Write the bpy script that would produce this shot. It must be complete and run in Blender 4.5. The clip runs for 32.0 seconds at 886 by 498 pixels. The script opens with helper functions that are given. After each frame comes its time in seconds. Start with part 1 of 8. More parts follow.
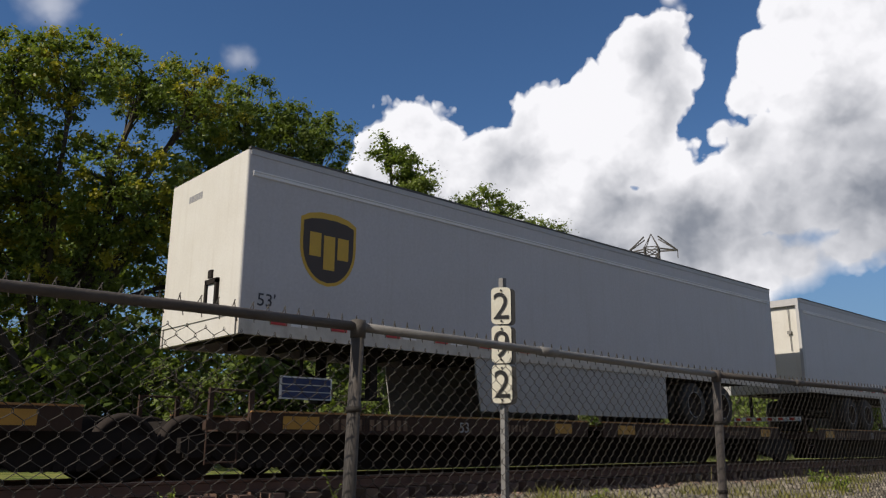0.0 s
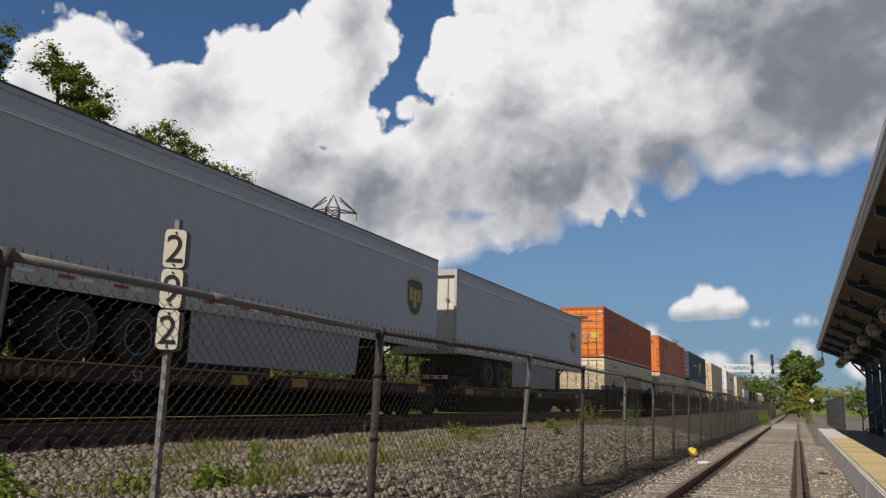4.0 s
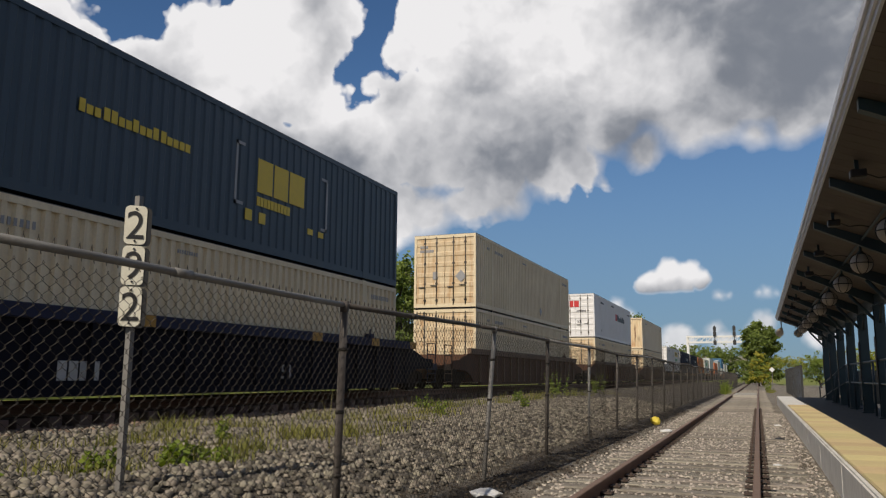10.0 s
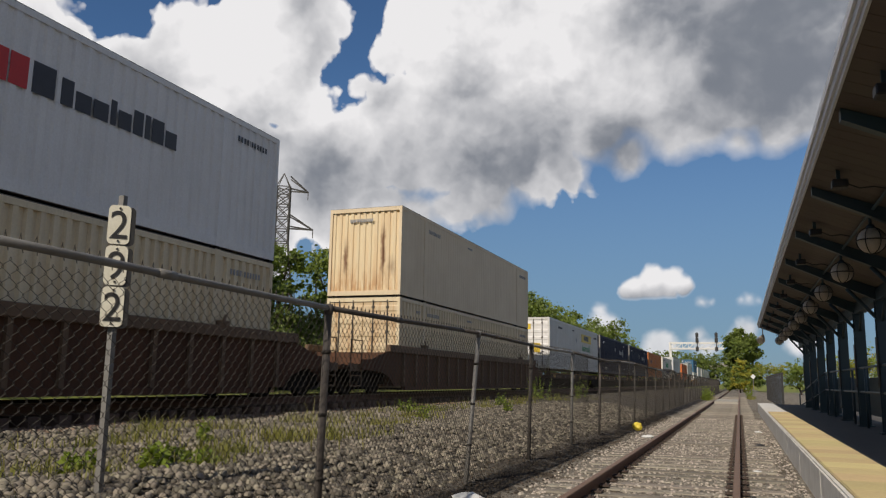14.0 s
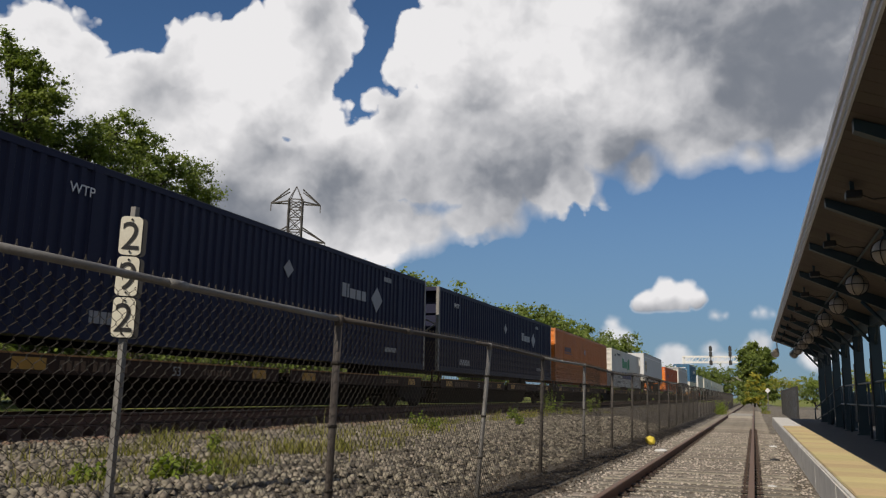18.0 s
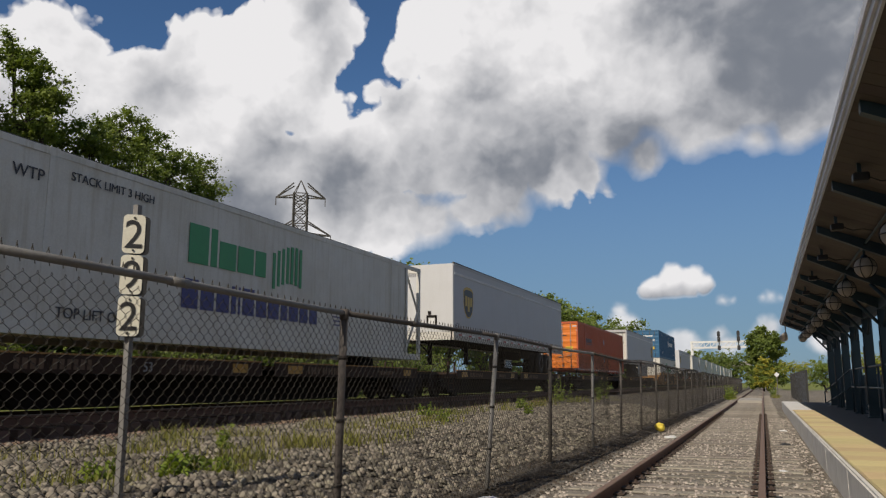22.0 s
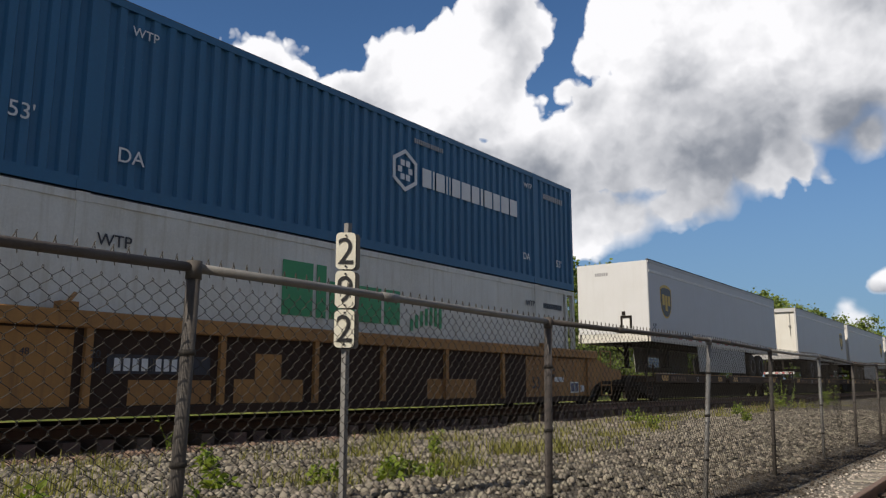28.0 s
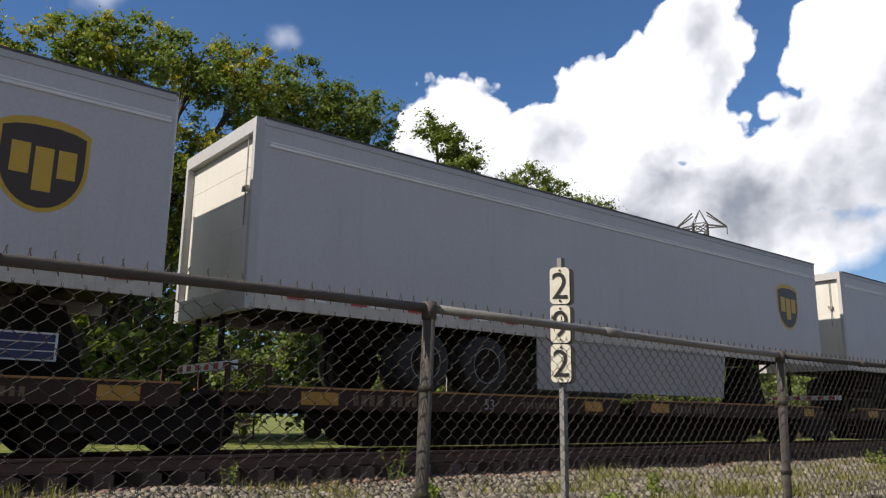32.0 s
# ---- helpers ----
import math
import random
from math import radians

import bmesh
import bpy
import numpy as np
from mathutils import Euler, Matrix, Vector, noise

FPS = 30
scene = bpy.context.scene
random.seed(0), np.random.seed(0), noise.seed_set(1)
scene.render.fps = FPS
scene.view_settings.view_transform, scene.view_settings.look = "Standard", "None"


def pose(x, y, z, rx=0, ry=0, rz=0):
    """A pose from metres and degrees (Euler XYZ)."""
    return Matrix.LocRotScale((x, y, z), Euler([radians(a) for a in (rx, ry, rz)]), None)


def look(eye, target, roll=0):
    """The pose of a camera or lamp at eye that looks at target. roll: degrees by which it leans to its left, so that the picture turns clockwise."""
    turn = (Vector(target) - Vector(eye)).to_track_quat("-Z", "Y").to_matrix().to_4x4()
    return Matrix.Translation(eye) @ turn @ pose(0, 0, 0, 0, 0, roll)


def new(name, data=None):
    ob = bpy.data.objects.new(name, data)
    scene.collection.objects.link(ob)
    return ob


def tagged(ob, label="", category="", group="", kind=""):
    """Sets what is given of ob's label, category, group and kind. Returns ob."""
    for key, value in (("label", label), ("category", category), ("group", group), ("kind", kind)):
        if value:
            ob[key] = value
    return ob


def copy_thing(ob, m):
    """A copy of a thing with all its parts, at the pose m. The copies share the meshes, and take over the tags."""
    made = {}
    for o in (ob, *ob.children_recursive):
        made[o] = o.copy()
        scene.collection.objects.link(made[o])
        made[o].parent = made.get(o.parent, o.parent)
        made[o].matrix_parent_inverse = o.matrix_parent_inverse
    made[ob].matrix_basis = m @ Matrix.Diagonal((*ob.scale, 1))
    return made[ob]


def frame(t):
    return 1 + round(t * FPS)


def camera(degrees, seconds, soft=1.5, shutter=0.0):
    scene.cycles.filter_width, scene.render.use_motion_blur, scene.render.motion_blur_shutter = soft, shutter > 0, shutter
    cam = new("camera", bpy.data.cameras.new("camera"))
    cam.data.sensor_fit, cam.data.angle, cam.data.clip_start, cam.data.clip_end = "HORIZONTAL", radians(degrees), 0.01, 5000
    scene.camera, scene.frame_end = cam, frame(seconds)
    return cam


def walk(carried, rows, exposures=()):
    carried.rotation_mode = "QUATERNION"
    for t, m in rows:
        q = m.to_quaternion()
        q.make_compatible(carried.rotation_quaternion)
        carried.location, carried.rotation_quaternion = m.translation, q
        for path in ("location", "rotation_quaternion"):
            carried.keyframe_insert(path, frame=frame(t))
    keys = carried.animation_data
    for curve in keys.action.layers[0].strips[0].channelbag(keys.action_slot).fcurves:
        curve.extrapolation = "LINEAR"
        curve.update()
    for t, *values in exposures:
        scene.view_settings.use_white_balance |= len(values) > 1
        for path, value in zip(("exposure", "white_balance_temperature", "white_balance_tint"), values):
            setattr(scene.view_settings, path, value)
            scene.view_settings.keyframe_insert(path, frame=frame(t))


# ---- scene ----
cam = camera(59.0, 32.0, soft=1.25)
PATH = [
    (0, (-0.020, 0.023, 1.270), (-14.421, 13.058, 6.033), 0.28),
    (0.5, (-0.011, 0.015, 1.257), (-14.329, 13.190, 5.885), 0.97),
    (1, (0.005, -0.041, 1.243), (-14.001, 13.584, 5.505), 1.01),
    (1.5, (0.005, -0.001, 1.245), (-12.241, 15.374, 4.940), 1.22),
    (2, (0.015, 0.064, 1.228), (-9.492, 17.388, 4.306), 2.53),
    (2.5, (-0.051, 0.087, 1.225), (-7.352, 18.557, 3.585), 1.07),
    (3, (-0.044, 0.035, 1.243), (-7.808, 18.172, 4.523), 1.56),
    (3.5, (-0.036, 0.006, 1.248), (-8.097, 17.921, 4.998), 1.48),
    (5.5, (0.006, -0.003, 1.232), (-7.822, 18.004, 5.038), 0.92),
    (6, (-0.007, -0.019, 1.202), (-7.668, 18.035, 5.121), 0.85),
    (6.5, (0.001, -0.038, 1.219), (-7.389, 18.182, 4.883), 0.90),
    (7, (0.013, -0.019, 1.222), (-6.142, 18.701, 4.641), 1.28),
    (7.5, (0.025, -0.024, 1.216), (-5.618, 18.824, 4.807), 0.59),
    (8, (0.018, -0.018, 1.215), (-6.445, 18.604, 4.596), 0.30),
    (8.5, (0.019, -0.021, 1.215), (-6.652, 18.547, 4.492), 0.87),
    (9, (0.021, -0.021, 1.215), (-6.925, 18.425, 4.602), 0.41),
    (9.5, (0.001, -0.015, 1.204), (-7.242, 18.326, 4.540), 0.27),
    (10, (0.021, -0.024, 1.216), (-7.290, 18.317, 4.404), 0.39),
    (10.5, (0.015, -0.014, 1.215), (-7.206, 18.339, 4.536), -0.00),
    (11, (0.029, -0.016, 1.218), (-7.292, 18.308, 4.477), -0.16),
    (11.5, (0.021, -0.005, 1.215), (-6.627, 18.574, 4.475), 0.11),
    (12, (0.021, -0.028, 1.212), (-6.858, 18.415, 4.752), 0.18),
    (12.5, (0.004, -0.035, 1.213), (-6.912, 18.403, 4.703), 1.10),
    (13, (0.008, -0.033, 1.214), (-6.954, 18.392, 4.687), 1.33),
    (13.5, (0.017, -0.023, 1.225), (-6.865, 18.475, 4.461), 1.06),
    (14, (0.023, -0.032, 1.219), (-6.928, 18.432, 4.499), 0.97),
    (14.5, (0.016, -0.028, 1.218), (-6.908, 18.399, 4.757), 1.27),
    (16.5, (0.018, 0.008, 1.205), (-7.042, 18.427, 4.509), 1.17),
    (17, (0.022, 0.003, 1.215), (-7.402, 18.227, 4.789), 0.92),
    (17.5, (0.016, 0.007, 1.205), (-7.296, 18.260, 4.858), 0.69),
    (18, (0.030, -0.016, 1.206), (-7.188, 18.285, 4.807), 1.13),
    (18.5, (0.018, -0.013, 1.201), (-7.192, 18.293, 4.790), 0.92),
    (19, (0.035, -0.032, 1.200), (-7.244, 18.242, 4.818), 1.13),
    (19.5, (-0.004, 0.008, 1.208), (-7.275, 18.296, 4.768), 0.54),
    (20, (0.012, 0.010, 1.205), (-7.280, 18.287, 4.780), 0.09),
    (20.5, (0.028, 0.003, 1.209), (-7.175, 18.313, 4.795), 0.26),
    (21, (0.008, 0.019, 1.246), (-7.188, 18.343, 4.773), 0.66),
    (21.5, (0.061, -0.015, 1.217), (-7.120, 18.299, 4.828), 0.02),
    (22, (0.027, 0.019, 1.220), (-7.342, 18.305, 4.586), -0.01),
    (22.5, (0.014, 0.019, 1.224), (-8.125, 17.929, 4.825), -0.11),
    (23, (-0.013, 0.035, 1.226), (-9.043, 17.464, 5.058), -0.66),
    (23.5, (0.003, 0.025, 1.224), (-9.824, 16.984, 5.204), -0.44),
    (24, (0.006, 0.025, 1.222), (-9.968, 16.900, 5.189), -0.48),
    (24.5, (0.017, 0.032, 1.227), (-9.787, 17.006, 5.200), -0.32),
    (25, (-0.004, 0.051, 1.233), (-9.917, 16.982, 5.117), 0.12),
    (25.5, (0.021, 0.037, 1.222), (-10.088, 16.851, 5.108), -0.05),
    (27.5, (-0.009, 0.073, 1.244), (-10.605, 16.639, 4.888), -0.40),
    (28, (-0.012, 0.040, 1.265), (-11.740, 15.872, 4.702), 0.00),
    (28.5, (-0.052, 0.042, 1.271), (-12.948, 14.895, 4.889), 0.25),
    (29, (-0.055, 0.038, 1.271), (-14.099, 13.841, 4.768), 0.25),
    (29.5, (-0.057, 0.038, 1.274), (-15.132, 12.736, 4.668), 0.33),
    (30, (-0.061, 0.027, 1.269), (-15.322, 12.492, 4.692), 0.97),
    (30.5, (-0.053, -0.027, 1.267), (-14.995, 12.658, 5.242), 1.20),
    (31, (-0.066, -0.042, 1.272), (-14.998, 12.633, 5.317), 0.80),
    (31.5, (-0.049, -0.068, 1.275), (-14.969, 12.592, 5.412), 0.53),
    (32, (-0.055, -0.097, 1.280), (-15.282, 12.172, 5.474), 0.78),
]
walk(cam, [(t, look(eye, target, roll)) for t, eye, target, roll in PATH],
     [(0, 0.08, 6500, 12), (1, 0.2, 6500, 12), (2, 0.03, 6550, 12), (6, -0.07, 6650, 11), (17, -0.12, 6650, 11), (25.5, -0.12, 6650, 11), (28, 0.14, 6550, 11), (29.5, 0.42, 6500, 12), (32, 0.48, 6450, 12)])

# ---- world, sun ----
SUN_WAY = Vector((0.115, 0.770, -0.629)).normalized()
sun = new("sun", bpy.data.lights.new("sun", "SUN"))
sun.data.energy, sun.data.angle, sun.data.color = 4.0, radians(0.53), (1.0, 0.91, 0.78)
sun.matrix_world = look((0, 0, 60), Vector((0, 0, 60)) + SUN_WAY)


class Nodes:
    """Short writing for a node tree."""

    def __init__(self, tree):
        self.t = tree

    def put(self, socket, v):
        if isinstance(v, bpy.types.NodeSocket):
            self.t.links.new(v, socket)
        else:
            socket.default_value = v

    def math(self, op, a, b=0.0, c=0.0, clamp=False):
        n = self.t.nodes.new("ShaderNodeMath")
        n.operation, n.use_clamp = op, clamp
        for s, v in zip(n.inputs, (a, b, c)):
            self.put(s, v)
        return n.outputs[0]

    def vec(self, op, a, b=(0, 0, 0), out=0):
        n = self.t.nodes.new("ShaderNodeVectorMath")
        n.operation = op
        self.put(n.inputs[0], a)
        self.put(n.inputs[1], b)
        return n.outputs[out]

    def scaled(self, a, k):
        n = self.t.nodes.new("ShaderNodeVectorMath")
        n.operation = "SCALE"
        self.put(n.inputs[0], a)
        self.put(n.inputs["Scale"], k)
        return n.outputs[0]

    def noise(self, vector, scale, detail=4.0, rough=0.55, color=False):
        n = self.t.nodes.new("ShaderNodeTexNoise")
        self.put(n.inputs["Vector"], vector)
        self.put(n.inputs["Scale"], scale)
        self.put(n.inputs["Detail"], detail)
        self.put(n.inputs["Roughness"], rough)
        return n.outputs["Color" if color else "Fac"]

    def voronoi(self, vector, scale, feature="F1", out="Distance", smooth=None):
        n = self.t.nodes.new("ShaderNodeTexVoronoi")
        n.feature = feature
        self.put(n.inputs["Vector"], vector)
        self.put(n.inputs["Scale"], scale)
        if smooth is not None:
            self.put(n.inputs["Smoothness"], smooth)
        return n.outputs[out]

    def step(self, v, lo, hi, a=0.0, b=1.0):
        n = self.t.nodes.new("ShaderNodeMapRange")
        n.interpolation_type = "SMOOTHSTEP"
        for s, x in zip(n.inputs, (v, lo, hi, a, b)):
            self.put(s, x)
        return n.outputs[0]

    def mix(self, fac, a, b, blend="MIX"):
        n = self.t.nodes.new("ShaderNodeMix")
        n.data_type, n.blend_type = "RGBA", blend
        self.put(n.inputs[0], fac)
        self.put(n.inputs[6], a if isinstance(a, bpy.types.NodeSocket) else (*a[:3], 1))
        self.put(n.inputs[7], b if isinstance(b, bpy.types.NodeSocket) else (*b[:3], 1))
        return n.outputs[2]


def way(az, el):
    """The direction at az degrees to the left of the tracks and el degrees up."""
    a, e = radians(az), radians(el)
    return (-math.sin(a) * math.cos(e), math.cos(a) * math.cos(e), math.sin(e))


# Cumulus in the sky: azimuth, elevation, radius of each billow in degrees
LEFT_BANK = [(50.4, 22.6, 2.6), (52.2, 21.4, 2.5), (48.4, 21.3, 2.5), (46.3, 20.3, 2.3), (43.7, 20.7, 2.3), (41.7, 21.3, 2.4), (40.2, 22.6, 2.7), (38.2, 23.4, 2.9), (35.8, 24.2, 3.0), (31.9, 26.8, 3.5),
             (31.5, 24.3, 2.4), (33.3, 25.2, 2.9), (49.2, 18.7, 4.1), (43.7, 17.6, 4.5), (38.0, 19.4, 5.0), (34.0, 21.3, 4.1), (31.8, 19.5, 3.1), (35.7, 14.8, 4.5), (40.4, 13.7, 4.5), (45.3, 14.8, 4.1),
             (49.6, 15.0, 4.1), (53, 16.5, 4.1), (55.4, 14.2, 5.0), (31.2, 14.7, 4.5), (27.5, 16.0, 4.1), (37, 10, 6), (46, 9, 6), (57, 10, 6)]
RIGHT_BANK = [(26.4, 21.2, 1.5), (24.5, 23.6, 2.1), (22.8, 26.0, 2.6), (21.0, 28.7, 3.0), (18.4, 30.9, 4.1), (18.9, 24.1, 5.4), (14.4, 27.8, 6.2), (7.9, 29.1, 7.4), (1.6, 29.4, 8.3), (-4.0, 27.7, 8.3),
              (-10, 27, 9), (12.4, 21.9, 5.8), (6.1, 22.2, 5.4), (0.2, 21.9, 5.4), (-4.5, 20.5, 4.8), (23.2, 18.1, 4.5), (18.1, 16.9, 4.1), (13.4, 17.2, 3.1), (10.0, 18.6, 3.5), (4.3, 18.9, 3.1),
              (11.0, 13.7, 1.1), (9.6, 13.9, 0.8), (13.3, 13.9, 1.4), (16.6, 12.4, 1.2), (18.2, 11.4, 0.7), (20.2, 12.4, 2.1), (22.8, 11.8, 2.3), (25.7, 12.0, 3.1), (29.5, 12.3, 3.5), (-2.8, 17.2, 2.1),
              (-0.2, 16.7, 1.6), (3.6, 17.1, 2.0), (7.2, 16.2, 1.9), (-18, 25, 9), (17.2, 14.2, 2.3), (14.5, 15.2, 2.0), (11.2, 15.0, 1.6), (20.5, 15, 2.5), (-8, 20, 5), (17.2, 13.0, 1.8), (14.6, 14.1, 1.8), (2.0, 18.0, 2.6), (19, 13.6, 2.2), (12.6, 15.2, 1.8)]
PUFFS = [(6.5, 6.6, 0.95), (5.5, 7.2, 1.15), (4.4, 7.0, 1.1), (3.4, 6.5, 0.8), (7.3, 6.3, 0.6), (6.0, 6.2, 1.0), (4.6, 6.2, 1.0)]
SMALL_CLOUDS = [(2.3, 5.5, 0.5), (1.7, 5.4, 0.4), (-0.9, 5.7, 0.55), (-0.3, 5.6, 0.4), (-1.5, 5.6, 0.4), (8.6, 3.8, 1.3), (9.0, 5.0, 0.7), (5, 2.6, 1.2), (-0.6, 3.4, 0.9), (0.2, 2.9, 0.8), (2.6, 3.2, 0.7),
                (2, 2.4, 1), (30.0, 30.4, 0.8), (29.3, 29.6, 0.4), (-4, 3, 1.3)]
WISPS = [(77, 27.8, 1.6), (79, 28.8, 1.3), (75.5, 29.5, 0.9), (64, 26.8, 0.7), (63, 26.7, 0.5)]
GREY_HEARTS = [(14.7, 15.8, 3.1), (17.7, 15.5, 2.6), (12.2, 16.2, 2.3), (8.4, 17.2, 2.5), (19.8, 14.5, 1.9), (1.9, 25.5, 4.1), (-1.8, 23.8, 5.0), (-4.5, 20.1, 4.1), (4.7, 26.5, 2.9), (-7.2, 23.2, 5.0), (-0.8, 19.7, 3.3),
               (3.1, 19.2, 2.5), (42.4, 20.0, 1.4), (30.7, 23.6, 1.5), (25.8, 20.3, 1.7), (34.6, 16.9, 1.9), (29.6, 14.7, 2.9), (24.5, 14.9, 2.5), (18.9, 20.5, 2.0), (28.0, 22.0, 0.8), (31.6, 26.1, 1.0), (46, 11, 4), (37, 11, 4)]
BRIGHT_HEADS = [(9.0, 22.8, 2.9), (11.9, 25.4, 3.3), (22.0, 24.5, 2.5), (28.0, 19.0, 2.1), (25.4, 18.1, 1.9), (38.2, 23.6, 2.5), (35.8, 25.0, 2.1), (49.6, 23.0, 2.5), (4.6, 20.7, 1.9), (10.6, 13.2, 0.9), (15.4, 23.2, 2.1),
                (17.5, 26.4, 2.5), (39.6, 20.4, 2.5), (32.8, 22.9, 1.2)]


def make_sky():
    w = bpy.data.worlds.new("sky")
    scene.world, w.use_nodes = w, True
    n = Nodes(w.node_tree)
    back = w.node_tree.nodes["Background"]
    sky = w.node_tree.nodes.new("ShaderNodeTexSky")
    sky.sky_type, sky.sun_disc = "NISHITA", False
    sky.sun_elevation, sky.sun_rotation = radians(39), radians(188.5)
    sky.air_density, sky.dust_density, sky.ozone_density = 1.0, 0.25, 3.0
    d = w.node_tree.nodes.new("ShaderNodeTexCoord").outputs["Generated"]
    d = n.vec("NORMALIZE", d)
    # ragged, billowing edges
    warp = n.vec("SUBTRACT", n.noise(d, 7.0, 5.0, 0.6, color=True), (0.5, 0.5, 0.5))
    dw = n.vec("ADD", d, n.scaled(warp, 0.05))

    def cauliflower(v):
        lump = n.math("MULTIPLY", n.math("SUBTRACT", 0.42, n.voronoi(v, 20.0, "SMOOTH_F1", smooth=0.3)), 0.034)
        fine = n.math("MULTIPLY", n.math("SUBTRACT", 0.42, n.voronoi(v, 52.0, "SMOOTH_F1", smooth=0.25)), 0.014)
        tiny = n.math("MULTIPLY", n.math("SUBTRACT", 0.42, n.voronoi(v, 130.0, "SMOOTH_F1", smooth=0.25)), 0.005)
        return n.math("ADD", n.math("ADD", lump, fine), tiny)
    billow = cauliflower(dw)
    # the same relief a little nearer to the sun, for light and shade on each billow
    billow_up = cauliflower(n.vec("ADD", dw, (-0.006, 0.0, 0.012)))

    def union(blobs, vector, soft, swell=1.0):
        total = None
        for az, el, r in blobs:
            v = n.math("SUBTRACT", radians(r * swell), n.vec("DISTANCE", vector, way(az, el), out=1))
            total = v if total is None else n.math("SMOOTH_MAX", total, v, soft)
        return total

    soft_warp = n.vec("ADD", d, n.scaled(warp, 0.07))
    grey = n.step(union(GREY_HEARTS, soft_warp, 0.05, 1.15), -0.06, 0.09)
    # the shaded base of the right bank is smooth and soft, the sunlit heads are crisp
    base_soft = n.step(union(((4, 18, 4), (-3, 19, 6), (8, 16, 2), (-12, 20, 9), (16, 12.3, 1.5), (22.5, 11, 2)), d, 0.02), -0.05, 0.03)
    big = n.math("ADD", n.math("MAXIMUM", union(LEFT_BANK, dw, 0.012), union(RIGHT_BANK, dw, 0.012)), n.math("MULTIPLY", billow, n.math("MULTIPLY_ADD", base_soft, -0.85, 1.0)))
    ds = n.vec("ADD", d, n.scaled(warp, 0.022))
    sep = w.node_tree.nodes.new("ShaderNodeSeparateXYZ")
    n.put(sep.inputs[0], d)
    flat = n.math("ADD", n.math("SUBTRACT", sep.outputs[2], math.sin(radians(5.75))), n.math("MULTIPLY", billow, 0.15))
    puff = n.math("MINIMUM", n.math("ADD", union(PUFFS, ds, 0.006), n.math("MULTIPLY", billow, 0.3)), flat)
    little = n.math("ADD", union(SMALL_CLOUDS, ds, 0.006), n.math("MULTIPLY", billow, 0.4))
    mask_big = n.math("DIVIDE", n.math("ADD", big, 0.001), n.math("MULTIPLY_ADD", base_soft, 0.016, 0.0065), clamp=True)
    mask_small = n.math("MAXIMUM", n.math("MULTIPLY", n.step(little, -0.004, 0.012), 0.85), n.step(puff, -0.001, 0.006))
    wisp = n.math("ADD", union(WISPS, dw, 0.01), n.math("MULTIPLY", billow, 0.6))
    mask = n.math("MAXIMUM", mask_big, n.math("MAXIMUM", mask_small, n.math("MULTIPLY", n.step(wisp, -0.012, 0.03), 0.45)))
    # unseen broken cloud, added behind and to the right to whiten the ambient light
    rest = n.step(n.noise(d, 3.2, 6.0, 0.62), 0.40, 0.58)
    aside = n.step(n.math("MAXIMUM", n.math("MULTIPLY", sep.outputs[1], -1.0), n.math("SUBTRACT", sep.outputs[0], 0.42)), -0.1, 0.2)
    behind = n.math("MULTIPLY", rest, aside)
    mask = n.math("MAXIMUM", mask, n.math("MULTIPLY", behind, 0.8))
    # light and shade of the cloud masses
    lit = n.math("SUBTRACT", billow, billow_up)
    soft = n.noise(soft_warp, 6.0, 4.0, 0.5)
    roll = n.math("SUBTRACT", n.noise(dw, 9.0, 5.0, 0.5), n.noise(n.vec("ADD", dw, (0.016, 0.004, -0.022)), 9.0, 5.0, 0.5))
    shade = n.math("ADD", n.math("MULTIPLY", grey, 0.92), n.math("MULTIPLY", lit, -9.0))
    shade = n.math("ADD", shade, n.math("MULTIPLY_ADD", soft, 0.9, -0.34))
    shade = n.math("SUBTRACT", shade, n.math("MULTIPLY", roll, 1.1))
    heads = n.step(union(BRIGHT_HEADS, soft_warp, 0.02, 1.1), -0.04, 0.03)
    shade = n.math("SUBTRACT", shade, n.math("MULTIPLY", heads, 0.2))
    rim = n.math("MULTIPLY", n.step(big, 0.03, 0.0), n.math("SUBTRACT", 1.0, base_soft))
    shade = n.math("SUBTRACT", shade, n.math("MULTIPLY", rim, 0.3))
    shade = n.math("ADD", shade, n.math("MULTIPLY", n.math("MULTIPLY", n.step(flat, 0.034, 0.0), n.step(puff, -0.001, 0.004)), 0.95))
    shade = n.math("ADD", shade, n.math("MULTIPLY", n.step(little, -0.01, 0.004), 0.22))
    shade = n.math("SMOOTH_MIN", n.math("MAXIMUM", shade, 0.0), 0.95, 0.25)
    cloud = n.mix(shade, (0.885, 0.89, 0.91), (0.165, 0.19, 0.235))
    blue = n.mix(1.0, n.vec("MULTIPLY", sky.outputs[0], (0.048, 0.066, 0.082)), (1, 1, 1), "MULTIPLY")
    blue = n.mix(n.math("MULTIPLY", n.step(sep.outputs[2], 0.40, 0.02), 0.75), blue, (0.165, 0.268, 0.40))
    cloud = n.mix(aside, cloud, n.mix(n.noise(d, 4.0, 4.0), (0.21, 0.20, 0.19), (0.48, 0.46, 0.43)))
    n.put(back.inputs[0], n.mix(mask, blue, cloud))
    back.inputs[1].default_value = 1.0


make_sky()


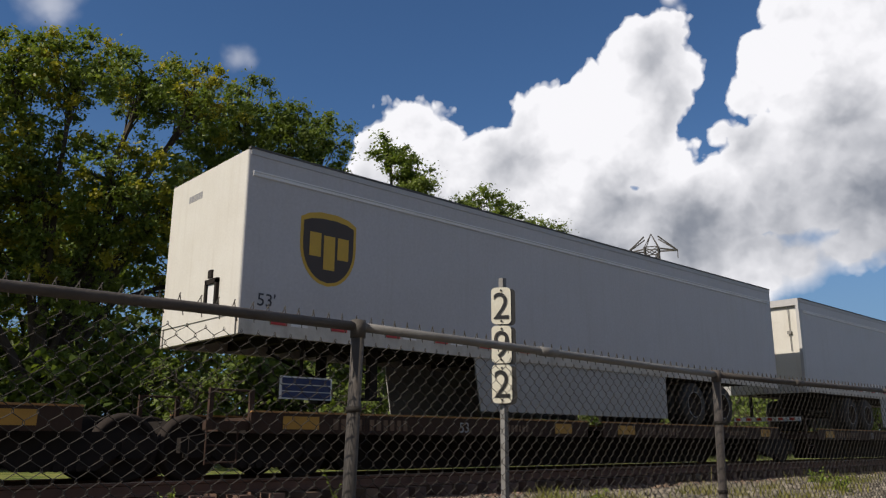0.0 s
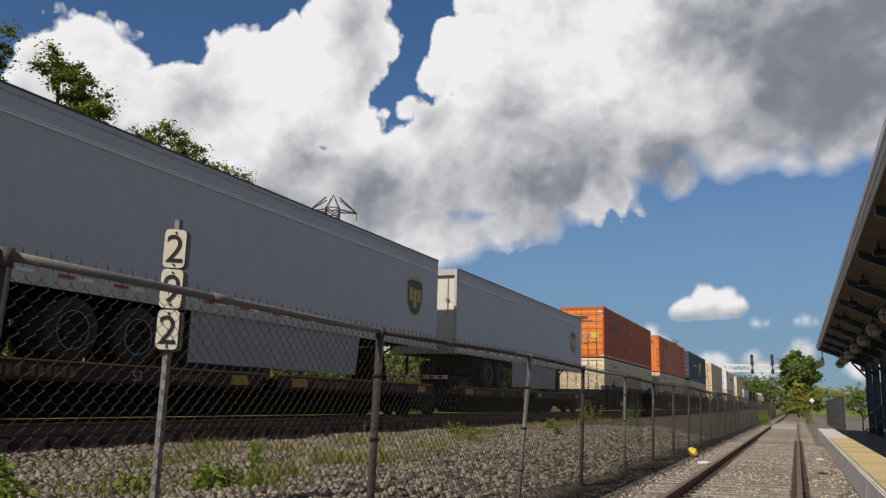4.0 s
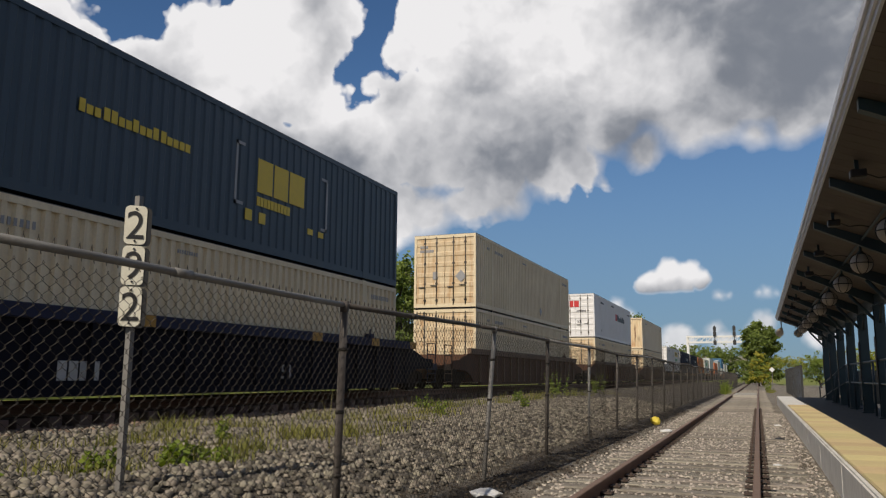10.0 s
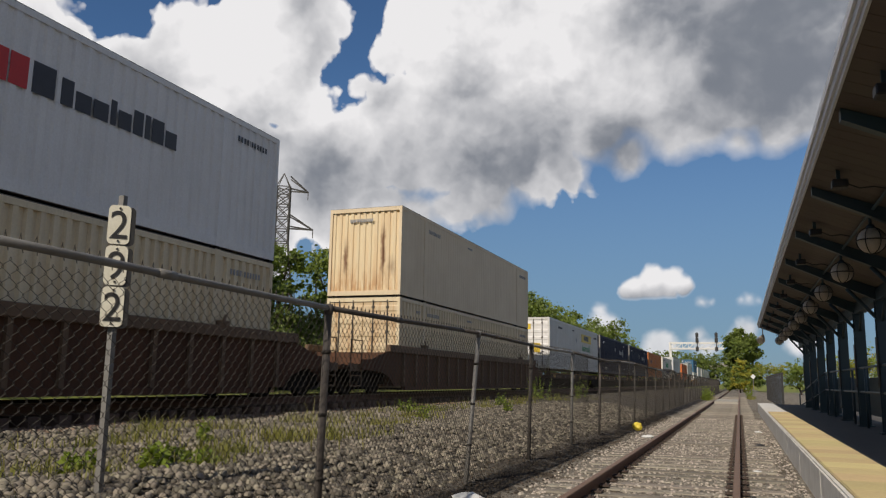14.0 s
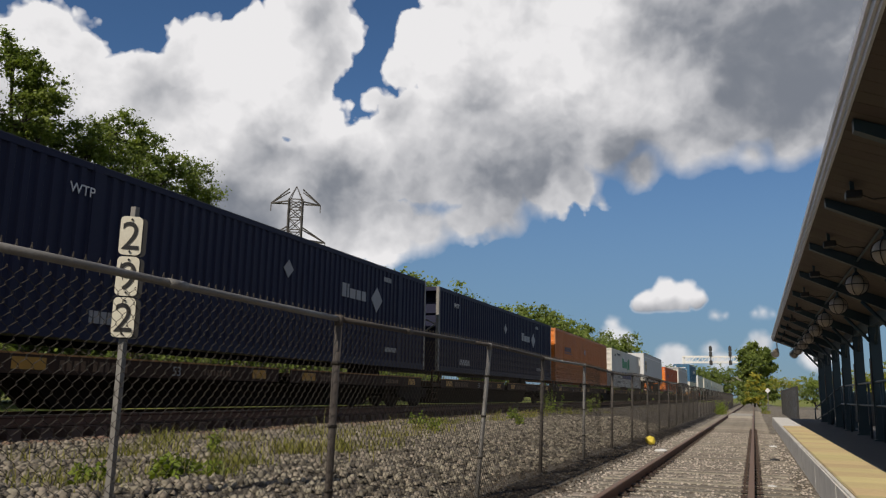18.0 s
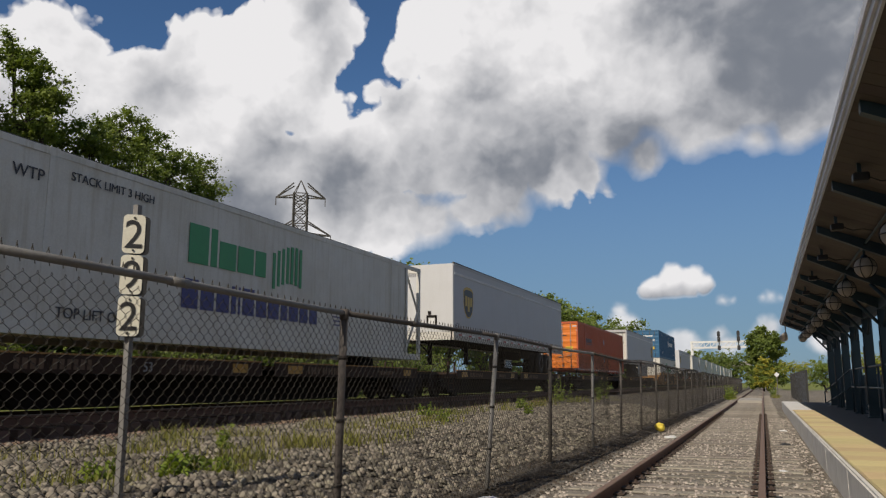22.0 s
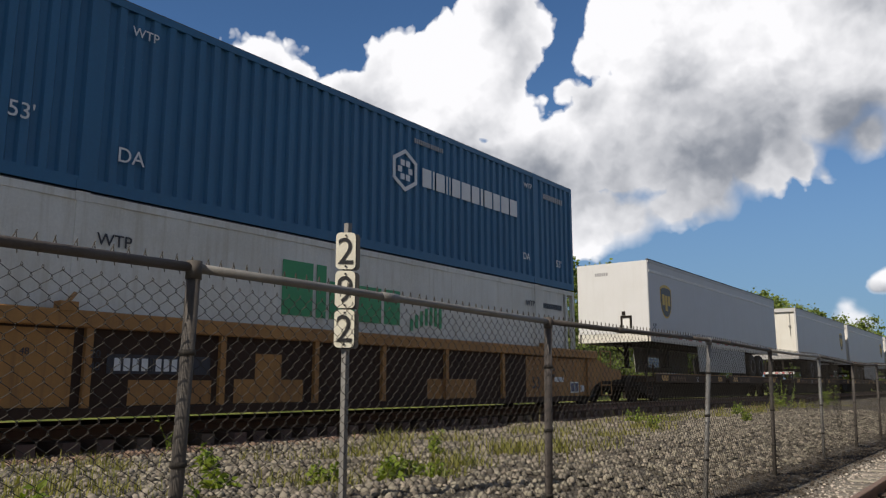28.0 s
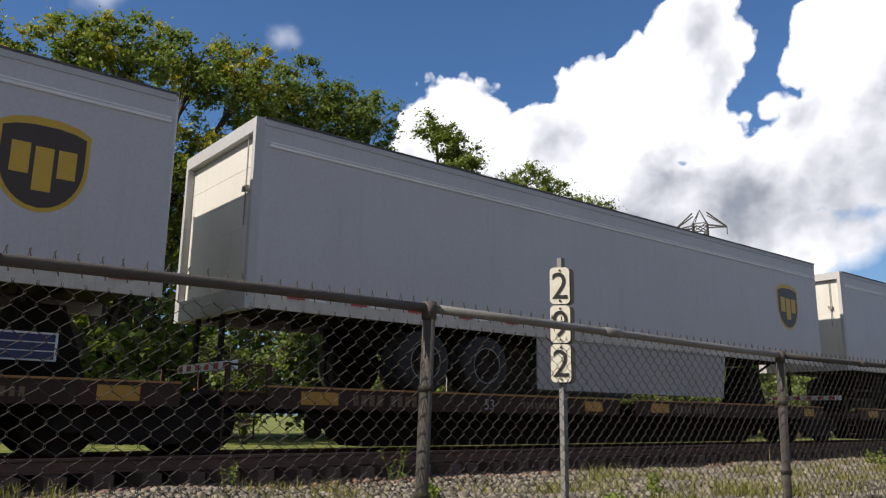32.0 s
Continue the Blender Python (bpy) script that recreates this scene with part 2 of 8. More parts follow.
# ---- materials ----
def surface(name, color, rough=0.6, metal=0.0, second=None, spots=0.35, scale=3.0, fine=40.0, bump=0.15, per=0.0, spec=0.5, streak=0.0, island=False, bump_scale=None, contrast=0.2):
    """A painted, cast or natural surface: base colour with blotches of a second colour, fine grain and relief.
    per: how far single pieces differ; streak: dirt that has run down."""
    m = bpy.data.materials.new(name)
    m.use_nodes = True
    t = m.node_tree
    n = Nodes(t)
    bsdf = t.nodes["Principled BSDF"]
    pos = t.nodes.new("ShaderNodeTexCoord").outputs["Object"]
    second = second or tuple(c * 0.6 for c in color)
    blot = n.step(n.noise(pos, scale, 6.0, 0.62), 0.5 - contrast, 0.5 + contrast)
    col = n.mix(n.math("MULTIPLY", blot, spots), color, second)
    grain = n.noise(pos, fine, 3.0, 0.6)
    col = n.mix(0.35, col, n.mix(grain, tuple(c * 0.55 for c in color), tuple(min(1, c * 1.35) for c in color)))
    if streak:
        run = n.noise(n.vec("MULTIPLY", pos, (5.0, 5.0, 0.35)), 1.6, 5.0, 0.65)
        col = n.mix(n.math("MULTIPLY", n.step(run, 0.48, 0.72), streak), col, second)
    if per:
        if island:
            rnd = t.nodes.new("ShaderNodeNewGeometry").outputs["Random Per Island"]
        else:
            rnd = t.nodes.new("ShaderNodeObjectInfo").outputs["Random"]
        hsv = t.nodes.new("ShaderNodeHueSaturation")
        n.put(hsv.inputs["Color"], col)
        n.put(hsv.inputs["Value"], n.math("MULTIPLY_ADD", rnd, 2 * per, 1.0 - per))
        n.put(hsv.inputs["Hue"], n.math("MULTIPLY_ADD", n.math("FRACT", n.math("MULTIPLY", rnd, 7.3)), 0.03, 0.485))
        col = hsv.outputs[0]
    n.put(bsdf.inputs["Base Color"], col)
    n.put(bsdf.inputs["Roughness"], n.math("MULTIPLY_ADD", grain, 0.25, max(0.05, rough - 0.12)))
    bsdf.inputs["Metallic"].default_value = metal
    bsdf.inputs["Specular IOR Level"].default_value = spec
    if bump:
        b = t.nodes.new("ShaderNodeBump")
        b.inputs["Strength"].default_value, b.inputs["Distance"].default_value = bump, 0.02
        n.put(b.inputs["Height"], n.noise(pos, bump_scale or fine * 0.6, 4.0, 0.6))
        n.put(bsdf.inputs["Normal"], b.outputs[0])
    return m


def rust_run_material(name, color):
    """Cream paint with brown rust that has run down in two streaks and gathered along the bottom."""
    m = bpy.data.materials.new(name)
    m.use_nodes = True
    t = m.node_tree
    n = Nodes(t)
    pos = t.nodes.new("ShaderNodeTexCoord").outputs["Object"]
    sep = t.nodes.new("ShaderNodeSeparateXYZ")
    n.put(sep.inputs[0], n.vec("ADD", pos, n.scaled(n.vec("SUBTRACT", n.noise(pos, 3.0, 4.0, 0.6, color=True), (0.5, 0.5, 0.5)), 0.22)))
    x, z = sep.outputs[0], sep.outputs[2]
    run = None
    for cx, top, w in ((-0.72, 2.0, 0.13), (0.62, 2.45, 0.12), (0.95, 1.4, 0.2)):
        one_run = n.math("MULTIPLY", n.step(n.math("ABSOLUTE", n.math("SUBTRACT", x, cx)), w, 0.0), n.math("MULTIPLY", n.step(z, top, top - 0.7), n.step(z, 0.5, 1.1)))
        run = one_run if run is None else n.math("MAXIMUM", run, one_run)
    foot = n.math("MULTIPLY", n.step(z, 1.2, 0.15), n.step(n.noise(n.vec("MULTIPLY", pos, (3.0, 3.0, 0.7)), 2.0, 5.0, 0.6), 0.35, 0.65))
    tint = n.step(n.noise(n.vec("MULTIPLY", pos, (4.0, 4.0, 0.4)), 1.5, 5.0, 0.6), 0.35, 0.75)
    col = n.mix(n.math("MULTIPLY", tint, 0.5), color, (0.62, 0.40, 0.20))
    col = n.mix(n.math("MULTIPLY", foot, 0.75), col, (0.42, 0.19, 0.06))
    col = n.mix(n.math("MULTIPLY", run, 0.9), col, (0.14, 0.05, 0.02))
    bsdf = t.nodes["Principled BSDF"]
    n.put(bsdf.inputs["Base Color"], col)
    bsdf.inputs["Roughness"].default_value = 0.65
    return m


def leaf_material(name, a, b):
    m = bpy.data.materials.new(name)
    m.use_nodes = True
    t = m.node_tree
    n = Nodes(t)
    rnd = t.nodes.new("ShaderNodeNewGeometry").outputs["Random Per Island"]
    pos = t.nodes.new("ShaderNodeTexCoord").outputs["Object"]
    f = n.math("ADD", n.math("MULTIPLY", rnd, 0.6), n.math("MULTIPLY", n.step(n.noise(pos, 0.5, 3.0), 0.35, 0.65), 0.4))
    col = n.mix(f, a, b)
    bsdf = t.nodes["Principled BSDF"]
    n.put(bsdf.inputs["Base Color"], col)
    bsdf.inputs["Roughness"].default_value = 0.5
    bsdf.inputs["Specular IOR Level"].default_value = 0.3
    tr = t.nodes.new("ShaderNodeBsdfTranslucent")
    n.put(tr.inputs[0], n.mix(1.0, col, (1.25, 1.3, 0.5), "MULTIPLY"))
    mx = t.nodes.new("ShaderNodeMixShader")
    mx.inputs[0].default_value = 0.35
    t.links.new(bsdf.outputs[0], mx.inputs[1])
    t.links.new(tr.outputs[0], mx.inputs[2])
    t.links.new(mx.outputs[0], t.nodes["Material Output"].inputs[0])
    return m


M = {}
M["galv"] = surface("galvanised_steel", (0.28, 0.275, 0.26), 0.6, 0.4, (0.13, 0.11, 0.09), 0.55, 5, 60, 0.15, per=0.12)
M["galv_dull"] = surface("dull_galvanised_steel", (0.095, 0.085, 0.074), 0.75, 0.15, (0.045, 0.035, 0.028), 0.65, 6, 60, 0.25, per=0.15)
M["wire"] = surface("fence_wire", (0.052, 0.047, 0.04), 0.8, 0.0, (0.03, 0.023, 0.018), 0.6, 3, 60, 0.0, spec=0.3)
M["plate"] = surface("number_plate_paint", (0.74, 0.71, 0.58), 0.55, 0, (0.4, 0.33, 0.2), 0.25, 9, 60, 0.05)
M["black"] = surface("black_paint", (0.02, 0.02, 0.02), 0.5, 0, (0.04, 0.035, 0.03), 0.4, 8, 60, 0.05)
M["rust_rail"] = surface("rusty_rail", (0.20, 0.105, 0.07), 0.78, 0.1, (0.10, 0.06, 0.045), 0.6, 3, 50, 0.2)
M["rail_top"] = surface("worn_railhead", (0.42, 0.32, 0.25), 0.5, 0.3, (0.25, 0.16, 0.11), 0.5, 6, 50, 0.05)
M["tie"] = surface("weathered_timber", (0.27, 0.24, 0.195), 0.9, 0, (0.12, 0.098, 0.075), 0.6, 4, 26, 0.6, per=0.25, streak=0.25)
M["tie_dark"] = surface("creosoted_timber", (0.16, 0.10, 0.07), 0.9, 0, (0.08, 0.055, 0.042), 0.5, 5, 30, 0.5, per=0.25)
M["stone"] = surface("ballast_stone", (0.205, 0.182, 0.142), 0.88, 0, (0.085, 0.07, 0.05), 0.6, 7, 50, 0.3, per=0.68, island=True)
M["stone_brown"] = surface("rust_dusted_stone", (0.20, 0.135, 0.095), 0.9, 0, (0.09, 0.06, 0.042), 0.6, 7, 50, 0.3, per=0.5, island=True)
M["concrete"] = surface("platform_concrete", (0.74, 0.72, 0.67), 0.85, 0, (0.40, 0.375, 0.33), 0.55, 2.2, 45, 0.35, streak=0.35)
M["yellow_tile"] = surface("tactile_yellow", (0.47, 0.38, 0.195), 0.75, 0, (0.32, 0.265, 0.155), 0.6, 2.5, 45, 0.15, per=0.12)
M["asphalt"] = surface("platform_asphalt", (0.075, 0.072, 0.068), 0.9, 0, (0.12, 0.115, 0.105), 0.5, 1.2, 90, 0.4)
M["canopy_green"] = surface("canopy_blue_green_paint", (0.028, 0.055, 0.068), 0.5, 0, (0.05, 0.07, 0.075), 0.4, 3, 40, 0.08, per=0.1)
M["ceiling"] = surface("canopy_soffit_board", (0.115, 0.092, 0.074), 0.75, 0, (0.07, 0.055, 0.045), 0.5, 1.2, 25, 0.15, per=0.12)
M["fascia"] = surface("fascia_sheet", (0.72, 0.74, 0.76), 0.5, 0.0, (0.45, 0.46, 0.46), 0.4, 2, 40, 0.05)
M["globe"] = surface("lamp_globe", (0.48, 0.41, 0.32), 0.35, 0, (0.33, 0.27, 0.2), 0.4, 4, 40, 0.0)
M["rubber"] = surface("tyre_rubber", (0.022, 0.021, 0.02), 0.85, 0, (0.045, 0.04, 0.035), 0.5, 5, 50, 0.1)
M["underside"] = surface("greasy_steel", (0.016, 0.0135, 0.012), 0.85, 0.0, (0.03, 0.022, 0.017), 0.6, 3, 40, 0.2, spec=0.2)
M["wheel"] = surface("wheel_steel", (0.03, 0.023, 0.019), 0.85, 0.0, (0.018, 0.015, 0.013), 0.6, 4, 40, 0.1, spec=0.2)
M["alloy"] = surface("wheel_alloy", (0.30, 0.30, 0.30), 0.5, 0.5, (0.3, 0.29, 0.27), 0.4, 6, 40, 0.05)
M["white"] = surface("white_paint", (0.66, 0.655, 0.63), 0.45, 0, (0.42, 0.39, 0.34), 0.35, 1.5, 30, 0.04, streak=0.25)
# shade put into the greyer side sheet, sun into the lighter end sheets
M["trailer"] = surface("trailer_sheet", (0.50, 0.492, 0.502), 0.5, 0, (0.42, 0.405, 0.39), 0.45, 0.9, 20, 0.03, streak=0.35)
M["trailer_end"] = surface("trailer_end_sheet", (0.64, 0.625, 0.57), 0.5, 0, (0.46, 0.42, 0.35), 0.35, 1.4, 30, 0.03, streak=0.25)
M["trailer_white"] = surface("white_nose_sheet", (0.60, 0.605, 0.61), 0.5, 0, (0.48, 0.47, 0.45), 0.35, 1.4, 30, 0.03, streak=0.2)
M["trailer_line"] = surface("trailer_moulding", (0.74, 0.74, 0.73), 0.5, 0, (0.50, 0.49, 0.46), 0.4, 2, 40, 0.03)
M["aluminium"] = surface("aluminium_rail", (0.46, 0.455, 0.45), 0.55, 0.15, (0.30, 0.29, 0.28), 0.4, 3, 40, 0.05)
M["floor_rail"] = surface("floor_rail_paint", (0.56, 0.53, 0.47), 0.6, 0, (0.30, 0.26, 0.20), 0.6, 3.5, 40, 0.15, streak=0.4)
M["skirt"] = surface("side_skirt", (0.36, 0.36, 0.35), 0.6, 0, (0.27, 0.25, 0.22), 0.5, 1.5, 30, 0.05, streak=0.35)
M["red"] = surface("red_reflector", (0.45, 0.03, 0.025), 0.35, 0, (0.3, 0.02, 0.02), 0.3, 9, 60, 0.0)
M["reflect"] = surface("white_reflector", (0.75, 0.75, 0.73), 0.35, 0, (0.5, 0.48, 0.44), 0.3, 9, 60, 0.0)
M["shield_brown"] = surface("dark_brown_print", (0.045, 0.028, 0.018), 0.45, 0, (0.07, 0.05, 0.03), 0.3, 5, 40, 0.0)
M["shield_gold"] = surface("gold_print", (0.58, 0.36, 0.03), 0.45, 0, (0.42, 0.26, 0.04), 0.3, 5, 40, 0.0)
M["solar"] = surface("solar_cells", (0.03, 0.04, 0.12), 0.2, 0, (0.05, 0.06, 0.16), 0.4, 8, 60, 0.0)
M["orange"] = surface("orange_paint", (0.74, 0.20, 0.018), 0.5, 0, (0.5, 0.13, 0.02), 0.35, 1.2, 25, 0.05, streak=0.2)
# darker, redder copy of orange: the sides' shade is put into the paint
M["orange_side"] = surface("shaded_red_orange_paint", (0.52, 0.105, 0.026), 0.55, 0, (0.36, 0.075, 0.022), 0.4, 1.0, 25, 0.05, streak=0.3)
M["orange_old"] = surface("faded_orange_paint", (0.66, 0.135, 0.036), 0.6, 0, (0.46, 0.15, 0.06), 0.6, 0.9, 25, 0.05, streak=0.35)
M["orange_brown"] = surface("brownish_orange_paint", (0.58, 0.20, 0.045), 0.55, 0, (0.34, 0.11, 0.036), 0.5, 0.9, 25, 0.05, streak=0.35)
M["cream"] = surface("cream_paint", (0.76, 0.645, 0.45), 0.55, 0, (0.46, 0.34, 0.2), 0.4, 1.1, 25, 0.05, streak=0.35)
M["cream_smooth"] = surface("plain_cream_paint", (0.72, 0.60, 0.42), 0.55, 0, (0.52, 0.38, 0.23), 0.45, 0.8, 25, 0.05, streak=0.25)
M["cream_rust"] = surface("rust_streaked_cream_paint", (0.66, 0.55, 0.37), 0.6, 0, (0.40, 0.19, 0.055), 0.6, 1.3, 25, 0.06, streak=0.7)
M["rust_front"] = rust_run_material("rust_run_cream_paint", (0.72, 0.60, 0.40))
M["csx_blue"] = surface("dark_blue_grey_paint", (0.030, 0.055, 0.085), 0.5, 0, (0.05, 0.075, 0.095), 0.45, 1.0, 25, 0.05, streak=0.25)
M["navy"] = surface("navy_paint", (0.014, 0.017, 0.045), 0.6, 0, (0.024, 0.027, 0.05), 0.45, 1.0, 25, 0.05, streak=0.25, spec=0.25)
M["royal"] = surface("deep_blue_paint", (0.045, 0.058, 0.19), 0.5, 0, (0.07, 0.08, 0.19), 0.45, 1.0, 25, 0.05, streak=0.3)
M["blue"] = surface("bright_blue_paint", (0.024, 0.125, 0.25), 0.5, 0, (0.036, 0.10, 0.18), 0.4, 1.0, 25, 0.05, streak=0.25)
M["white_cont"] = surface("white_container_paint", (0.79, 0.78, 0.775), 0.5, 0, (0.58, 0.555, 0.52), 0.35, 1.2, 25, 0.04, streak=0.25)
M["ochre"] = surface("weathered_yellow_car_paint", (0.41, 0.205, 0.06), 0.7, 0, (0.17, 0.085, 0.04), 0.6, 1.1, 20, 0.12, streak=0.5)
M["brown_car"] = surface("rusted_brown_car_paint", (0.06, 0.036, 0.025), 0.8, 0, (0.025, 0.017, 0.014), 0.65, 1.2, 20, 0.12, streak=0.5, spec=0.2)
M["dark_car"] = surface("dark_navy_car_paint", (0.009, 0.010, 0.018), 0.85, 0, (0.02, 0.017, 0.016), 0.6, 1.2, 20, 0.1, streak=0.4, spec=0.12)
M["ink"] = surface("dark_lettering", (0.03, 0.03, 0.04), 0.5, 0, (0.06, 0.06, 0.07), 0.3, 6, 40, 0.0)
M["ink_white"] = surface("white_lettering", (0.72, 0.72, 0.72), 0.5, 0, (0.5, 0.5, 0.5), 0.3, 6, 40, 0.0)
M["ink_grey"] = surface("grey_lettering", (0.3, 0.3, 0.31), 0.5, 0, (0.2, 0.2, 0.2), 0.3, 6, 40, 0.0)
M["ink_red"] = surface("red_lettering", (0.55, 0.03, 0.03), 0.5, 0, (0.4, 0.03, 0.03), 0.3, 6, 40, 0.0)
M["ink_green"] = surface("green_lettering", (0.05, 0.30, 0.12), 0.5, 0, (0.05, 0.2, 0.1), 0.3, 6, 40, 0.0)
M["ink_navy"] = surface("navy_lettering", (0.05, 0.055, 0.2), 0.5, 0, (0.06, 0.06, 0.16), 0.3, 6, 40, 0.0)
M["ink_yellow"] = surface("yellow_lettering", (0.70, 0.50, 0.04), 0.5, 0, (0.5, 0.36, 0.05), 0.3, 6, 40, 0.0)
M["ink_orange"] = surface("orange_lettering", (0.6, 0.16, 0.04), 0.5, 0, (0.4, 0.12, 0.04), 0.3, 6, 40, 0.0)
M["ink_dark_red"] = surface("dark_red_lettering", (0.10, 0.02, 0.02), 0.5, 0, (0.14, 0.03, 0.02), 0.3, 6, 40, 0.0)
M["bark"] = surface("tree_bark", (0.075, 0.058, 0.045), 0.95, 0, (0.035, 0.028, 0.023), 0.6, 4, 20, 0.6)
M["leaf"] = leaf_material("tree_leaves", (0.11, 0.165, 0.036), (0.245, 0.295, 0.066))
M["leaf_yellow"] = leaf_material("turning_leaves", (0.22, 0.23, 0.035), (0.48, 0.41, 0.06))
M["leaf_dark"] = leaf_material("shaded_leaves", (0.085, 0.125, 0.03), (0.19, 0.235, 0.055))
M["weed"] = leaf_material("weed_leaves", (0.13, 0.20, 0.025), (0.28, 0.33, 0.06))
M["straw"] = leaf_material("dry_grass", (0.22, 0.22, 0.06), (0.34, 0.29, 0.10))
M["lattice"] = surface("tower_steel", (0.085, 0.078, 0.075), 0.7, 0.2, (0.05, 0.045, 0.04), 0.4, 2, 20, 0.0)
M["bridge"] = surface("bridge_concrete", (0.40, 0.37, 0.31), 0.85, 0, (0.25, 0.23, 0.2), 0.5, 0.6, 10, 0.1)
M["yellow_bag"] = surface("yellow_plastic", (0.70, 0.55, 0.06), 0.5, 0, (0.5, 0.4, 0.06), 0.4, 8, 40, 0.1)
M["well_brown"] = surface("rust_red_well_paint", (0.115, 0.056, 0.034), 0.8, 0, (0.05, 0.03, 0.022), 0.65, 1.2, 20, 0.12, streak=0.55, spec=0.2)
M["navy_chord"] = surface("navy_chord_paint", (0.024, 0.030, 0.066), 0.75, 0, (0.03, 0.027, 0.03), 0.5, 1.4, 20, 0.1, streak=0.35, spec=0.2)
M["ink_pale"] = surface("pale_stencil_paint", (0.48, 0.48, 0.47), 0.6, 0, (0.25, 0.24, 0.23), 0.5, 9, 60, 0.0)
M["rust_band"] = surface("rust_yellow_band", (0.44, 0.22, 0.085), 0.7, 0, (0.26, 0.11, 0.045), 0.6, 2.5, 40, 0.1, streak=0.5)
M["white_dirty"] = surface("grimy_white_panel", (0.69, 0.68, 0.63), 0.55, 0, (0.44, 0.40, 0.31), 0.55, 0.9, 25, 0.05, streak=0.5)
M["litter_dark"] = surface("dark_leaf_litter", (0.05, 0.04, 0.03), 0.95, 0, (0.10, 0.075, 0.05), 0.5, 9, 60, 0.2, per=0.6, island=True)
# light on the well car's ribs, painted as a paler brown than well_brown
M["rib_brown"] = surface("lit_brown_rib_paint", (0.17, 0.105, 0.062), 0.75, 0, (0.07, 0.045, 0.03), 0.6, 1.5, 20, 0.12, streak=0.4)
M["grime"] = surface("grimy_roof_edge", (0.10, 0.10, 0.095), 0.7, 0.2, (0.04, 0.038, 0.034), 0.6, 2.0, 30, 0.1)
M["patch"] = surface("dull_orange_reflector", (0.46, 0.24, 0.03), 0.5, 0, (0.3, 0.16, 0.03), 0.5, 6, 40, 0.0)
M["blades"] = leaf_material("wild_grass", (0.13, 0.15, 0.03), (0.32, 0.29, 0.09))
M["rail_top_old"] = surface("rusty_railhead", (0.24, 0.15, 0.10), 0.6, 0.2, (0.13, 0.08, 0.055), 0.5, 6, 50, 0.05)
M["stone_pale"] = surface("pale_gravel", (0.38, 0.335, 0.285), 0.9, 0, (0.16, 0.13, 0.10), 0.5, 9, 60, 0.2, per=0.55, island=True)
M["slat"] = surface("blue_grey_slat_paint", (0.27, 0.34, 0.43), 0.6, 0, (0.15, 0.19, 0.24), 0.4, 2, 40, 0.1, per=0.15)
M["rust_dark"] = surface("dark_rust", (0.075, 0.05, 0.038), 0.85, 0, (0.04, 0.03, 0.025), 0.6, 5, 50, 0.2)

# ---- building helpers ----
def bx(bm, x0, x1, y0, y1, z0, z1, m=None):
    """A box into bm."""
    vs = [bm.verts.new((x, y, z)) for x in (x0, x1) for y in (y0, y1) for z in (z0, z1)]
    if m is not None:
        for v in vs:
            v.co = m @ v.co
    for f in ((0, 1, 3, 2), (4, 6, 7, 5), (0, 4, 5, 1), (2, 3, 7, 6), (0, 2, 6, 4), (1, 5, 7, 3)):
        bm.faces.new([vs[i] for i in f])
    return bm


def bev(bm, r, seg=1):
    bmesh.ops.bevel(bm, geom=list(bm.edges), offset=r, segments=seg, affect="EDGES", clamp_overlap=True)
    return bm


def rod(bm, p, q, r, n=8, r2=None, caps=True):
    """A round bar from p to q into bm."""
    p, q = Vector(p), Vector(q)
    d = (q - p).normalized()
    a = d.orthogonal().normalized()
    b = d.cross(a)
    r2 = r if r2 is None else r2
    ring = []
    for c, rr in ((p, r), (q, r2)):
        ring.append([bm.verts.new(c + (a * math.cos(2 * math.pi * k / n) + b * math.sin(2 * math.pi * k / n)) * rr) for k in range(n)])
    for k in range(n):
        f = bm.faces.new((ring[0][k], ring[0][(k + 1) % n], ring[1][(k + 1) % n], ring[1][k]))
        f.smooth = n > 6
    if caps:
        bm.faces.new(ring[0][::-1])
        bm.faces.new(ring[1])
    return bm


def tube(bm, pts, r, n=8):
    """A bent round bar along a line of points, in one skin."""
    pts = [Vector(p) for p in pts]
    rings = []
    for i, p in enumerate(pts):
        d = (pts[min(i + 1, len(pts) - 1)] - pts[max(i - 1, 0)]).normalized()
        a = d.cross(Vector((1, 0, 0))).normalized() if abs(d.x) < 0.9 else d.cross(Vector((0, 0, 1))).normalized()
        b = d.cross(a)
        rings.append([bm.verts.new(p + (a * math.cos(2 * math.pi * k / n) + b * math.sin(2 * math.pi * k / n)) * r) for k in range(n)])
    for u, v in zip(rings, rings[1:]):
        for k in range(n):
            bm.faces.new((u[k], u[(k + 1) % n], v[(k + 1) % n], v[k])).smooth = n > 6
    bm.faces.new(rings[0][::-1])
    bm.faces.new(rings[-1])
    return bm


def prism(bm, outline, axis, a, b):
    """An outline of (u, v) drawn out along an axis from a to b."""
    def place(u, v, w):
        return {"x": (w, u, v), "y": (u, w, v), "z": (u, v, w)}[axis]
    lo = [bm.verts.new(place(u, v, a)) for u, v in outline]
    hi = [bm.verts.new(place(u, v, b)) for u, v in outline]
    k = len(outline)
    for i in range(k):
        bm.faces.new((lo[i], lo[(i + 1) % k], hi[(i + 1) % k], hi[i]))
    bm.faces.new(lo[::-1])
    bm.faces.new(hi)
    return bm


def mesh_of(bm, name, material):
    bmesh.ops.recalc_face_normals(bm, faces=list(bm.faces))
    me = bpy.data.meshes.new(name)
    bm.to_mesh(me)
    bm.free()
    for m in (material if isinstance(material, (list, tuple)) else [material]):
        me.materials.append(m)
    return me


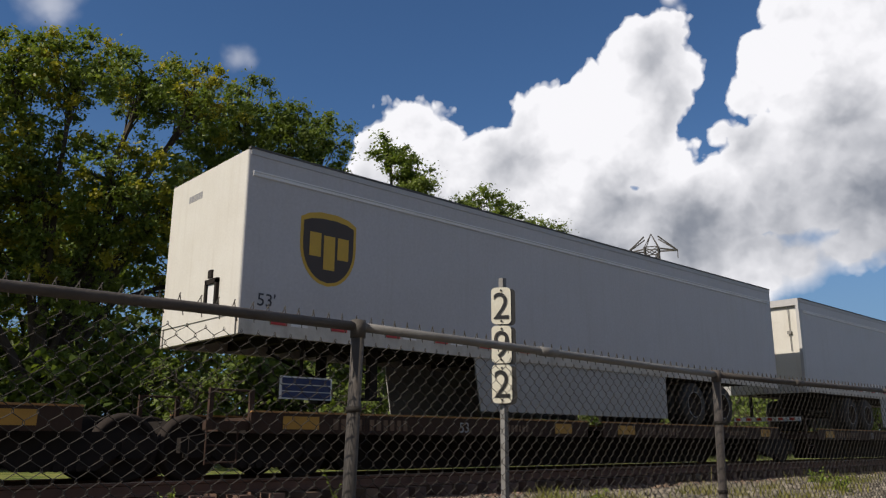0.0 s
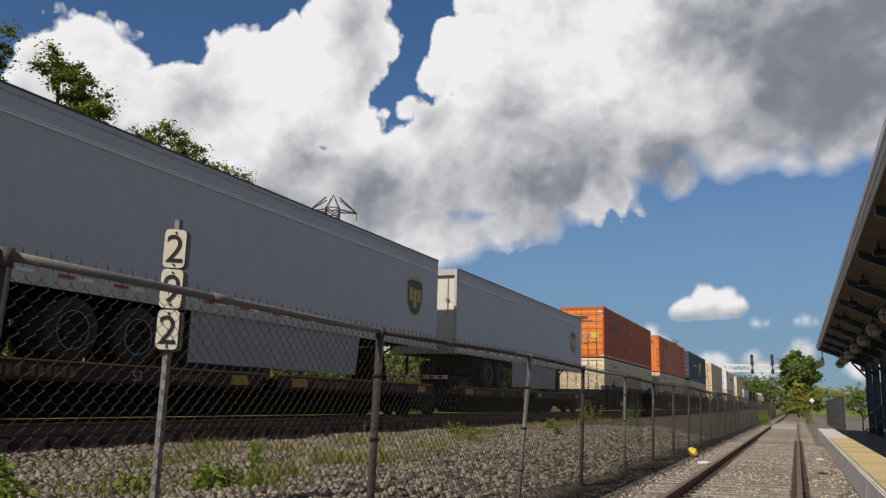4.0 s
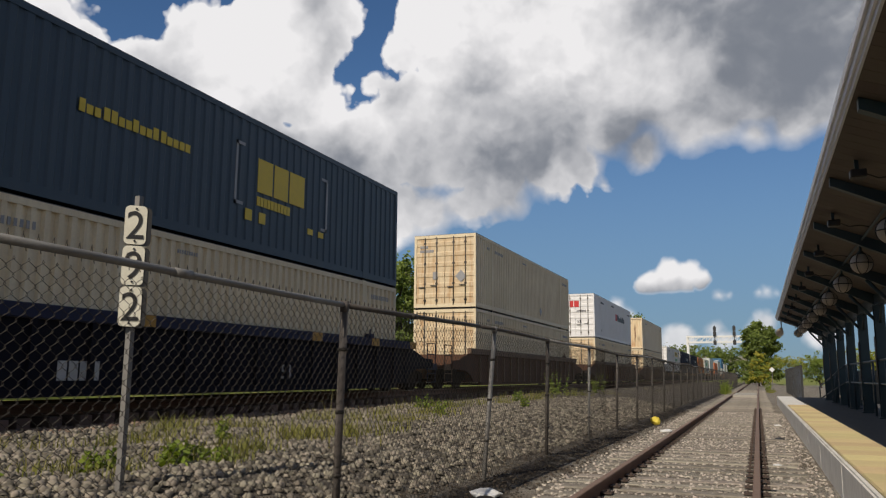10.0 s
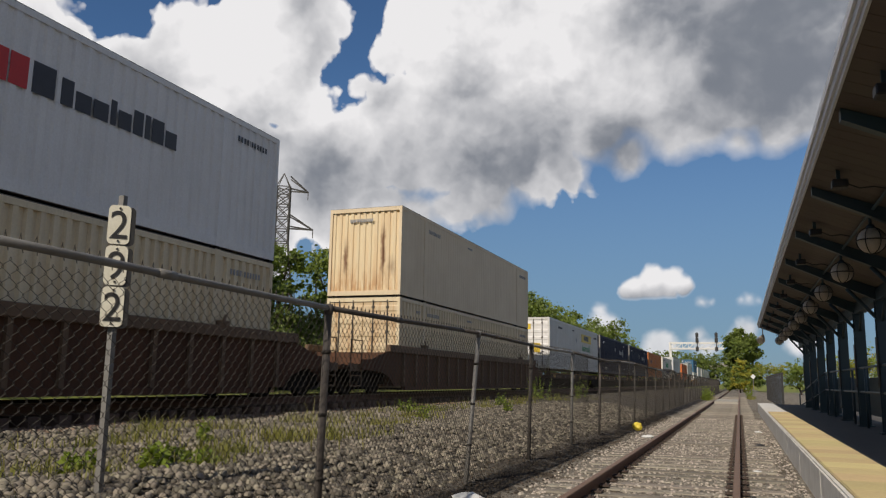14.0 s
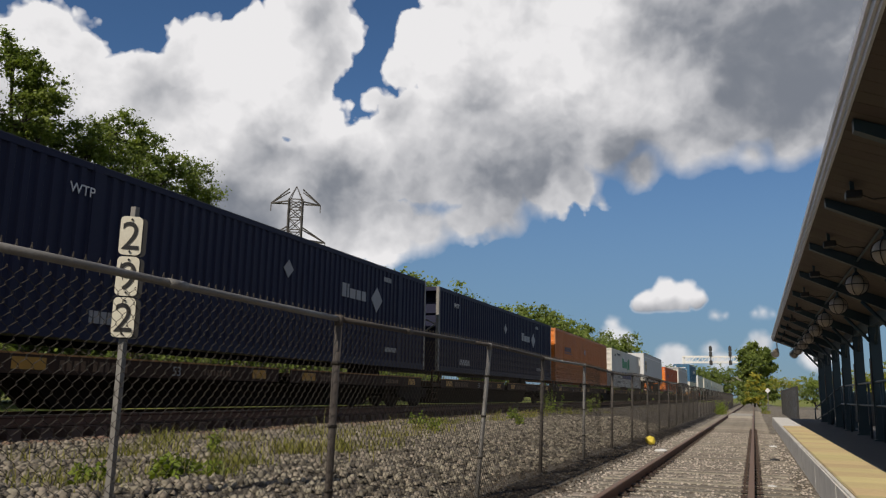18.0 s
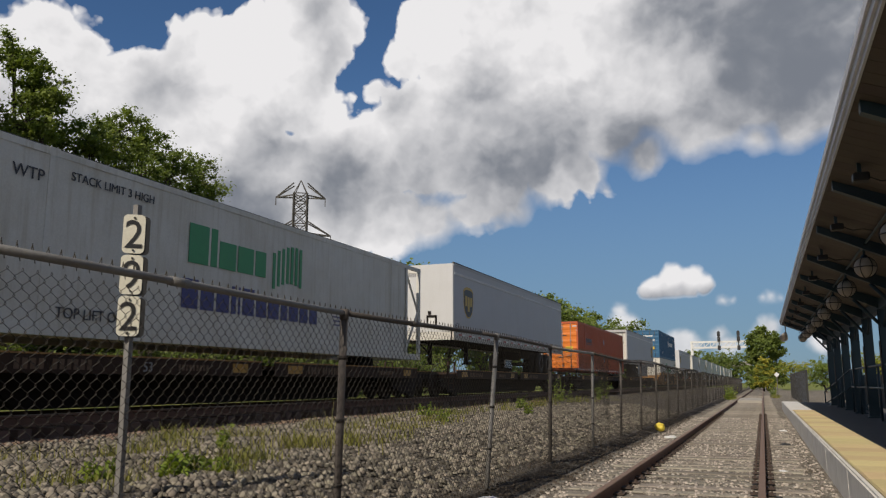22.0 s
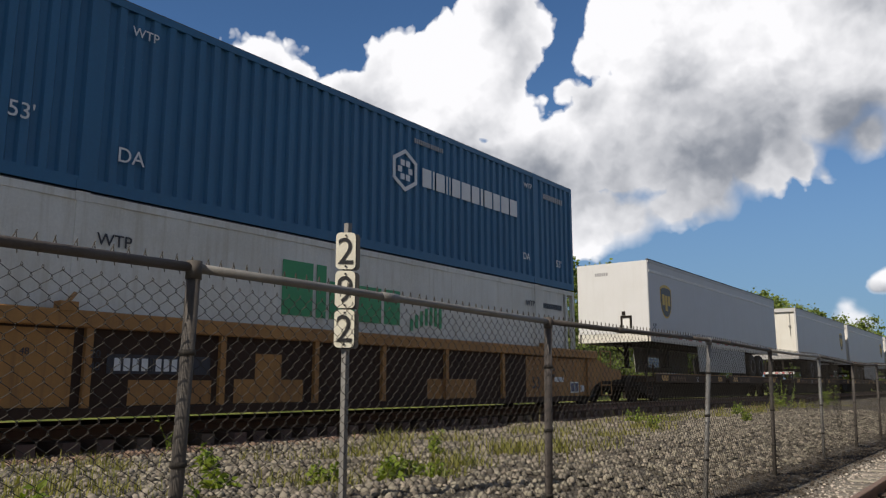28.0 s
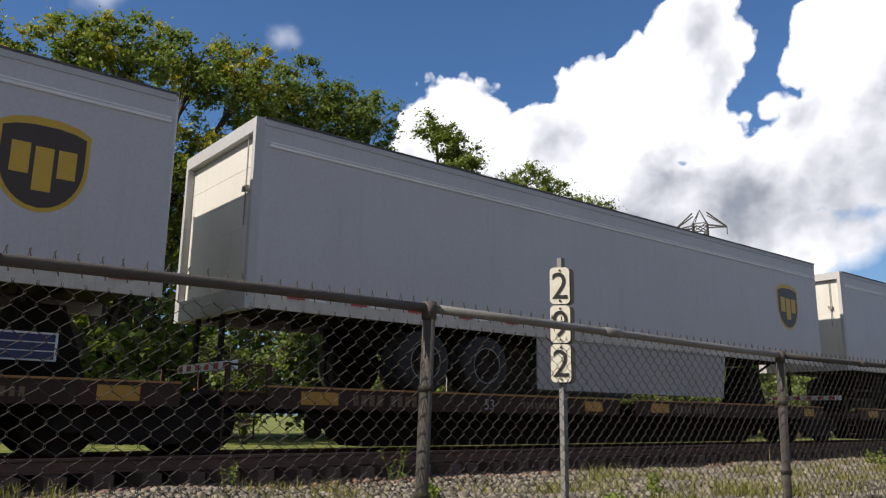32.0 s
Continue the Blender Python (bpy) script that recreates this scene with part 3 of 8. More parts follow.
def part(name, bm, material, parent, label=""):
    """Link a bmesh (or a mesh) as one mesh object under a thing or a part."""
    me = bm if isinstance(bm, bpy.types.Mesh) else mesh_of(bm, name, material)
    ob = new(name, me)
    ob.parent = parent
    if label:
        ob["label"] = label
    return ob


def piece(name, me, parent, x, y, z, rx=0, ry=0, rz=0):
    """One more object on a shared mesh."""
    ob = new(name, me)
    ob.parent = parent
    ob.matrix_basis = pose(x, y, z, rx, ry, rz)
    return ob


def thing(name, label, category, group="", kind="", at=(0, 0, 0)):
    ob = new(name)
    ob.empty_display_size = 0.2
    ob.location = at
    return tagged(ob, label, category, group, kind)


def one(name, bm, material, label, category, group="", kind=""):
    """A thing of a single mesh."""
    return tagged(new(name, mesh_of(bm, name, material)), label, category, group, kind)


def soup(name, verts, faces, material, smooth=False):
    """A mesh of many loose faces of one size, or of lists."""
    me = bpy.data.meshes.new(name)
    if isinstance(verts, np.ndarray):
        nv, nf, w = len(verts), len(faces), faces.shape[1]
        me.vertices.add(nv)
        me.vertices.foreach_set("co", verts.astype(np.float32).ravel())
        me.loops.add(nf * w)
        me.loops.foreach_set("vertex_index", faces.astype(np.int32).ravel())
        me.polygons.add(nf)
        me.polygons.foreach_set("loop_start", np.arange(0, nf * w, w, dtype=np.int32))
        me.update(calc_edges=True)
    else:
        me.from_pydata(verts, [], faces)
        me.update()
    if smooth:
        for p in me.polygons:
            p.use_smooth = True
    me.materials.append(material)
    return me



def lettering(text, size, material, name="lettering", depth=0.004):
    """Words in the built-in font as a mesh lying in x, y."""
    cu = bpy.data.curves.new(name, "FONT")
    cu.body, cu.size, cu.extrude, cu.align_x = text, size, depth, "LEFT"
    ob = bpy.data.objects.new(name, cu)
    scene.collection.objects.link(ob)
    me = bpy.data.meshes.new_from_object(ob.evaluated_get(bpy.context.evaluated_depsgraph_get()))
    bpy.data.objects.remove(ob)
    bpy.data.curves.remove(cu)
    me.materials.clear()
    me.materials.append(material)
    return me


FACE_X = Matrix(((0, 0, 1, 0), (1, 0, 0, 0), (0, 1, 0, 0), (0, 0, 0, 1)))      # lettering on a wall that looks along +x
FACE_Y = Matrix(((1, 0, 0, 0), (0, 0, -1, 0), (0, 1, 0, 0), (0, 0, 0, 1)))     # lettering on a wall that looks along -y

# ---- ground ----
RAIL_Z = 0.74            # head of the main line's rails
SECTION = [(-3000, 0.2), (-400, 0.2), (-60, 0.3), (-24, 0.45), (-17, 0.5), (-14.4, 0.42), (-13.2, 0.42), (-9.7, 0.40), (-8.6, 0.43), (-7.0, 0.40), (-5.6, 0.42), (-4.4, 0.42), (-3.6, 0.30), (-3.0, 0.14),
           (-2.6, 0.04), (-2.2, 0.0), (-1.0, 0.0), (0.3, 0.0), (0.9, -0.02), (8.0, -0.02), (60, -0.02), (400, 0.0), (3000, 0.0)]


def ground_z(x, y):
    for (x0, z0), (x1, z1) in zip(SECTION, SECTION[1:]):
        if x0 <= x <= x1:
            z = z0 + (z1 - z0) * (x - x0) / (x1 - x0)
            break
    else:
        z = 0.0
    if -9 < x < -2.8:
        z += 0.07 * (noise.noise((x * 0.7, y * 0.5, 3.1))) + 0.03 * noise.noise((x * 2.1, y * 1.9, 1.7))
    return z


def build_ground():
    xs = [x for x, _ in SECTION] + [-9 + 0.3 * k for k in range(22)]
    xs = sorted(set(round(x, 3) for x in xs))
    ys = [-3000, -400, -60, -20] + [-10 + 0.5 * k for k in range(100)] + [42 + 4 * k for k in range(30)] + [170, 220, 300, 450, 700, 1200, 3000]
    verts = [(x, y, ground_z(x, y)) for y in ys for x in xs]
    w = len(xs)
    faces = [(j * w + i, j * w + i + 1, (j + 1) * w + i + 1, (j + 1) * w + i) for j in range(len(ys) - 1) for i in range(w - 1)]
    m = bpy.data.materials.new("trackside_ground")
    m.use_nodes = True
    t = m.node_tree
    n = Nodes(t)
    pos = t.nodes.new("ShaderNodeTexCoord").outputs["Object"]
    sep = t.nodes.new("ShaderNodeSeparateXYZ")
    n.put(sep.inputs[0], pos)
    x, y = sep.outputs[0], sep.outputs[1]
    wob = n.math("MULTIPLY_ADD", n.noise(pos, 0.7, 4.0), 1.6, -0.8)
    xw = n.math("ADD", x, wob)
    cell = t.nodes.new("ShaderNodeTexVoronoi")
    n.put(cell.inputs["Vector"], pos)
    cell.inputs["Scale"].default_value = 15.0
    # stones darken towards their cell edges: the gaps' shade painted in
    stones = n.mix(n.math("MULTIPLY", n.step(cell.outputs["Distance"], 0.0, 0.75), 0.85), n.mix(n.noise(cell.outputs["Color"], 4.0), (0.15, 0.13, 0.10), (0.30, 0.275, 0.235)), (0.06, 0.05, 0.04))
    dirt = n.mix(n.step(n.noise(pos, 2.5, 6.0, 0.65), 0.35, 0.65), (0.12, 0.095, 0.068), (0.25, 0.21, 0.165))
    fine_gravel = n.mix(n.step(n.noise(pos, 55.0, 3.0, 0.7), 0.38, 0.62), (0.13, 0.115, 0.092), (0.36, 0.33, 0.275))
    near = n.mix(n.step(n.noise(pos, 1.1, 5.0, 0.6), 0.4, 0.68), fine_gravel, dirt)
    grass = n.mix(n.step(n.noise(pos, 1.6, 6.0, 0.65), 0.35, 0.65), (0.10, 0.15, 0.03), (0.30, 0.30, 0.085))
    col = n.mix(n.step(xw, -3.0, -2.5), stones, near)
    col = n.mix(n.math("MULTIPLY", n.step(xw, -9.4, -8.6), n.math("MULTIPLY", n.step(xw, -4.2, -5.2), n.step(n.noise(pos, 0.9, 5.0, 0.6), 0.52, 0.66))), col, (0.14, 0.125, 0.055))
    col = n.mix(n.step(xw, -8.8, -9.6), col, n.mix(n.noise(pos, 14.0, 4.0, 0.7), (0.06, 0.042, 0.03), (0.20, 0.13, 0.09)))
    verge = n.math("MULTIPLY", n.step(n.math("ABSOLUTE", n.math("ADD", n.math("ADD", x, 2.62), n.math("MULTIPLY", wob, 0.35))), 0.30, 0.08), n.step(n.noise(pos, 2.2, 5.0, 0.65), 0.3, 0.5))
    col = n.mix(verge, col, (0.035, 0.028, 0.022))
    col = n.mix(n.step(xw, -13.2, -14.2), col, grass)
    lot = n.mix(n.noise(pos, 3.0, 5.0), (0.16, 0.155, 0.15), (0.26, 0.25, 0.235))
    col = n.mix(n.step(xw, 7.5, 8.5), col, lot)
    far = n.math("MULTIPLY", n.step(n.math("ABSOLUTE", xw), 2.6, 4.0), n.step(y, 120, 170))
    col = n.mix(far, col, grass)
    bsdf = t.nodes["Principled BSDF"]
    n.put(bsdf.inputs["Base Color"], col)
    bsdf.inputs["Roughness"].default_value = 0.95
    bsdf.inputs["Specular IOR Level"].default_value = 0.2
    b = t.nodes.new("ShaderNodeBump")
    b.inputs["Strength"].default_value, b.inputs["Distance"].default_value = 0.8, 0.05
    n.put(b.inputs["Height"], n.math("SUBTRACT", n.noise(pos, 40.0, 3.0, 0.7), n.math("MULTIPLY", cell.outputs["Distance"], 0.8)))
    n.put(bsdf.inputs["Normal"], b.outputs[0])
    return tagged(new("ground", soup("ground", verts, faces, m, True)), "stony railway land with ballast, dirt and grass", "ground", kind="structure")


build_ground()


def stones(name, count, xr, yr, size, seed, lift=0.0, label="loose grey ballast stones", material="stone"):
    """Broken ballast strewn over the ground, each stone with its own facets."""
    rng = np.random.default_rng(seed)
    ico = [(0, 0, 1), (0.894, 0, 0.447), (0.276, 0.851, 0.447), (-0.724, 0.526, 0.447), (-0.724, -0.526, 0.447), (0.276, -0.851, 0.447), (0.724, 0.526, -0.447), (-0.276, 0.851, -0.447), (-0.894, 0, -0.447),
           (-0.276, -0.851, -0.447), (0.724, -0.526, -0.447), (0, 0, -1)]
    tri = np.array([(0, 1, 2), (0, 2, 3), (0, 3, 4), (0, 4, 5), (0, 5, 1), (1, 6, 2), (2, 7, 3), (3, 8, 4), (4, 9, 5), (5, 10, 1), (2, 6, 7), (3, 7, 8), (4, 8, 9), (5, 9, 10), (1, 10, 6)])
    base = np.array(ico)
    xs, ys = rng.uniform(*xr, count), yr[0] + (yr[1] - yr[0]) * rng.uniform(0, 1, count) ** 1.5
    verts, faces = [], []
    for k in range(count):
        s = size * rng.uniform(0.5, 1.25) * np.array((1.0, rng.uniform(0.6, 1.0), rng.uniform(0.45, 0.8)))
        a, c = rng.uniform(0, 6.28), rng.uniform(-0.5, 0.5)
        v = base * rng.uniform(0.72, 1.15, (12, 1)) * s
        v = v @ np.array(((math.cos(a), math.sin(a), 0), (-math.sin(a), math.cos(a), 0), (0, 0, 1))) @ np.array(((1, 0, 0), (0, math.cos(c), math.sin(c)), (0, -math.sin(c), math.cos(c))))
        v += (xs[k], ys[k], ground_z(xs[k], ys[k]) + s[2] * rng.uniform(0.15, 0.6) + lift)
        verts.append(v)
        faces.append(tri + 12 * k)
    me = soup(name, np.concatenate(verts), np.concatenate(faces), M[material])
    return tagged(new(name, me), label, "ballast", kind="stuff")


stones("ballast", 36000, (-8.7, -2.95), (-0.5, 30.0), 0.043, 1)
stones("ballast_verge", 12000, (-2.3, 0.72), (3.5, 30.0), 0.024, 2, label="small gravel between the rails", material="stone_pale")
stones("verge_litter", 3500, (-3.05, -2.25), (2.0, 30.0), 0.022, 5, label="dark leaf litter along the fence", material="litter_dark")
stones("ballast_shoulder", 6000, (-9.75, -8.5), (0.0, 34.0), 0.038, 3, label="rust-brown stones beside the main line", material="stone_brown")


# ---- tracks ----
def rail_mesh(name, y0, y1, top):
    bm = bmesh.new()
    web = [(-0.07, 0), (0.07, 0), (0.07, 0.012), (0.012, 0.03), (0.012, 0.125), (0.036, 0.14), (0.036, 0.17), (0.03, 0.178), (-0.03, 0.178), (-0.036, 0.17), (-0.036, 0.14), (-0.012, 0.125), (-0.012, 0.03), (-0.07, 0.012)]
    steps = [y0 + (y1 - y0) * k / 12 for k in range(13)]
    for a, b in zip(steps, steps[1:]):
        prism(bm, web, "y", a, b)
    bmesh.ops.recalc_face_normals(bm, faces=list(bm.faces))
    me = bpy.data.meshes.new(name)
    for f in bm.faces:
        f.material_index = 1 if f.calc_center_median().z > 0.17 else 0
    bm.to_mesh(me)
    bm.free()
    me.materials.append(M["rust_rail"])
    me.materials.append(top)
    return me


siding = thing("railway_track", "rusty station track on worn grey timber ties", "railway track", kind="structure")
siding_rail = rail_mesh("rail", -40, 420, M["rail_top_old"])
for x in (-1.56, -0.05):
    piece("rail", siding_rail, siding, x, 0, -0.018)
main_line = thing("railway_track", "main line track on raised grey ballast", "railway track", kind="structure")
main_rail = rail_mesh("rail", -120, 640, M["rail_top"])
for x in (-11.92, -10.42):
    piece("rail", main_rail, main_line, x, 0, RAIL_Z - 0.178)


# ---- chain-link fence ----
FENCE_X, FENCE_TOP, BAY = -2.8, 1.74, 3.05


def fence_top(y):
    return FENCE_TOP + 0.015 * math.sin(y * 0.9) - (0.05 * max(0.0, math.sin((y - 14) * 0.5)) if 14 < y < 40 else 0.0)


def build_fence():
    fence = thing("chain_link_fence", "galvanised chain-link fence with round posts and top rail", "fence")
    y_end = 2.04 + BAY * 40
    # woven wire: two families of slanting wires
    verts, faces = [], []

    def wire(p, q, r):
        p, q = np.array(p), np.array(q)
        d = q - p
        a = np.array((1.0, 0, 0)) * r
        b = np.cross(d / np.linalg.norm(d), (1, 0, 0)) * r
        k = len(verts)
        for c in (p, q):
            verts.extend(((c + a).tolist(), (c - 0.5 * a + 0.87 * b).tolist(), (c - 0.5 * a - 0.87 * b).tolist()))
        faces.extend(((k, k + 1, k + 4, k + 3), (k + 1, k + 2, k + 5, k + 4), (k + 2, k, k + 3, k + 5)))

    pitch, low, rise = 0.037, 0.10, 1.63
    rng = random.Random(4)
    count = int((y_end + 4) / pitch)
    slope = 0.98
    step = 0.037
    for k in range(-20, count):
        y = -4 + k * pitch
        far = y > 45
        if (far and k % 6) or (y >= 16 and k % 2):
            continue
        if y < 16:
            # each wire is bent to and fro and hooks into the next
            pts = []
            for j in range(int(rise / step)):
                side = 1 if (j + k) % 2 else -1
                yy = y + side * (pitch * 0.5 + 0.003) + 0.004 * math.sin(3 * y + 0.5 * j)
                zz = low + step * j
                pts += [(FENCE_X - 0.028 + 0.003 * side, yy, zz - 0.005), (FENCE_X - 0.028 - 0.003 * side, yy, zz + 0.005)]
            for p, q in zip(pts, pts[1:]):
                wire(p, q, 0.0018)
        else:
            for sign in (1, -1):
                x = FENCE_X - 0.028 + 0.003 * sign
                y2 = y + sign * rise * slope
                wire((x, y, low), (x, y2, low + rise), 0.0017 if not far else 0.0024)
        if y < 40 and k % 2 == 0:
            # twisted ends above the rail
            j = rng.uniform(-0.008, 0.008)
            top = fence_top(y)
            wire((FENCE_X - 0.028, y, top - 0.03), (FENCE_X - 0.025, y - 0.018 + j, top + 0.05), 0.0026)
            wire((FENCE_X - 0.028, y - 0.03, top + 0.005), (FENCE_X - 0.03, y - 0.012 + j, top + 0.055), 0.0026)
    part("wire_mesh", soup("wire_mesh", verts, faces, M["wire"]), None, fence, "rusting woven diamond wire")
    # top rail in lengths, with couplings
    for k in range(-2, 40):
        y0, y1 = 2.04 + BAY * k, 2.04 + BAY * (k + 1)
        bm = bmesh.new()
        tube(bm, [(FENCE_X, y0 + BAY * q / 4, fence_top(y0 + BAY * q / 4)) for q in range(5)], 0.021, 10)
        rod(bm, (FENCE_X, y0 + 1.2, fence_top(y0 + 1.2)), (FENCE_X, y0 + 1.34, fence_top(y0 + 1.34)), 0.025, 10)
        part("top_rail", bm, M["galv_dull"] if k % 3 else M["galv"], fence)
    for k in range(-1, 40):
        y = 2.04 + BAY * k
        bm = bmesh.new()
        g = ground_z(FENCE_X, y) - 0.2
        r = 0.029 if k <= 1 else 0.025
        lean = (0.30, 0.10) if k == 2 else (random.Random(k).uniform(-0.03, 0.03), random.Random(k + 50).uniform(-0.02, 0.02))
        yt = y + (0.55 if k == 2 else 0.0)
        rod(bm, (FENCE_X - 0.05, yt - lean[0], g), (FENCE_X, yt, fence_top(y) - 0.03), r, 12)
        rod(bm, (FENCE_X, yt, fence_top(y) - 0.05), (FENCE_X, yt, fence_top(y) + 0.028), r + 0.005, 12)
        post = part("post", bm, M["galv"] if k == 2 or k == 4 else M["galv_dull"], fence)
        for z in (0.5, 0.95, 1.4):
            bm = bmesh.new()
            f = (z - g) / (FENCE_TOP - g)
            yy = yt - lean[0] * (1 - f)
            rod(bm, (FENCE_X - 0.05 * (1 - f), yy, z - 0.012), (FENCE_X - 0.05 * (1 - f), yy, z + 0.012), r + 0.006, 10)
            if k < 12:
                part("tie_band", bm, M["wire"], post)
            else:
                bm.free()


build_fence()


# ---- milepost ----
def rounded_plate(w, h, r, thick):
    pts = []
    for cx, cz, a0 in ((w / 2 - r, h / 2 - r, 0), (-w / 2 + r, h / 2 - r, 90), (-w / 2 + r, -h / 2 + r, 180), (w / 2 - r, -h / 2 + r, 270)):
        for k in range(5):
            a = radians(a0 + 22.5 * k)
            pts.append((cx + r * math.cos(a), cz + r * math.sin(a)))
    return prism(bmesh.new(), pts, "y", -thick / 2, thick / 2)


def build_milepost():
    post = thing("milepost", "steel milepost with cream plates numbered two, nine, two", "milepost", at=(-4.2, 4.44, 0))
    g = ground_z(-4.2, 4.44) - 0.2
    bm = bmesh.new()
    prism(bm, [(-0.022, -0.02), (0.022, -0.02), (0.022, 0.022), (0.014, 0.022), (0.014, -0.01), (-0.014, -0.01), (-0.014, 0.022), (-0.022, 0.022)], "z", g, 2.52)
    part("channel_post", bm, M["galv"], post)
    for back in (0, 1):
        # two rows of plates, for trains from either side
        for k, digit in enumerate("292"):
            z = 1.545 + 0.3 * (2 - k) + 0.148
            at = pose(0.025, -0.045, z, 0, 0, 41) if not back else pose(0.046, -0.017, z - 0.01, 0, 0, 41)
            p = part("number_plate", rounded_plate(0.152, 0.288, 0.034, 0.006), M["black"] if back else M["plate"], post, "dark back of a plate for the other way" if back else "cream number plate, black digit")
            p.matrix_basis = at
            if back:
                continue
            me = lettering(digit, 0.30, M["black"], "digit", 0.002)
            d = part("digit", me, None, p)
            lo = [min(v.co[i] for v in me.vertices) for i in (0, 1)]
            hi = [max(v.co[i] for v in me.vertices) for i in (0, 1)]
            s = 0.205 / (hi[1] - lo[1])
            d.matrix_basis = Matrix.Translation((0, -0.006, 0)) @ FACE_Y @ Matrix.Diagonal((s * 0.92, s, 1, 1)) @ Matrix.Translation((-(lo[0] + hi[0]) / 2, -(lo[1] + hi[1]) / 2, 0))
            for zz in (0.12, -0.12):
                bm = bmesh.new()
                rod(bm, (0, -0.012, zz), (0, 0.004, zz), 0.008, 8)
                part("bolt", bm, M["black"], p)
    return post


build_milepost()

# ---- platform ----
P_EDGE, P_TOP, P_FAR = 0.76, 0.38, 46.0
platform = thing("platform", "low station platform with concrete edge and yellow tactile strip", "platform", kind="structure")
bm = bmesh.new()
bx(bm, 1.42, 7.8, -30, 38, -0.1, P_TOP)
part("platform_deck", bm, M["asphalt"], platform, "dark asphalt platform surface")
bm = bmesh.new()
prism(bm, [(38, -0.1), (38, P_TOP - 0.004), (P_FAR, 0.02), (P_FAR, -0.1)], "x", 0.9, 4.6)
part("ramp", bm, M["asphalt"], platform, "asphalt ramp at the platform's end")
for k in range(-5, 13):
    bm = bmesh.new()
    y0, y1 = 3.05 * k, 3.05 * (k + 1)
    bx(bm, P_EDGE, 1.42, y0 + 0.006, y1 - 0.006, -0.1, P_TOP - 0.004)
    bev(bm, 0.018, 2)
    part("kerb_block", bm, M["concrete"], platform, "" if k else "stained concrete edge block")
# tactile tiles with rows of raised ribs
tile = bmesh.new()
bx(tile, 0, 0.60, 0.004, 0.606, 0, 0.012)
for k in range(14):
    c = 0.028 + 0.043 * k
    prism(tile, [(c - 0.014, 0.012), (c - 0.008, 0.019), (c + 0.008, 0.019), (c + 0.014, 0.012)], "x", 0.02, 0.58)
tile_me = mesh_of(tile, "tactile_tile", M["yellow_tile"])
for k in range(-12, 44):
    piece("tactile_tile", tile_me, platform, 0.81, 0.61 * k, P_TOP - 0.002)


# ---- canopy ----
BAY_C = 2.93
canopy = thing("platform_canopy", "long station canopy on dark blue-green steel posts", "canopy", kind="structure")
C0, C1, CX0, CX1, CZ0, CZ1 = -9.0, 36.2, 0.92, 2.5, 3.60, 2.98
bm = bmesh.new()
prism(bm, [(CX0, CZ0 + 0.02), (CX1 + 0.15, CZ1 + 0.02), (CX1 + 0.15, CZ1 + 0.12), (CX0, CZ0 + 0.12)], "y", C0, C1)
part("roof_deck", bm, M["fascia"], canopy)
# soffit boards
board = bmesh.new()
w_b = 0.244
for k in range(1):
    prism(board, [(CX0 - 0.018, CZ0 + 0.018), (CX1, CZ1), (CX1, CZ1 + 0.018), (CX0 - 0.018, CZ0 + 0.036)], "y", 0.004, w_b - 0.004)
board_me = mesh_of(board, "soffit_board", M["ceiling"])
for k in range(int((C1 - C0) / w_b)):
    piece("soffit_board", board_me, canopy, 0, C0 + w_b * k, -0.002)
# fascia of three overlapping strips
for k, (x, z0, z1) in enumerate(((CX0 - 0.042, CZ0 + 0.0, CZ0 + 0.06), (CX0 - 0.066, CZ0 + 0.05, CZ0 + 0.13), (CX0 - 0.09, CZ0 + 0.12, CZ0 + 0.20))):
    bm = bmesh.new()
    bx(bm, x, x + 0.022, C0, C1 + 0.05, z0, z1)
    part("fascia_strip", bm, M["fascia"], canopy, "pale metal fascia")
bm = bmesh.new()
bx(bm, CX1 - 0.09, CX1 + 0.09, C0, C1, CZ1 - 0.22, CZ1 - 0.005)
part("valley_beam", bm, M["canopy_green"], canopy)
bm = bmesh.new()
rod(bm, (1.58, C0, 3.28), (1.58, C1, 3.28), 0.018, 8)
part("conduit", bm, M["canopy_green"], canopy)
posts = [7.3 + BAY_C * k for k in range(-5, 10)]
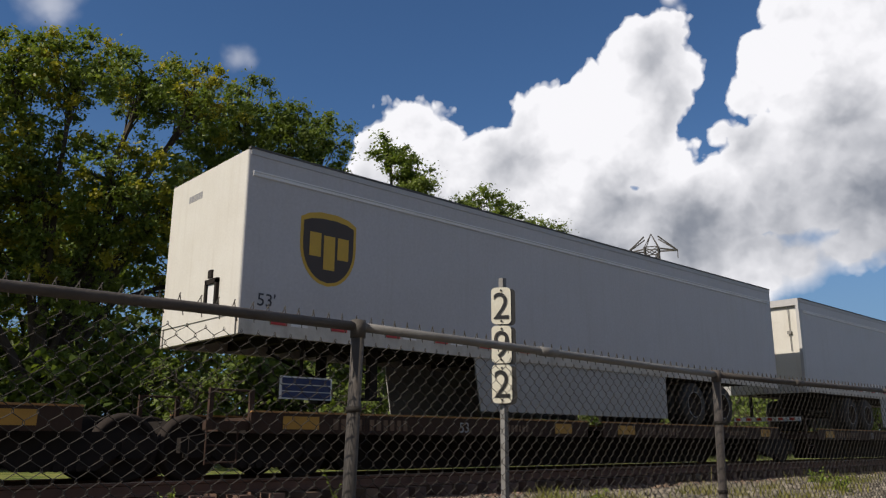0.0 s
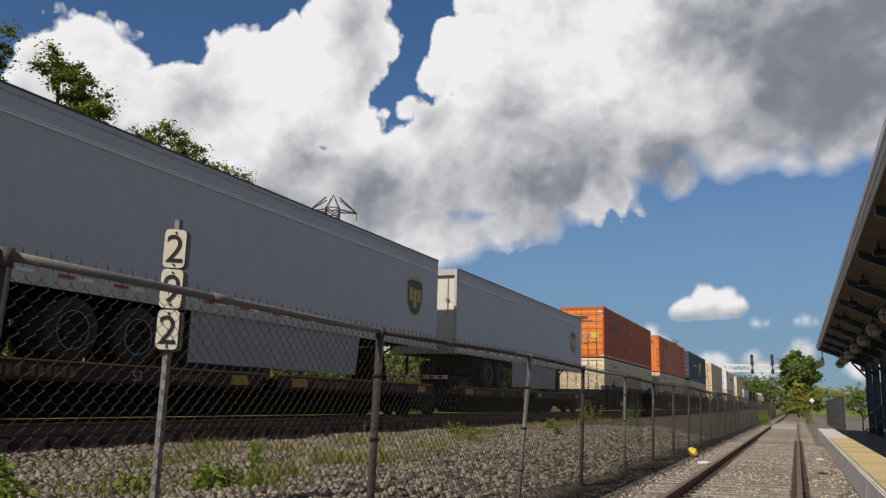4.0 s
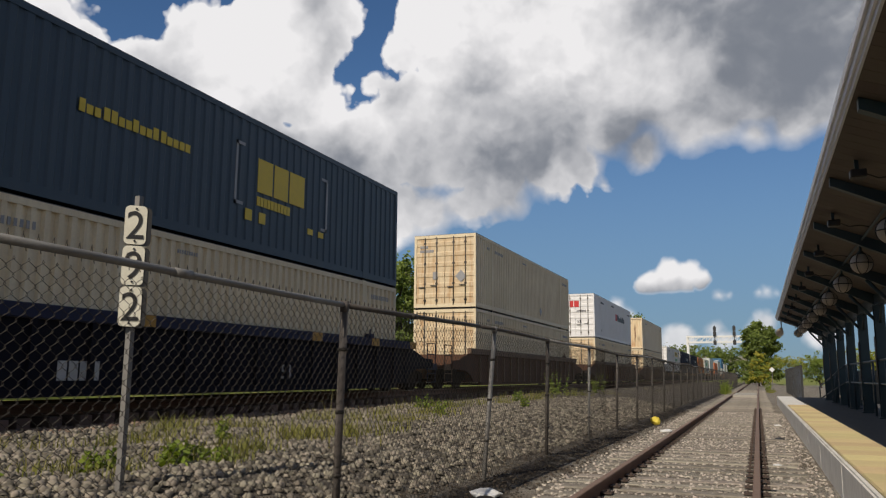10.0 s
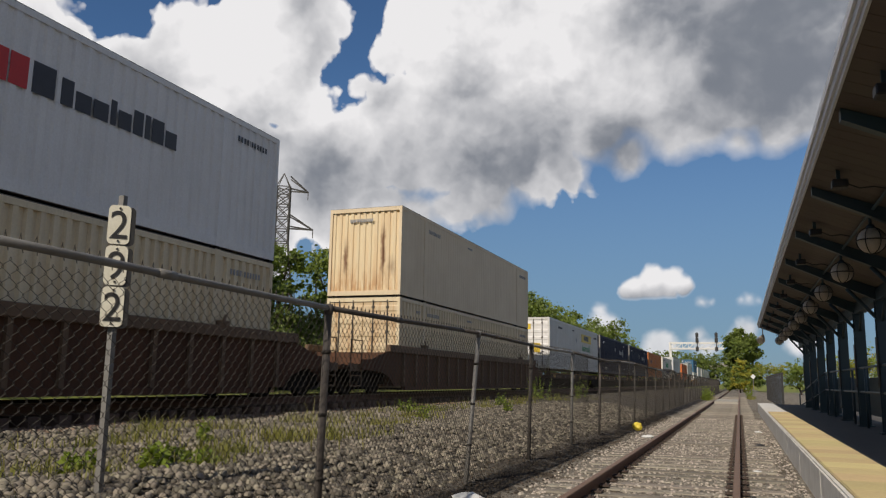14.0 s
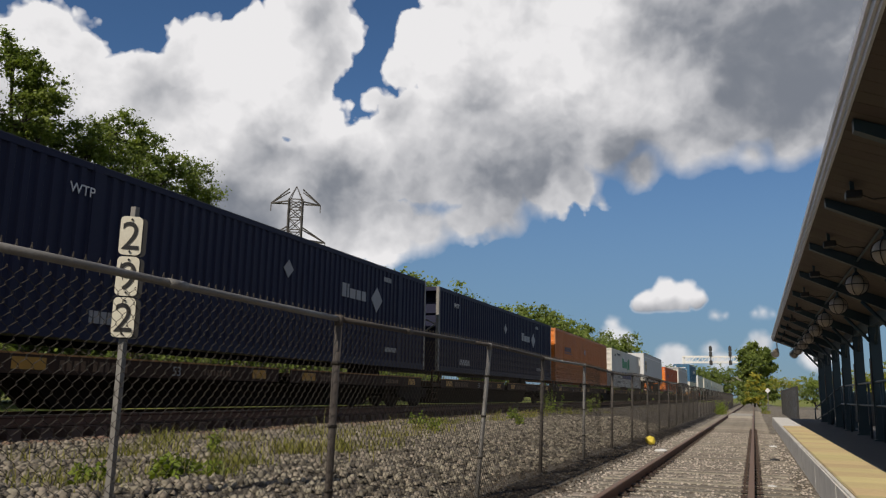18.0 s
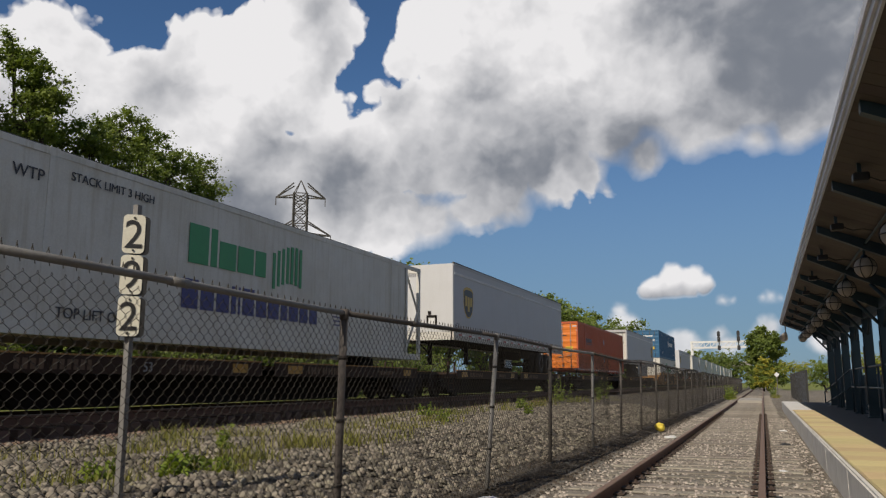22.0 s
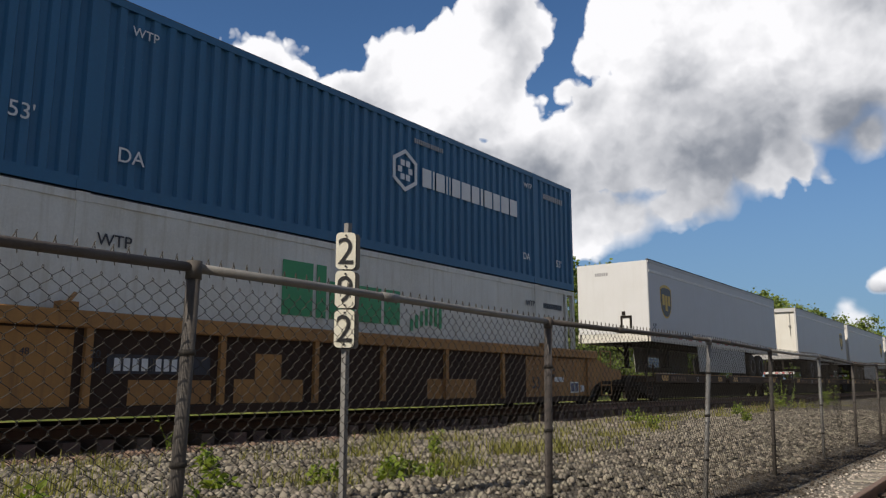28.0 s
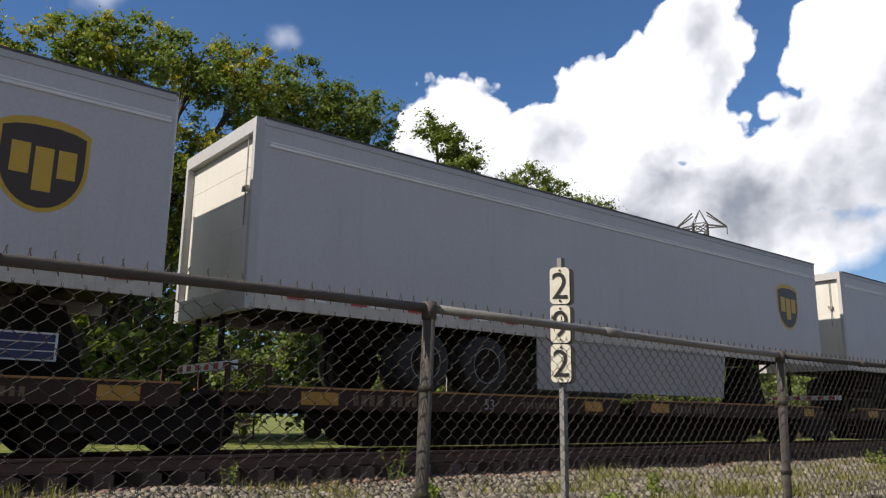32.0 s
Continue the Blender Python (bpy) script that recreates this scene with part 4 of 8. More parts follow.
for y in posts:
    bm = bmesh.new()
    prism(bm, [(CX0 + 0.02, CZ0 - 0.005), (CX1, CZ1 - 0.005), (CX1, CZ1 - 0.24), (CX0 + 0.02, CZ0 - 0.11)], "y", y - 0.06, y + 0.06)
    rib = part("rafter", bm, M["canopy_green"], canopy)
    bm = bmesh.new()
    bx(bm, CX1 - 0.10, CX1 + 0.10, y - 0.09, y - 0.07, P_TOP, CZ1 - 0.2)
    bx(bm, CX1 - 0.11, CX1 + 0.11, y + 0.07, y + 0.09, P_TOP, CZ1 - 0.2)
    bx(bm, CX1 - 0.02, CX1 + 0.02, y - 0.075, y + 0.075, P_TOP, CZ1 - 0.2)
    bx(bm, CX1 - 0.16, CX1 + 0.16, y - 0.14, y + 0.14, P_TOP, P_TOP + 0.03)
    col = part("post", bm, M["canopy_green"], canopy, "riveted blue-green steel column")
    bm = bmesh.new()
    rod(bm, (CX1, y, 2.35), (CX1 - 0.55, y, CZ1 + 0.02), 0.035, 8)
    rod(bm, (CX1, y, 2.35), (CX1, y + 0.6, CZ1 - 0.15), 0.035, 8)
    rod(bm, (CX1, y, 2.35), (CX1, y - 0.6, CZ1 - 0.15), 0.035, 8)
    part("knee_brace", bm, M["canopy_green"], col)
    bm = bmesh.new()
    bx(bm, CX1 - 0.13, CX1 - 0.112, y - 0.08, y + 0.08, 1.2, 2.1)
    part("cover_plate", bm, M["galv_dull"], col, "grey sheet fixed to the column")


def ring(R, r, tilt=0.0, turn=0.0, n=24, k=5):
    """A thin closed hoop."""
    bm = bmesh.new()
    m = Matrix.Rotation(radians(turn), 4, "Z") @ Matrix.Rotation(radians(tilt), 4, "X")
    vs = [[bm.verts.new(m @ Vector(((R + r * math.cos(2 * math.pi * j / k)) * math.cos(2 * math.pi * i / n), (R + r * math.cos(2 * math.pi * j / k)) * math.sin(2 * math.pi * i / n), r * math.sin(2 * math.pi * j / k)))) for j in range(k)] for i in range(n)]
    for i in range(n):
        for j in range(k):
            bm.faces.new((vs[i][j], vs[(i + 1) % n][j], vs[(i + 1) % n][(j + 1) % k], vs[i][(j + 1) % k]))
    return bm


def lamp(y):
    la = thing("canopy_lamp", "round caged glass globe lamp hung under the canopy", "lamp", "lamps under the canopy", at=(1.58, y, 2.95))
    bm = bmesh.new()
    bmesh.ops.create_uvsphere(bm, u_segments=20, v_segments=12, radius=0.155)
    for f in bm.faces:
        f.smooth = True
    part("globe", bm, M["globe"], la, "dusty brown glass globe")
    bm = bmesh.new()
    rod(bm, (0, 0, 0.15), (0, 0, 0.34), 0.02, 8)
    rod(bm, (0, 0, 0.13), (0, 0, 0.19), 0.06, 12, 0.04)
    part("stem", bm, M["canopy_green"], la)
    for a in range(3):
        part("cage_hoop", ring(0.165, 0.006, 90, 60 * a), M["black"], la)
    part("cage_ring", ring(0.166, 0.008), M["black"], la)
    return la


first = lamp(7.4)
for k in range(-3, 10):
    if k:
        copy_thing(first, Matrix.Translation((1.58, 7.4 + BAY_C * k + 0.12, 2.95)))


def flood(y):
    """A small box light on a bracket near the canopy's edge."""
    fl = thing("spotlight", "small dark box spotlight on a bracket with its cable", "spotlight", "spotlights under the canopy", at=(1.12, y, 3.42))
    bm = bmesh.new()
    bx(bm, -0.07, 0.09, -0.08, 0.08, -0.09, 0.0)
    bev(bm, 0.012)
    part("housing", bm, M["black"], fl)
    bm = bmesh.new()
    bx(bm, -0.02, 0.02, -0.02, 0.02, 0.0, 0.12)
    part("bracket", bm, M["canopy_green"], fl)
    bm = bmesh.new()
    pts = [(0.08, 0, -0.04), (0.2, 0, -0.1), (0.34, 0, -0.09), (0.45, 0, -0.12)]
    for p, q in zip(pts, pts[1:]):
        rod(bm, p, q, 0.008, 6)
    part("cable", bm, M["black"], fl)
    return fl


f0 = flood(9.2)
for k in range(-2, 9):
    if k:
        copy_thing(f0, Matrix.Translation((1.12, 9.2 + BAY_C * k, 3.42)))
# loudspeaker at the canopy's end
bm = bmesh.new()
rod(bm, (1.0, C1 - 1.4, 3.2), (0.95, C1 - 0.2, 3.08), 0.05, 12, 0.17)
rod(bm, (1.0, C1 - 1.4, 3.2), (1.0, C1 - 1.4, CZ0 - 0.05), 0.02, 6)
one("loudspeaker", bm, M["globe"], "grey horn loudspeaker hung at the canopy's end", "loudspeaker")

# ---- railing on the platform ----
railing = thing("railing", "dark blue-green pipe railing along the platform's back", "railing")
RX = 2.44
for z in (1.60, 1.10):
    bm = bmesh.new()
    rod(bm, (RX, -6, z), (RX, 26.2, z), 0.024, 8)
    rod(bm, (RX, 26.2, z), (RX, 37.5, z - 0.75), 0.024, 8)
    part("rail_pipe", bm, M["canopy_green"], railing)
for k in range(-3, 14):
    y = 2.6 + 1.95 * k
    bm = bmesh.new()
    rod(bm, (RX, y, P_TOP - 0.02), (RX, y, 1.60), 0.026, 8)
    part("baluster", bm, M["canopy_green"], railing)
for k, y in enumerate((30.0, 33.7, 37.5)):
    bm = bmesh.new()
    rod(bm, (RX, y, P_TOP - 0.02), (RX, y, 1.6 - 0.75 * (y - 26.2) / 11.3), 0.026, 8)
    part("baluster", bm, M["canopy_green"], railing)
# screens between the posts
for k in range(0, 11):
    y = 7.3 + BAY_C * k - BAY_C
    sc = thing("wind_screen", "dark blue-green sheet screen between the posts", "screen", "screens behind the railing", at=(2.95, y, 0))
    bm = bmesh.new()
    bx(bm, -0.02, 0.02, 0.16, BAY_C - 0.16, 0.55, 1.42)
    part("sheet", bm, M["canopy_green"], sc)
    bm = bmesh.new()
    bx(bm, -0.03, 0.03, 0.12, 0.18, P_TOP, 1.46)
    bx(bm, -0.03, 0.03, BAY_C - 0.18, BAY_C - 0.12, P_TOP, 1.46)
    part("frame", bm, M["canopy_green"], sc)

# ---- the train ----
TX = -11.175             # its centre line
LONG, HALF = 16.15, 1.295
MOVING = []              # thing, and its place along the track at 16 s


def bars(bm, x, y, z, h, widths, gap=0.3, depth=0.006, low=()):
    """A row of plain blocks of a word's size on a wall that looks along +x."""
    for k, w in enumerate(widths):
        w = w * h
        top = h * (0.72 if k in low else 1.0)
        bx(bm, x - 0.004, x + depth, y, y + w, z, z + top)
        y += w + gap * h * 0.55
    return y


def end_bars(bm, y, x, z, h, widths, gap=0.3, depth=0.006):
    """The same on a wall that looks along -y."""
    for w in widths:
        w = w * h
        bx(bm, x, x + w, y - depth, y + 0.004, z, z + h)
        x += w + gap * h * 0.55
    return x


def diamond(bm, x, y, z, r):
    vs = [bm.verts.new((xx, y + r * a, z + r * b)) for xx in (x - 0.004, x + 0.008) for a, b in ((1, 0), (0, 1), (-1, 0), (0, -1))]
    bm.faces.new(vs[4:])
    bm.faces.new(vs[:4][::-1])
    for k in range(4):
        bm.faces.new((vs[k], vs[(k + 1) % 4], vs[4 + (k + 1) % 4], vs[4 + k]))


def corrugated(y0, y1, z0, z1, x, pitch, depth, sign=1):
    """A sheet with upright trapezium ribs, looking along +x (or -x)."""
    bm = bmesh.new()
    n = max(2, round((y1 - y0) / pitch))
    p = (y1 - y0) / n
    prof = []
    for k in range(n):
        a = y0 + k * p
        prof += [(a, 0), (a + 0.40 * p, 0), (a + 0.52 * p, -depth), (a + 0.88 * p, -depth)]
    prof.append((y1, 0))
    lo = [bm.verts.new((x + sign * d, y, z0)) for y, d in prof]
    hi = [bm.verts.new((x + sign * d, y, z1)) for y, d in prof]
    for k in range(len(prof) - 1):
        bm.faces.new((lo[k], lo[k + 1], hi[k + 1], hi[k]))
    return bm


def container(label, side, end, h=2.865, pitch=0.28, depth=0.036, front="doors", frame=None, group="containers on the train", rods="galv_dull", tail=0.0):
    frame = frame or side
    c = thing("shipping_container", label, "container", group)
    bm = bmesh.new()
    bx(bm, -HALF + 0.08, HALF - 0.08, 0.09 if front != "frame" else 0.5, LONG - 0.06 - tail, 0.13, h - 0.05)
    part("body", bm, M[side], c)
    bm = bmesh.new()
    bx(bm, -HALF + 0.005, HALF - 0.005, 0.03, LONG - 0.03 - tail, h - 0.022, h + 0.012)
    part("roof", bm, M["grime"], c, "grimy steel roof")
    bm = bmesh.new()
    for x in (-HALF, HALF - 0.09):
        for y in (0.0, LONG - 0.12):
            bx(bm, x, x + 0.09, y, y + 0.12, 0, h)
    for x in (-HALF, HALF - 0.07):
        bx(bm, x + 0.002, x + 0.068, 0.12, LONG - 0.12, 0.0, 0.17)
        bx(bm, x + 0.002, x + 0.068, 0.12, LONG - 0.12, h - 0.11, h - 0.002)
    for y in (0.004, LONG - 0.094):
        bx(bm, -HALF + 0.09, HALF - 0.09, y, y + 0.09, 0.0, 0.15)
        bx(bm, -HALF + 0.09, HALF - 0.09, y, y + 0.09, h - 0.13, h - 0.004)
    part("corner_frame", bm, M[frame], c)
    for y in (1.98, LONG - 1.98 - 0.16):
        bm = bmesh.new()
        bx(bm, HALF - 0.05, HALF + 0.003, y, y + 0.16, 0.0, h)
        bx(bm, HALF - 0.1, HALF + 0.006, y - 0.02, y + 0.18, h - 0.12, h + 0.012)
        bx(bm, HALF - 0.1, HALF + 0.006, y - 0.02, y + 0.18, -0.0, 0.12)
        part("lift_post", bm, M[frame], c)
    for sign in (1, -1):
        for y0, y1 in ((0.12, 1.98), (2.14, LONG - 2.14), (LONG - 1.98, LONG - 0.12 - tail)):
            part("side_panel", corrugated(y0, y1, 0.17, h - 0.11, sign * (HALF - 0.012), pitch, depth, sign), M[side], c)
    if h < 2.85:
        # twist locks under the container on top
        for x in (-HALF + 0.02, HALF - 0.16):
            for y in (0.02, 1.99, LONG - 2.13, LONG - 0.16):
                bm = bmesh.new()
                bx(bm, x, x + 0.14, y, y + 0.14, h - 0.02, 2.905)
                part("twist_lock", bm, M["underside"], c)
    if front == "doors":
        for k, x0 in enumerate((-HALF + 0.1, 0.012)):
            x1 = x0 + HALF - 0.112
            face = [(0.085, 0.16), (0.085, h - 0.14), (0.036, h - 0.14)]
            for j in reversed(range(6)):
                z = 0.36 + j * (h - 0.66) / 5.4
                face += [(0.036, z + 0.21), (0.016, z + 0.17), (0.016, z + 0.04), (0.036, z)]
            face.append((0.036, 0.16))
            bm = prism(bmesh.new(), face, "x", x0, x1)
            bmesh.ops.recalc_face_normals(bm, faces=list(bm.faces))
            door = part("door", bm, M[end], c)
            for f in (0.30, 0.72):
                bm = bmesh.new()
                x = x0 + (x1 - x0) * f
                rod(bm, (x, -0.005, 0.1), (x, -0.005, h - 0.08), 0.019, 8)
                for z in (0.25, 0.9, 1.7, h - 0.35):
                    bx(bm, x - 0.045, x + 0.045, -0.012, 0.03, z, z + 0.07)
                bx(bm, x - 0.25, x + 0.02, -0.02, 0.0, 0.78 if f < 0.5 else 0.84, 0.82 if f < 0.5 else 0.88)
                part("lock_rod", bm, M[rods], door)
            bm = bmesh.new()
            xh = x0 - 0.02 if k == 0 else x1 + 0.02
            for z in (0.35, 0.95, 1.75, h - 0.45):
                bx(bm, xh - 0.03, xh + 0.03, -0.002, 0.04, z, z + 0.12)
            marks(door, "hinge", bm, frame)
    elif front == "wall":
        m = corrugated(-HALF + 0.1, HALF - 0.1, 0.15, h - 0.13, 0.0, 0.22, 0.04)
        for v in m.verts:
            v.co = Vector((v.co.y, 0.045 - v.co.x, v.co.z))
        part("front_wall", m, M[end], c)
    elif front == "flat":
        bm = bmesh.new()
        for k in range(4):
            x0 = -HALF + 0.1 + k * (2 * HALF - 0.2) / 4
            bx(bm, x0 + 0.006, x0 + (2 * HALF - 0.2) / 4 - 0.006, 0.02, 0.08, 0.15, h - 0.13)
        part("front_wall", bm, M[end], c)
        bm = bmesh.new()
        for z in (0.4, 0.75, 1.35, 1.7, h - 0.25):
            for s in (-1, 1):
                bx(bm, s * (HALF - 0.14) - 0.09, s * (HALF - 0.14) + 0.09, 0.0, 0.03, z, z + 0.08)
        part("hinge", bm, M["galv_dull"], c, "steel door hinges")
    elif front == "frame":
        # an open end frame round a recessed cooling unit
        bm = bmesh.new()
        for z in (0.5, 1.0, 1.5, 2.0, 2.45):
            bx(bm, -HALF + 0.12, HALF - 0.12, 0.42, 0.5, z, z + 0.1)
        part("end_wall", bm, M[end], c, "recessed dark end wall")
        bm = bmesh.new()
        rod(bm, (-HALF + 0.1, 0.02, 0.2), (HALF - 0.1, 0.02, h * 0.55), 0.03, 6)
        rod(bm, (-HALF + 0.1, 0.02, h - 0.2), (HALF - 0.1, 0.02, h * 0.55), 0.03, 6)
        part("brace", bm, M["galv"], c)
    if tail:
        bm = bmesh.new()
        for s in (1, -1):
            x = s * (HALF - 0.05)
            rod(bm, (x, LONG - tail, 0.2), (x, LONG - 0.1, h * 0.52), 0.035, 6)
            rod(bm, (x, LONG - tail, h - 0.15), (x, LONG - 0.1, h * 0.52), 0.035, 6)
            bx(bm, x - 0.05, x + 0.05, LONG - tail - 0.02, LONG - tail + 0.08, 0.15, h - 0.1)
        bx(bm, -0.9, 0.9, LONG - tail, LONG - 0.35, 0.5, 1.9)
        part("cooling_unit_frame", bm, M["trailer_end"], c, "open braced frame round the cooling unit")
    return c


def islands(bm):
    """The separate solids of a mesh, each as a mesh of its own."""
    seen, out = set(), []
    bm.verts.index_update()
    for v in bm.verts:
        if v.index in seen:
            continue
        group, todo = [], [v]
        seen.add(v.index)
        while todo:
            u = todo.pop()
            group.append(u)
            for e in u.link_edges:
                o = e.other_vert(u)
                if o.index not in seen:
                    seen.add(o.index)
                    todo.append(o)
        b, new_of = bmesh.new(), {}
        for u in group:
            new_of[u] = b.verts.new(u.co)
        for f in {f for u in group for f in u.link_faces}:
            b.faces.new([new_of[u] for u in f.verts])
        out.append(b)
    bm.free()
    return out


def marks(c, name, bm, material, label=""):
    """Paint marks on a wall; the large ones are parts of their own."""
    if name == "numbers":
        return tagged(part(name, bm, M[material], c), label or "rows of small painted codes", kind="stuff")
    if name in ("emblem", "field"):
        return part(name, bm, M[material], c, label)
    last = None
    for b in islands(bm):
        last = part({"brand_bars": "lettering_bar"}.get(name, name), b, M[material], c, label)
    return last


def words(c, text, y, z, size, material):
    o = part("lettering", lettering(text, size, M[material]), None, c)
    o.matrix_basis = Matrix.Translation((HALF + 0.002, y, z)) @ FACE_X
    return o


def words_end(c, text, x, z, size, material, y=0.012):
    o = part("lettering", lettering(text, size, M[material]), None, c)
    o.matrix_basis = Matrix.Translation((x, y - 0.012, z)) @ FACE_Y
    return o


X1 = HALF - 0.008


def small_marks(c, material, h=2.865, post=True):
    """The short codes beside the lifting posts and the rows of numbers."""
    bm = bmesh.new()
    for y in (2.4, LONG - 1.6):
        bars(bm, X1, y, h - 0.48, 0.12, [0.5] * 4 + [0.0] + [0.45] * 6, 0.8)
    bars(bm, X1, 6.6, h - 0.36, 0.07, [0.5] * 9, 0.8)
    marks(c, "numbers", bm, material, "rows of small painted codes")


def place(ob, y16, z):
    ob.location = (TX, 0, z)
    MOVING.append((ob, y16, z))
    return ob


def again(ob, y16, z):
    return place(copy_thing(ob, Matrix.Identity(4)), y16, z)


LOW, HIGH, ON_SPINE = 0.93, 3.835, 1.92
DIAMONDS = lambda c, ys, zs, mat="ink_grey": [marks(c, "placard", (lambda b: (diamond(b, X1, y, z, 0.21), b)[1])(bmesh.new()), mat, "diamond placard holder") for y in ys for z in zs]

# first pair of stacks: cream below, orange above
lower = container("ribbed cream steel container with rust marks, below another", "cream", "cream", pitch=0.25, depth=0.056, h=2.83)
small_marks(lower, "ink_grey")
words(lower, "WTP", 1.2, 2.45, 0.16, "ink_grey")
place(lower, -114.10, LOW)
for y in (-94.09, -74.71):
    again(lower, y, LOW)

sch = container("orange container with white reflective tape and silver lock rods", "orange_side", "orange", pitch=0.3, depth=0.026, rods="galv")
bm = bmesh.new()
bars(bm, X1, 2.35, 1.74, 0.26, [0.64] * 9, 0.18)
bx(bm, X1 - 0.004, X1 + 0.006, 2.3, 4.1, 1.62, 1.68)
marks(sch, "brand_bars", bm, "ink_dark_red", "faded dark lettering bars over a stripe")
bm = bmesh.new()
end_bars(bm, 0.018, -0.95, 2.15, 0.2, [0.62] * 9, 0.22)
bx(bm, -1.0, 0.62, 0.008, 0.022, 2.03, 2.08)
marks(sch, "brand_bars", bm, "ink", "black lettering bars over a stripe")
bm = bmesh.new()
for k in range(20):
    bx(bm, HALF - 0.01, HALF + 0.006, 0.3 + 0.8 * k, 0.3 + 0.8 * k + (0.42 if k % 3 else 0.3), 0.055, 0.10)
for s in (-1, 1):
    bx(bm, s * 1.12 - 0.13, s * 1.12 + 0.13, 0.0, 0.02, 2.56, 2.62)
    bx(bm, s * 1.12 - 0.1, s * 1.12 + 0.16, -0.006, 0.01, 0.06, 0.11)
    bx(bm, s * 1.22 - 0.025, s * 1.22 + 0.025, 0.0, 0.02, 2.25, 2.56)
marks(sch, "reflective_tape", bm, "reflect")
DIAMONDS(sch, (8.15,), (0.8, 1.98))
bm = bmesh.new()
bx(bm, 0.55, 0.98, 0.008, 0.02, 1.08, 1.4)
marks(sch, "sticker", bm, "ink_yellow")
bm = bmesh.new()
for x, z, r in ((-0.92, 1.75, 0.2), (-0.98, 0.95, 0.2)):
    prism(bm, [(x - r, z), (x, z - r), (x + r, z), (x, z + r)], "y", 0.002, 0.018)
bx(bm, -0.6, -0.38, 0.006, 0.02, 0.95, 1.2)
bx(bm, 0.12, 0.36, 0.006, 0.02, 1.05, 1.38)
marks(sch, "placard", bm, "ink_grey", "grey placard holders on the doors")
place(sch, -114.10, HIGH)
again(sch, 126.42, ON_SPINE)

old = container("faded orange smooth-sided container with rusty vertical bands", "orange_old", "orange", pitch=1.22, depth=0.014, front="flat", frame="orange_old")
bm = bmesh.new()
for y, w in ((2.02, 0.1), (2.55, 0.03), (LONG - 4.35, 0.04), (LONG - 2.75, 0.05), (LONG - 2.5, 0.28), (LONG - 2.1, 0.22)):
    bx(bm, X1 - 0.01, X1 + 0.012, y, y + w, 0.2, 2.72)
marks(old, "seam_strip", bm, "rust_band", "rust-yellow seam strips")
bm = bmesh.new()
bars(bm, X1, 3.45, 2.32, 0.2, [0.62] * 9, 0.2)
bx(bm, X1 - 0.004, X1 + 0.006, 3.45, 4.9, 2.08, 2.24)
marks(old, "brand_bars", bm, "shield_brown", "dark lettering bars over a stripe")
bm = bmesh.new()
end_bars(bm, 0.018, -0.9, 1.9, 0.16, [0.62] * 5, 0.25)
bx(bm, -0.95, -0.15, 0.008, 0.022, 1.76, 1.84)
end_bars(bm, 0.018, 0.45, 2.45, 0.11, [0.6] * 4, 0.3)
end_bars(bm, 0.018, 0.45, 2.28, 0.11, [0.6] * 6, 0.3)
marks(old, "brand_bars", bm, "ink_navy")
bm = bmesh.new()
bx(bm, -0.75, -0.4, 0.006, 0.02, 0.75, 1.0)
prism(bm, [(-1.12, 1.3), (-0.94, 1.12), (-0.76, 1.3), (-0.94, 1.48)], "y", 0.004, 0.02)
marks(old, "sticker", bm, "reflect")
place(old, -94.09, HIGH)

csx = container("dark blue-grey container with yellow lettering bars", "csx_blue", "csx_blue", pitch=0.3, depth=0.026)
bm = bmesh.new()
bars(bm, X1, 4.1, 1.55, 0.22, [0.55, 0.6, 0.6, 0.0, 0.6, 0.6, 0.6, 0.6, 0.6, 0.6, 0.6, 0.6, 0.0, 0.6, 0.6, 0.6, 0.6, 0.6], 0.28, low=(1, 2, 6, 7, 9, 10, 14, 15, 16, 17))
bars(bm, X1, 9.0, 1.3, 0.75, [0.75, 0.75, 0.85], 0.16)
bars(bm, X1, 9.0, 1.0, 0.2, [0.55] * 10, 0.2)
for y in (8.6, 9.1, 11.1, 11.6):
    bx(bm, X1 - 0.004, X1 + 0.006, y, y + 0.24, 0.62 if y < 10 else 0.72, 0.86)
marks(csx, "brand_bars", bm, "ink_yellow", "yellow lettering bars and squares")
bm = bmesh.new()
for y, s in ((8.2, 1), (12.0, -1)):
    bx(bm, X1 - 0.004, X1 + 0.006, min(y, y + 0.07 * s), max(y, y + 0.07 * s), 0.9, 2.25)
    for z in (0.9, 2.18):
        bx(bm, X1 - 0.004, X1 + 0.006, min(y, y + 0.3 * s), max(y, y + 0.3 * s), z, z + 0.07)
marks(csx, "bracket_outline", bm, "ink_grey")
bm = bmesh.new()
bx(bm, -1.12, -0.45, 0.006, 0.02, 1.95, 2.45)
for z in (1.05, 0.83):
    end_bars(bm, 0.018, -1.1, z, 0.15, [0.62] * 5, 0.22)
    end_bars(bm, 0.018, 0.12, z + 0.2, 0.15, [0.62] * 5, 0.22)
bx(bm, 0.62, 0.9, 0.006, 0.02, 0.42, 0.72)
bx(bm, -1.05, -0.7, 0.006, 0.02, 0.3, 0.6)
marks(csx, "sticker", bm, "ink_yellow", "yellow reflective panels on the doors")
words(csx, "53", 1.3, 0.55, 0.26, "ink_grey")
place(csx, -74.71, HIGH)

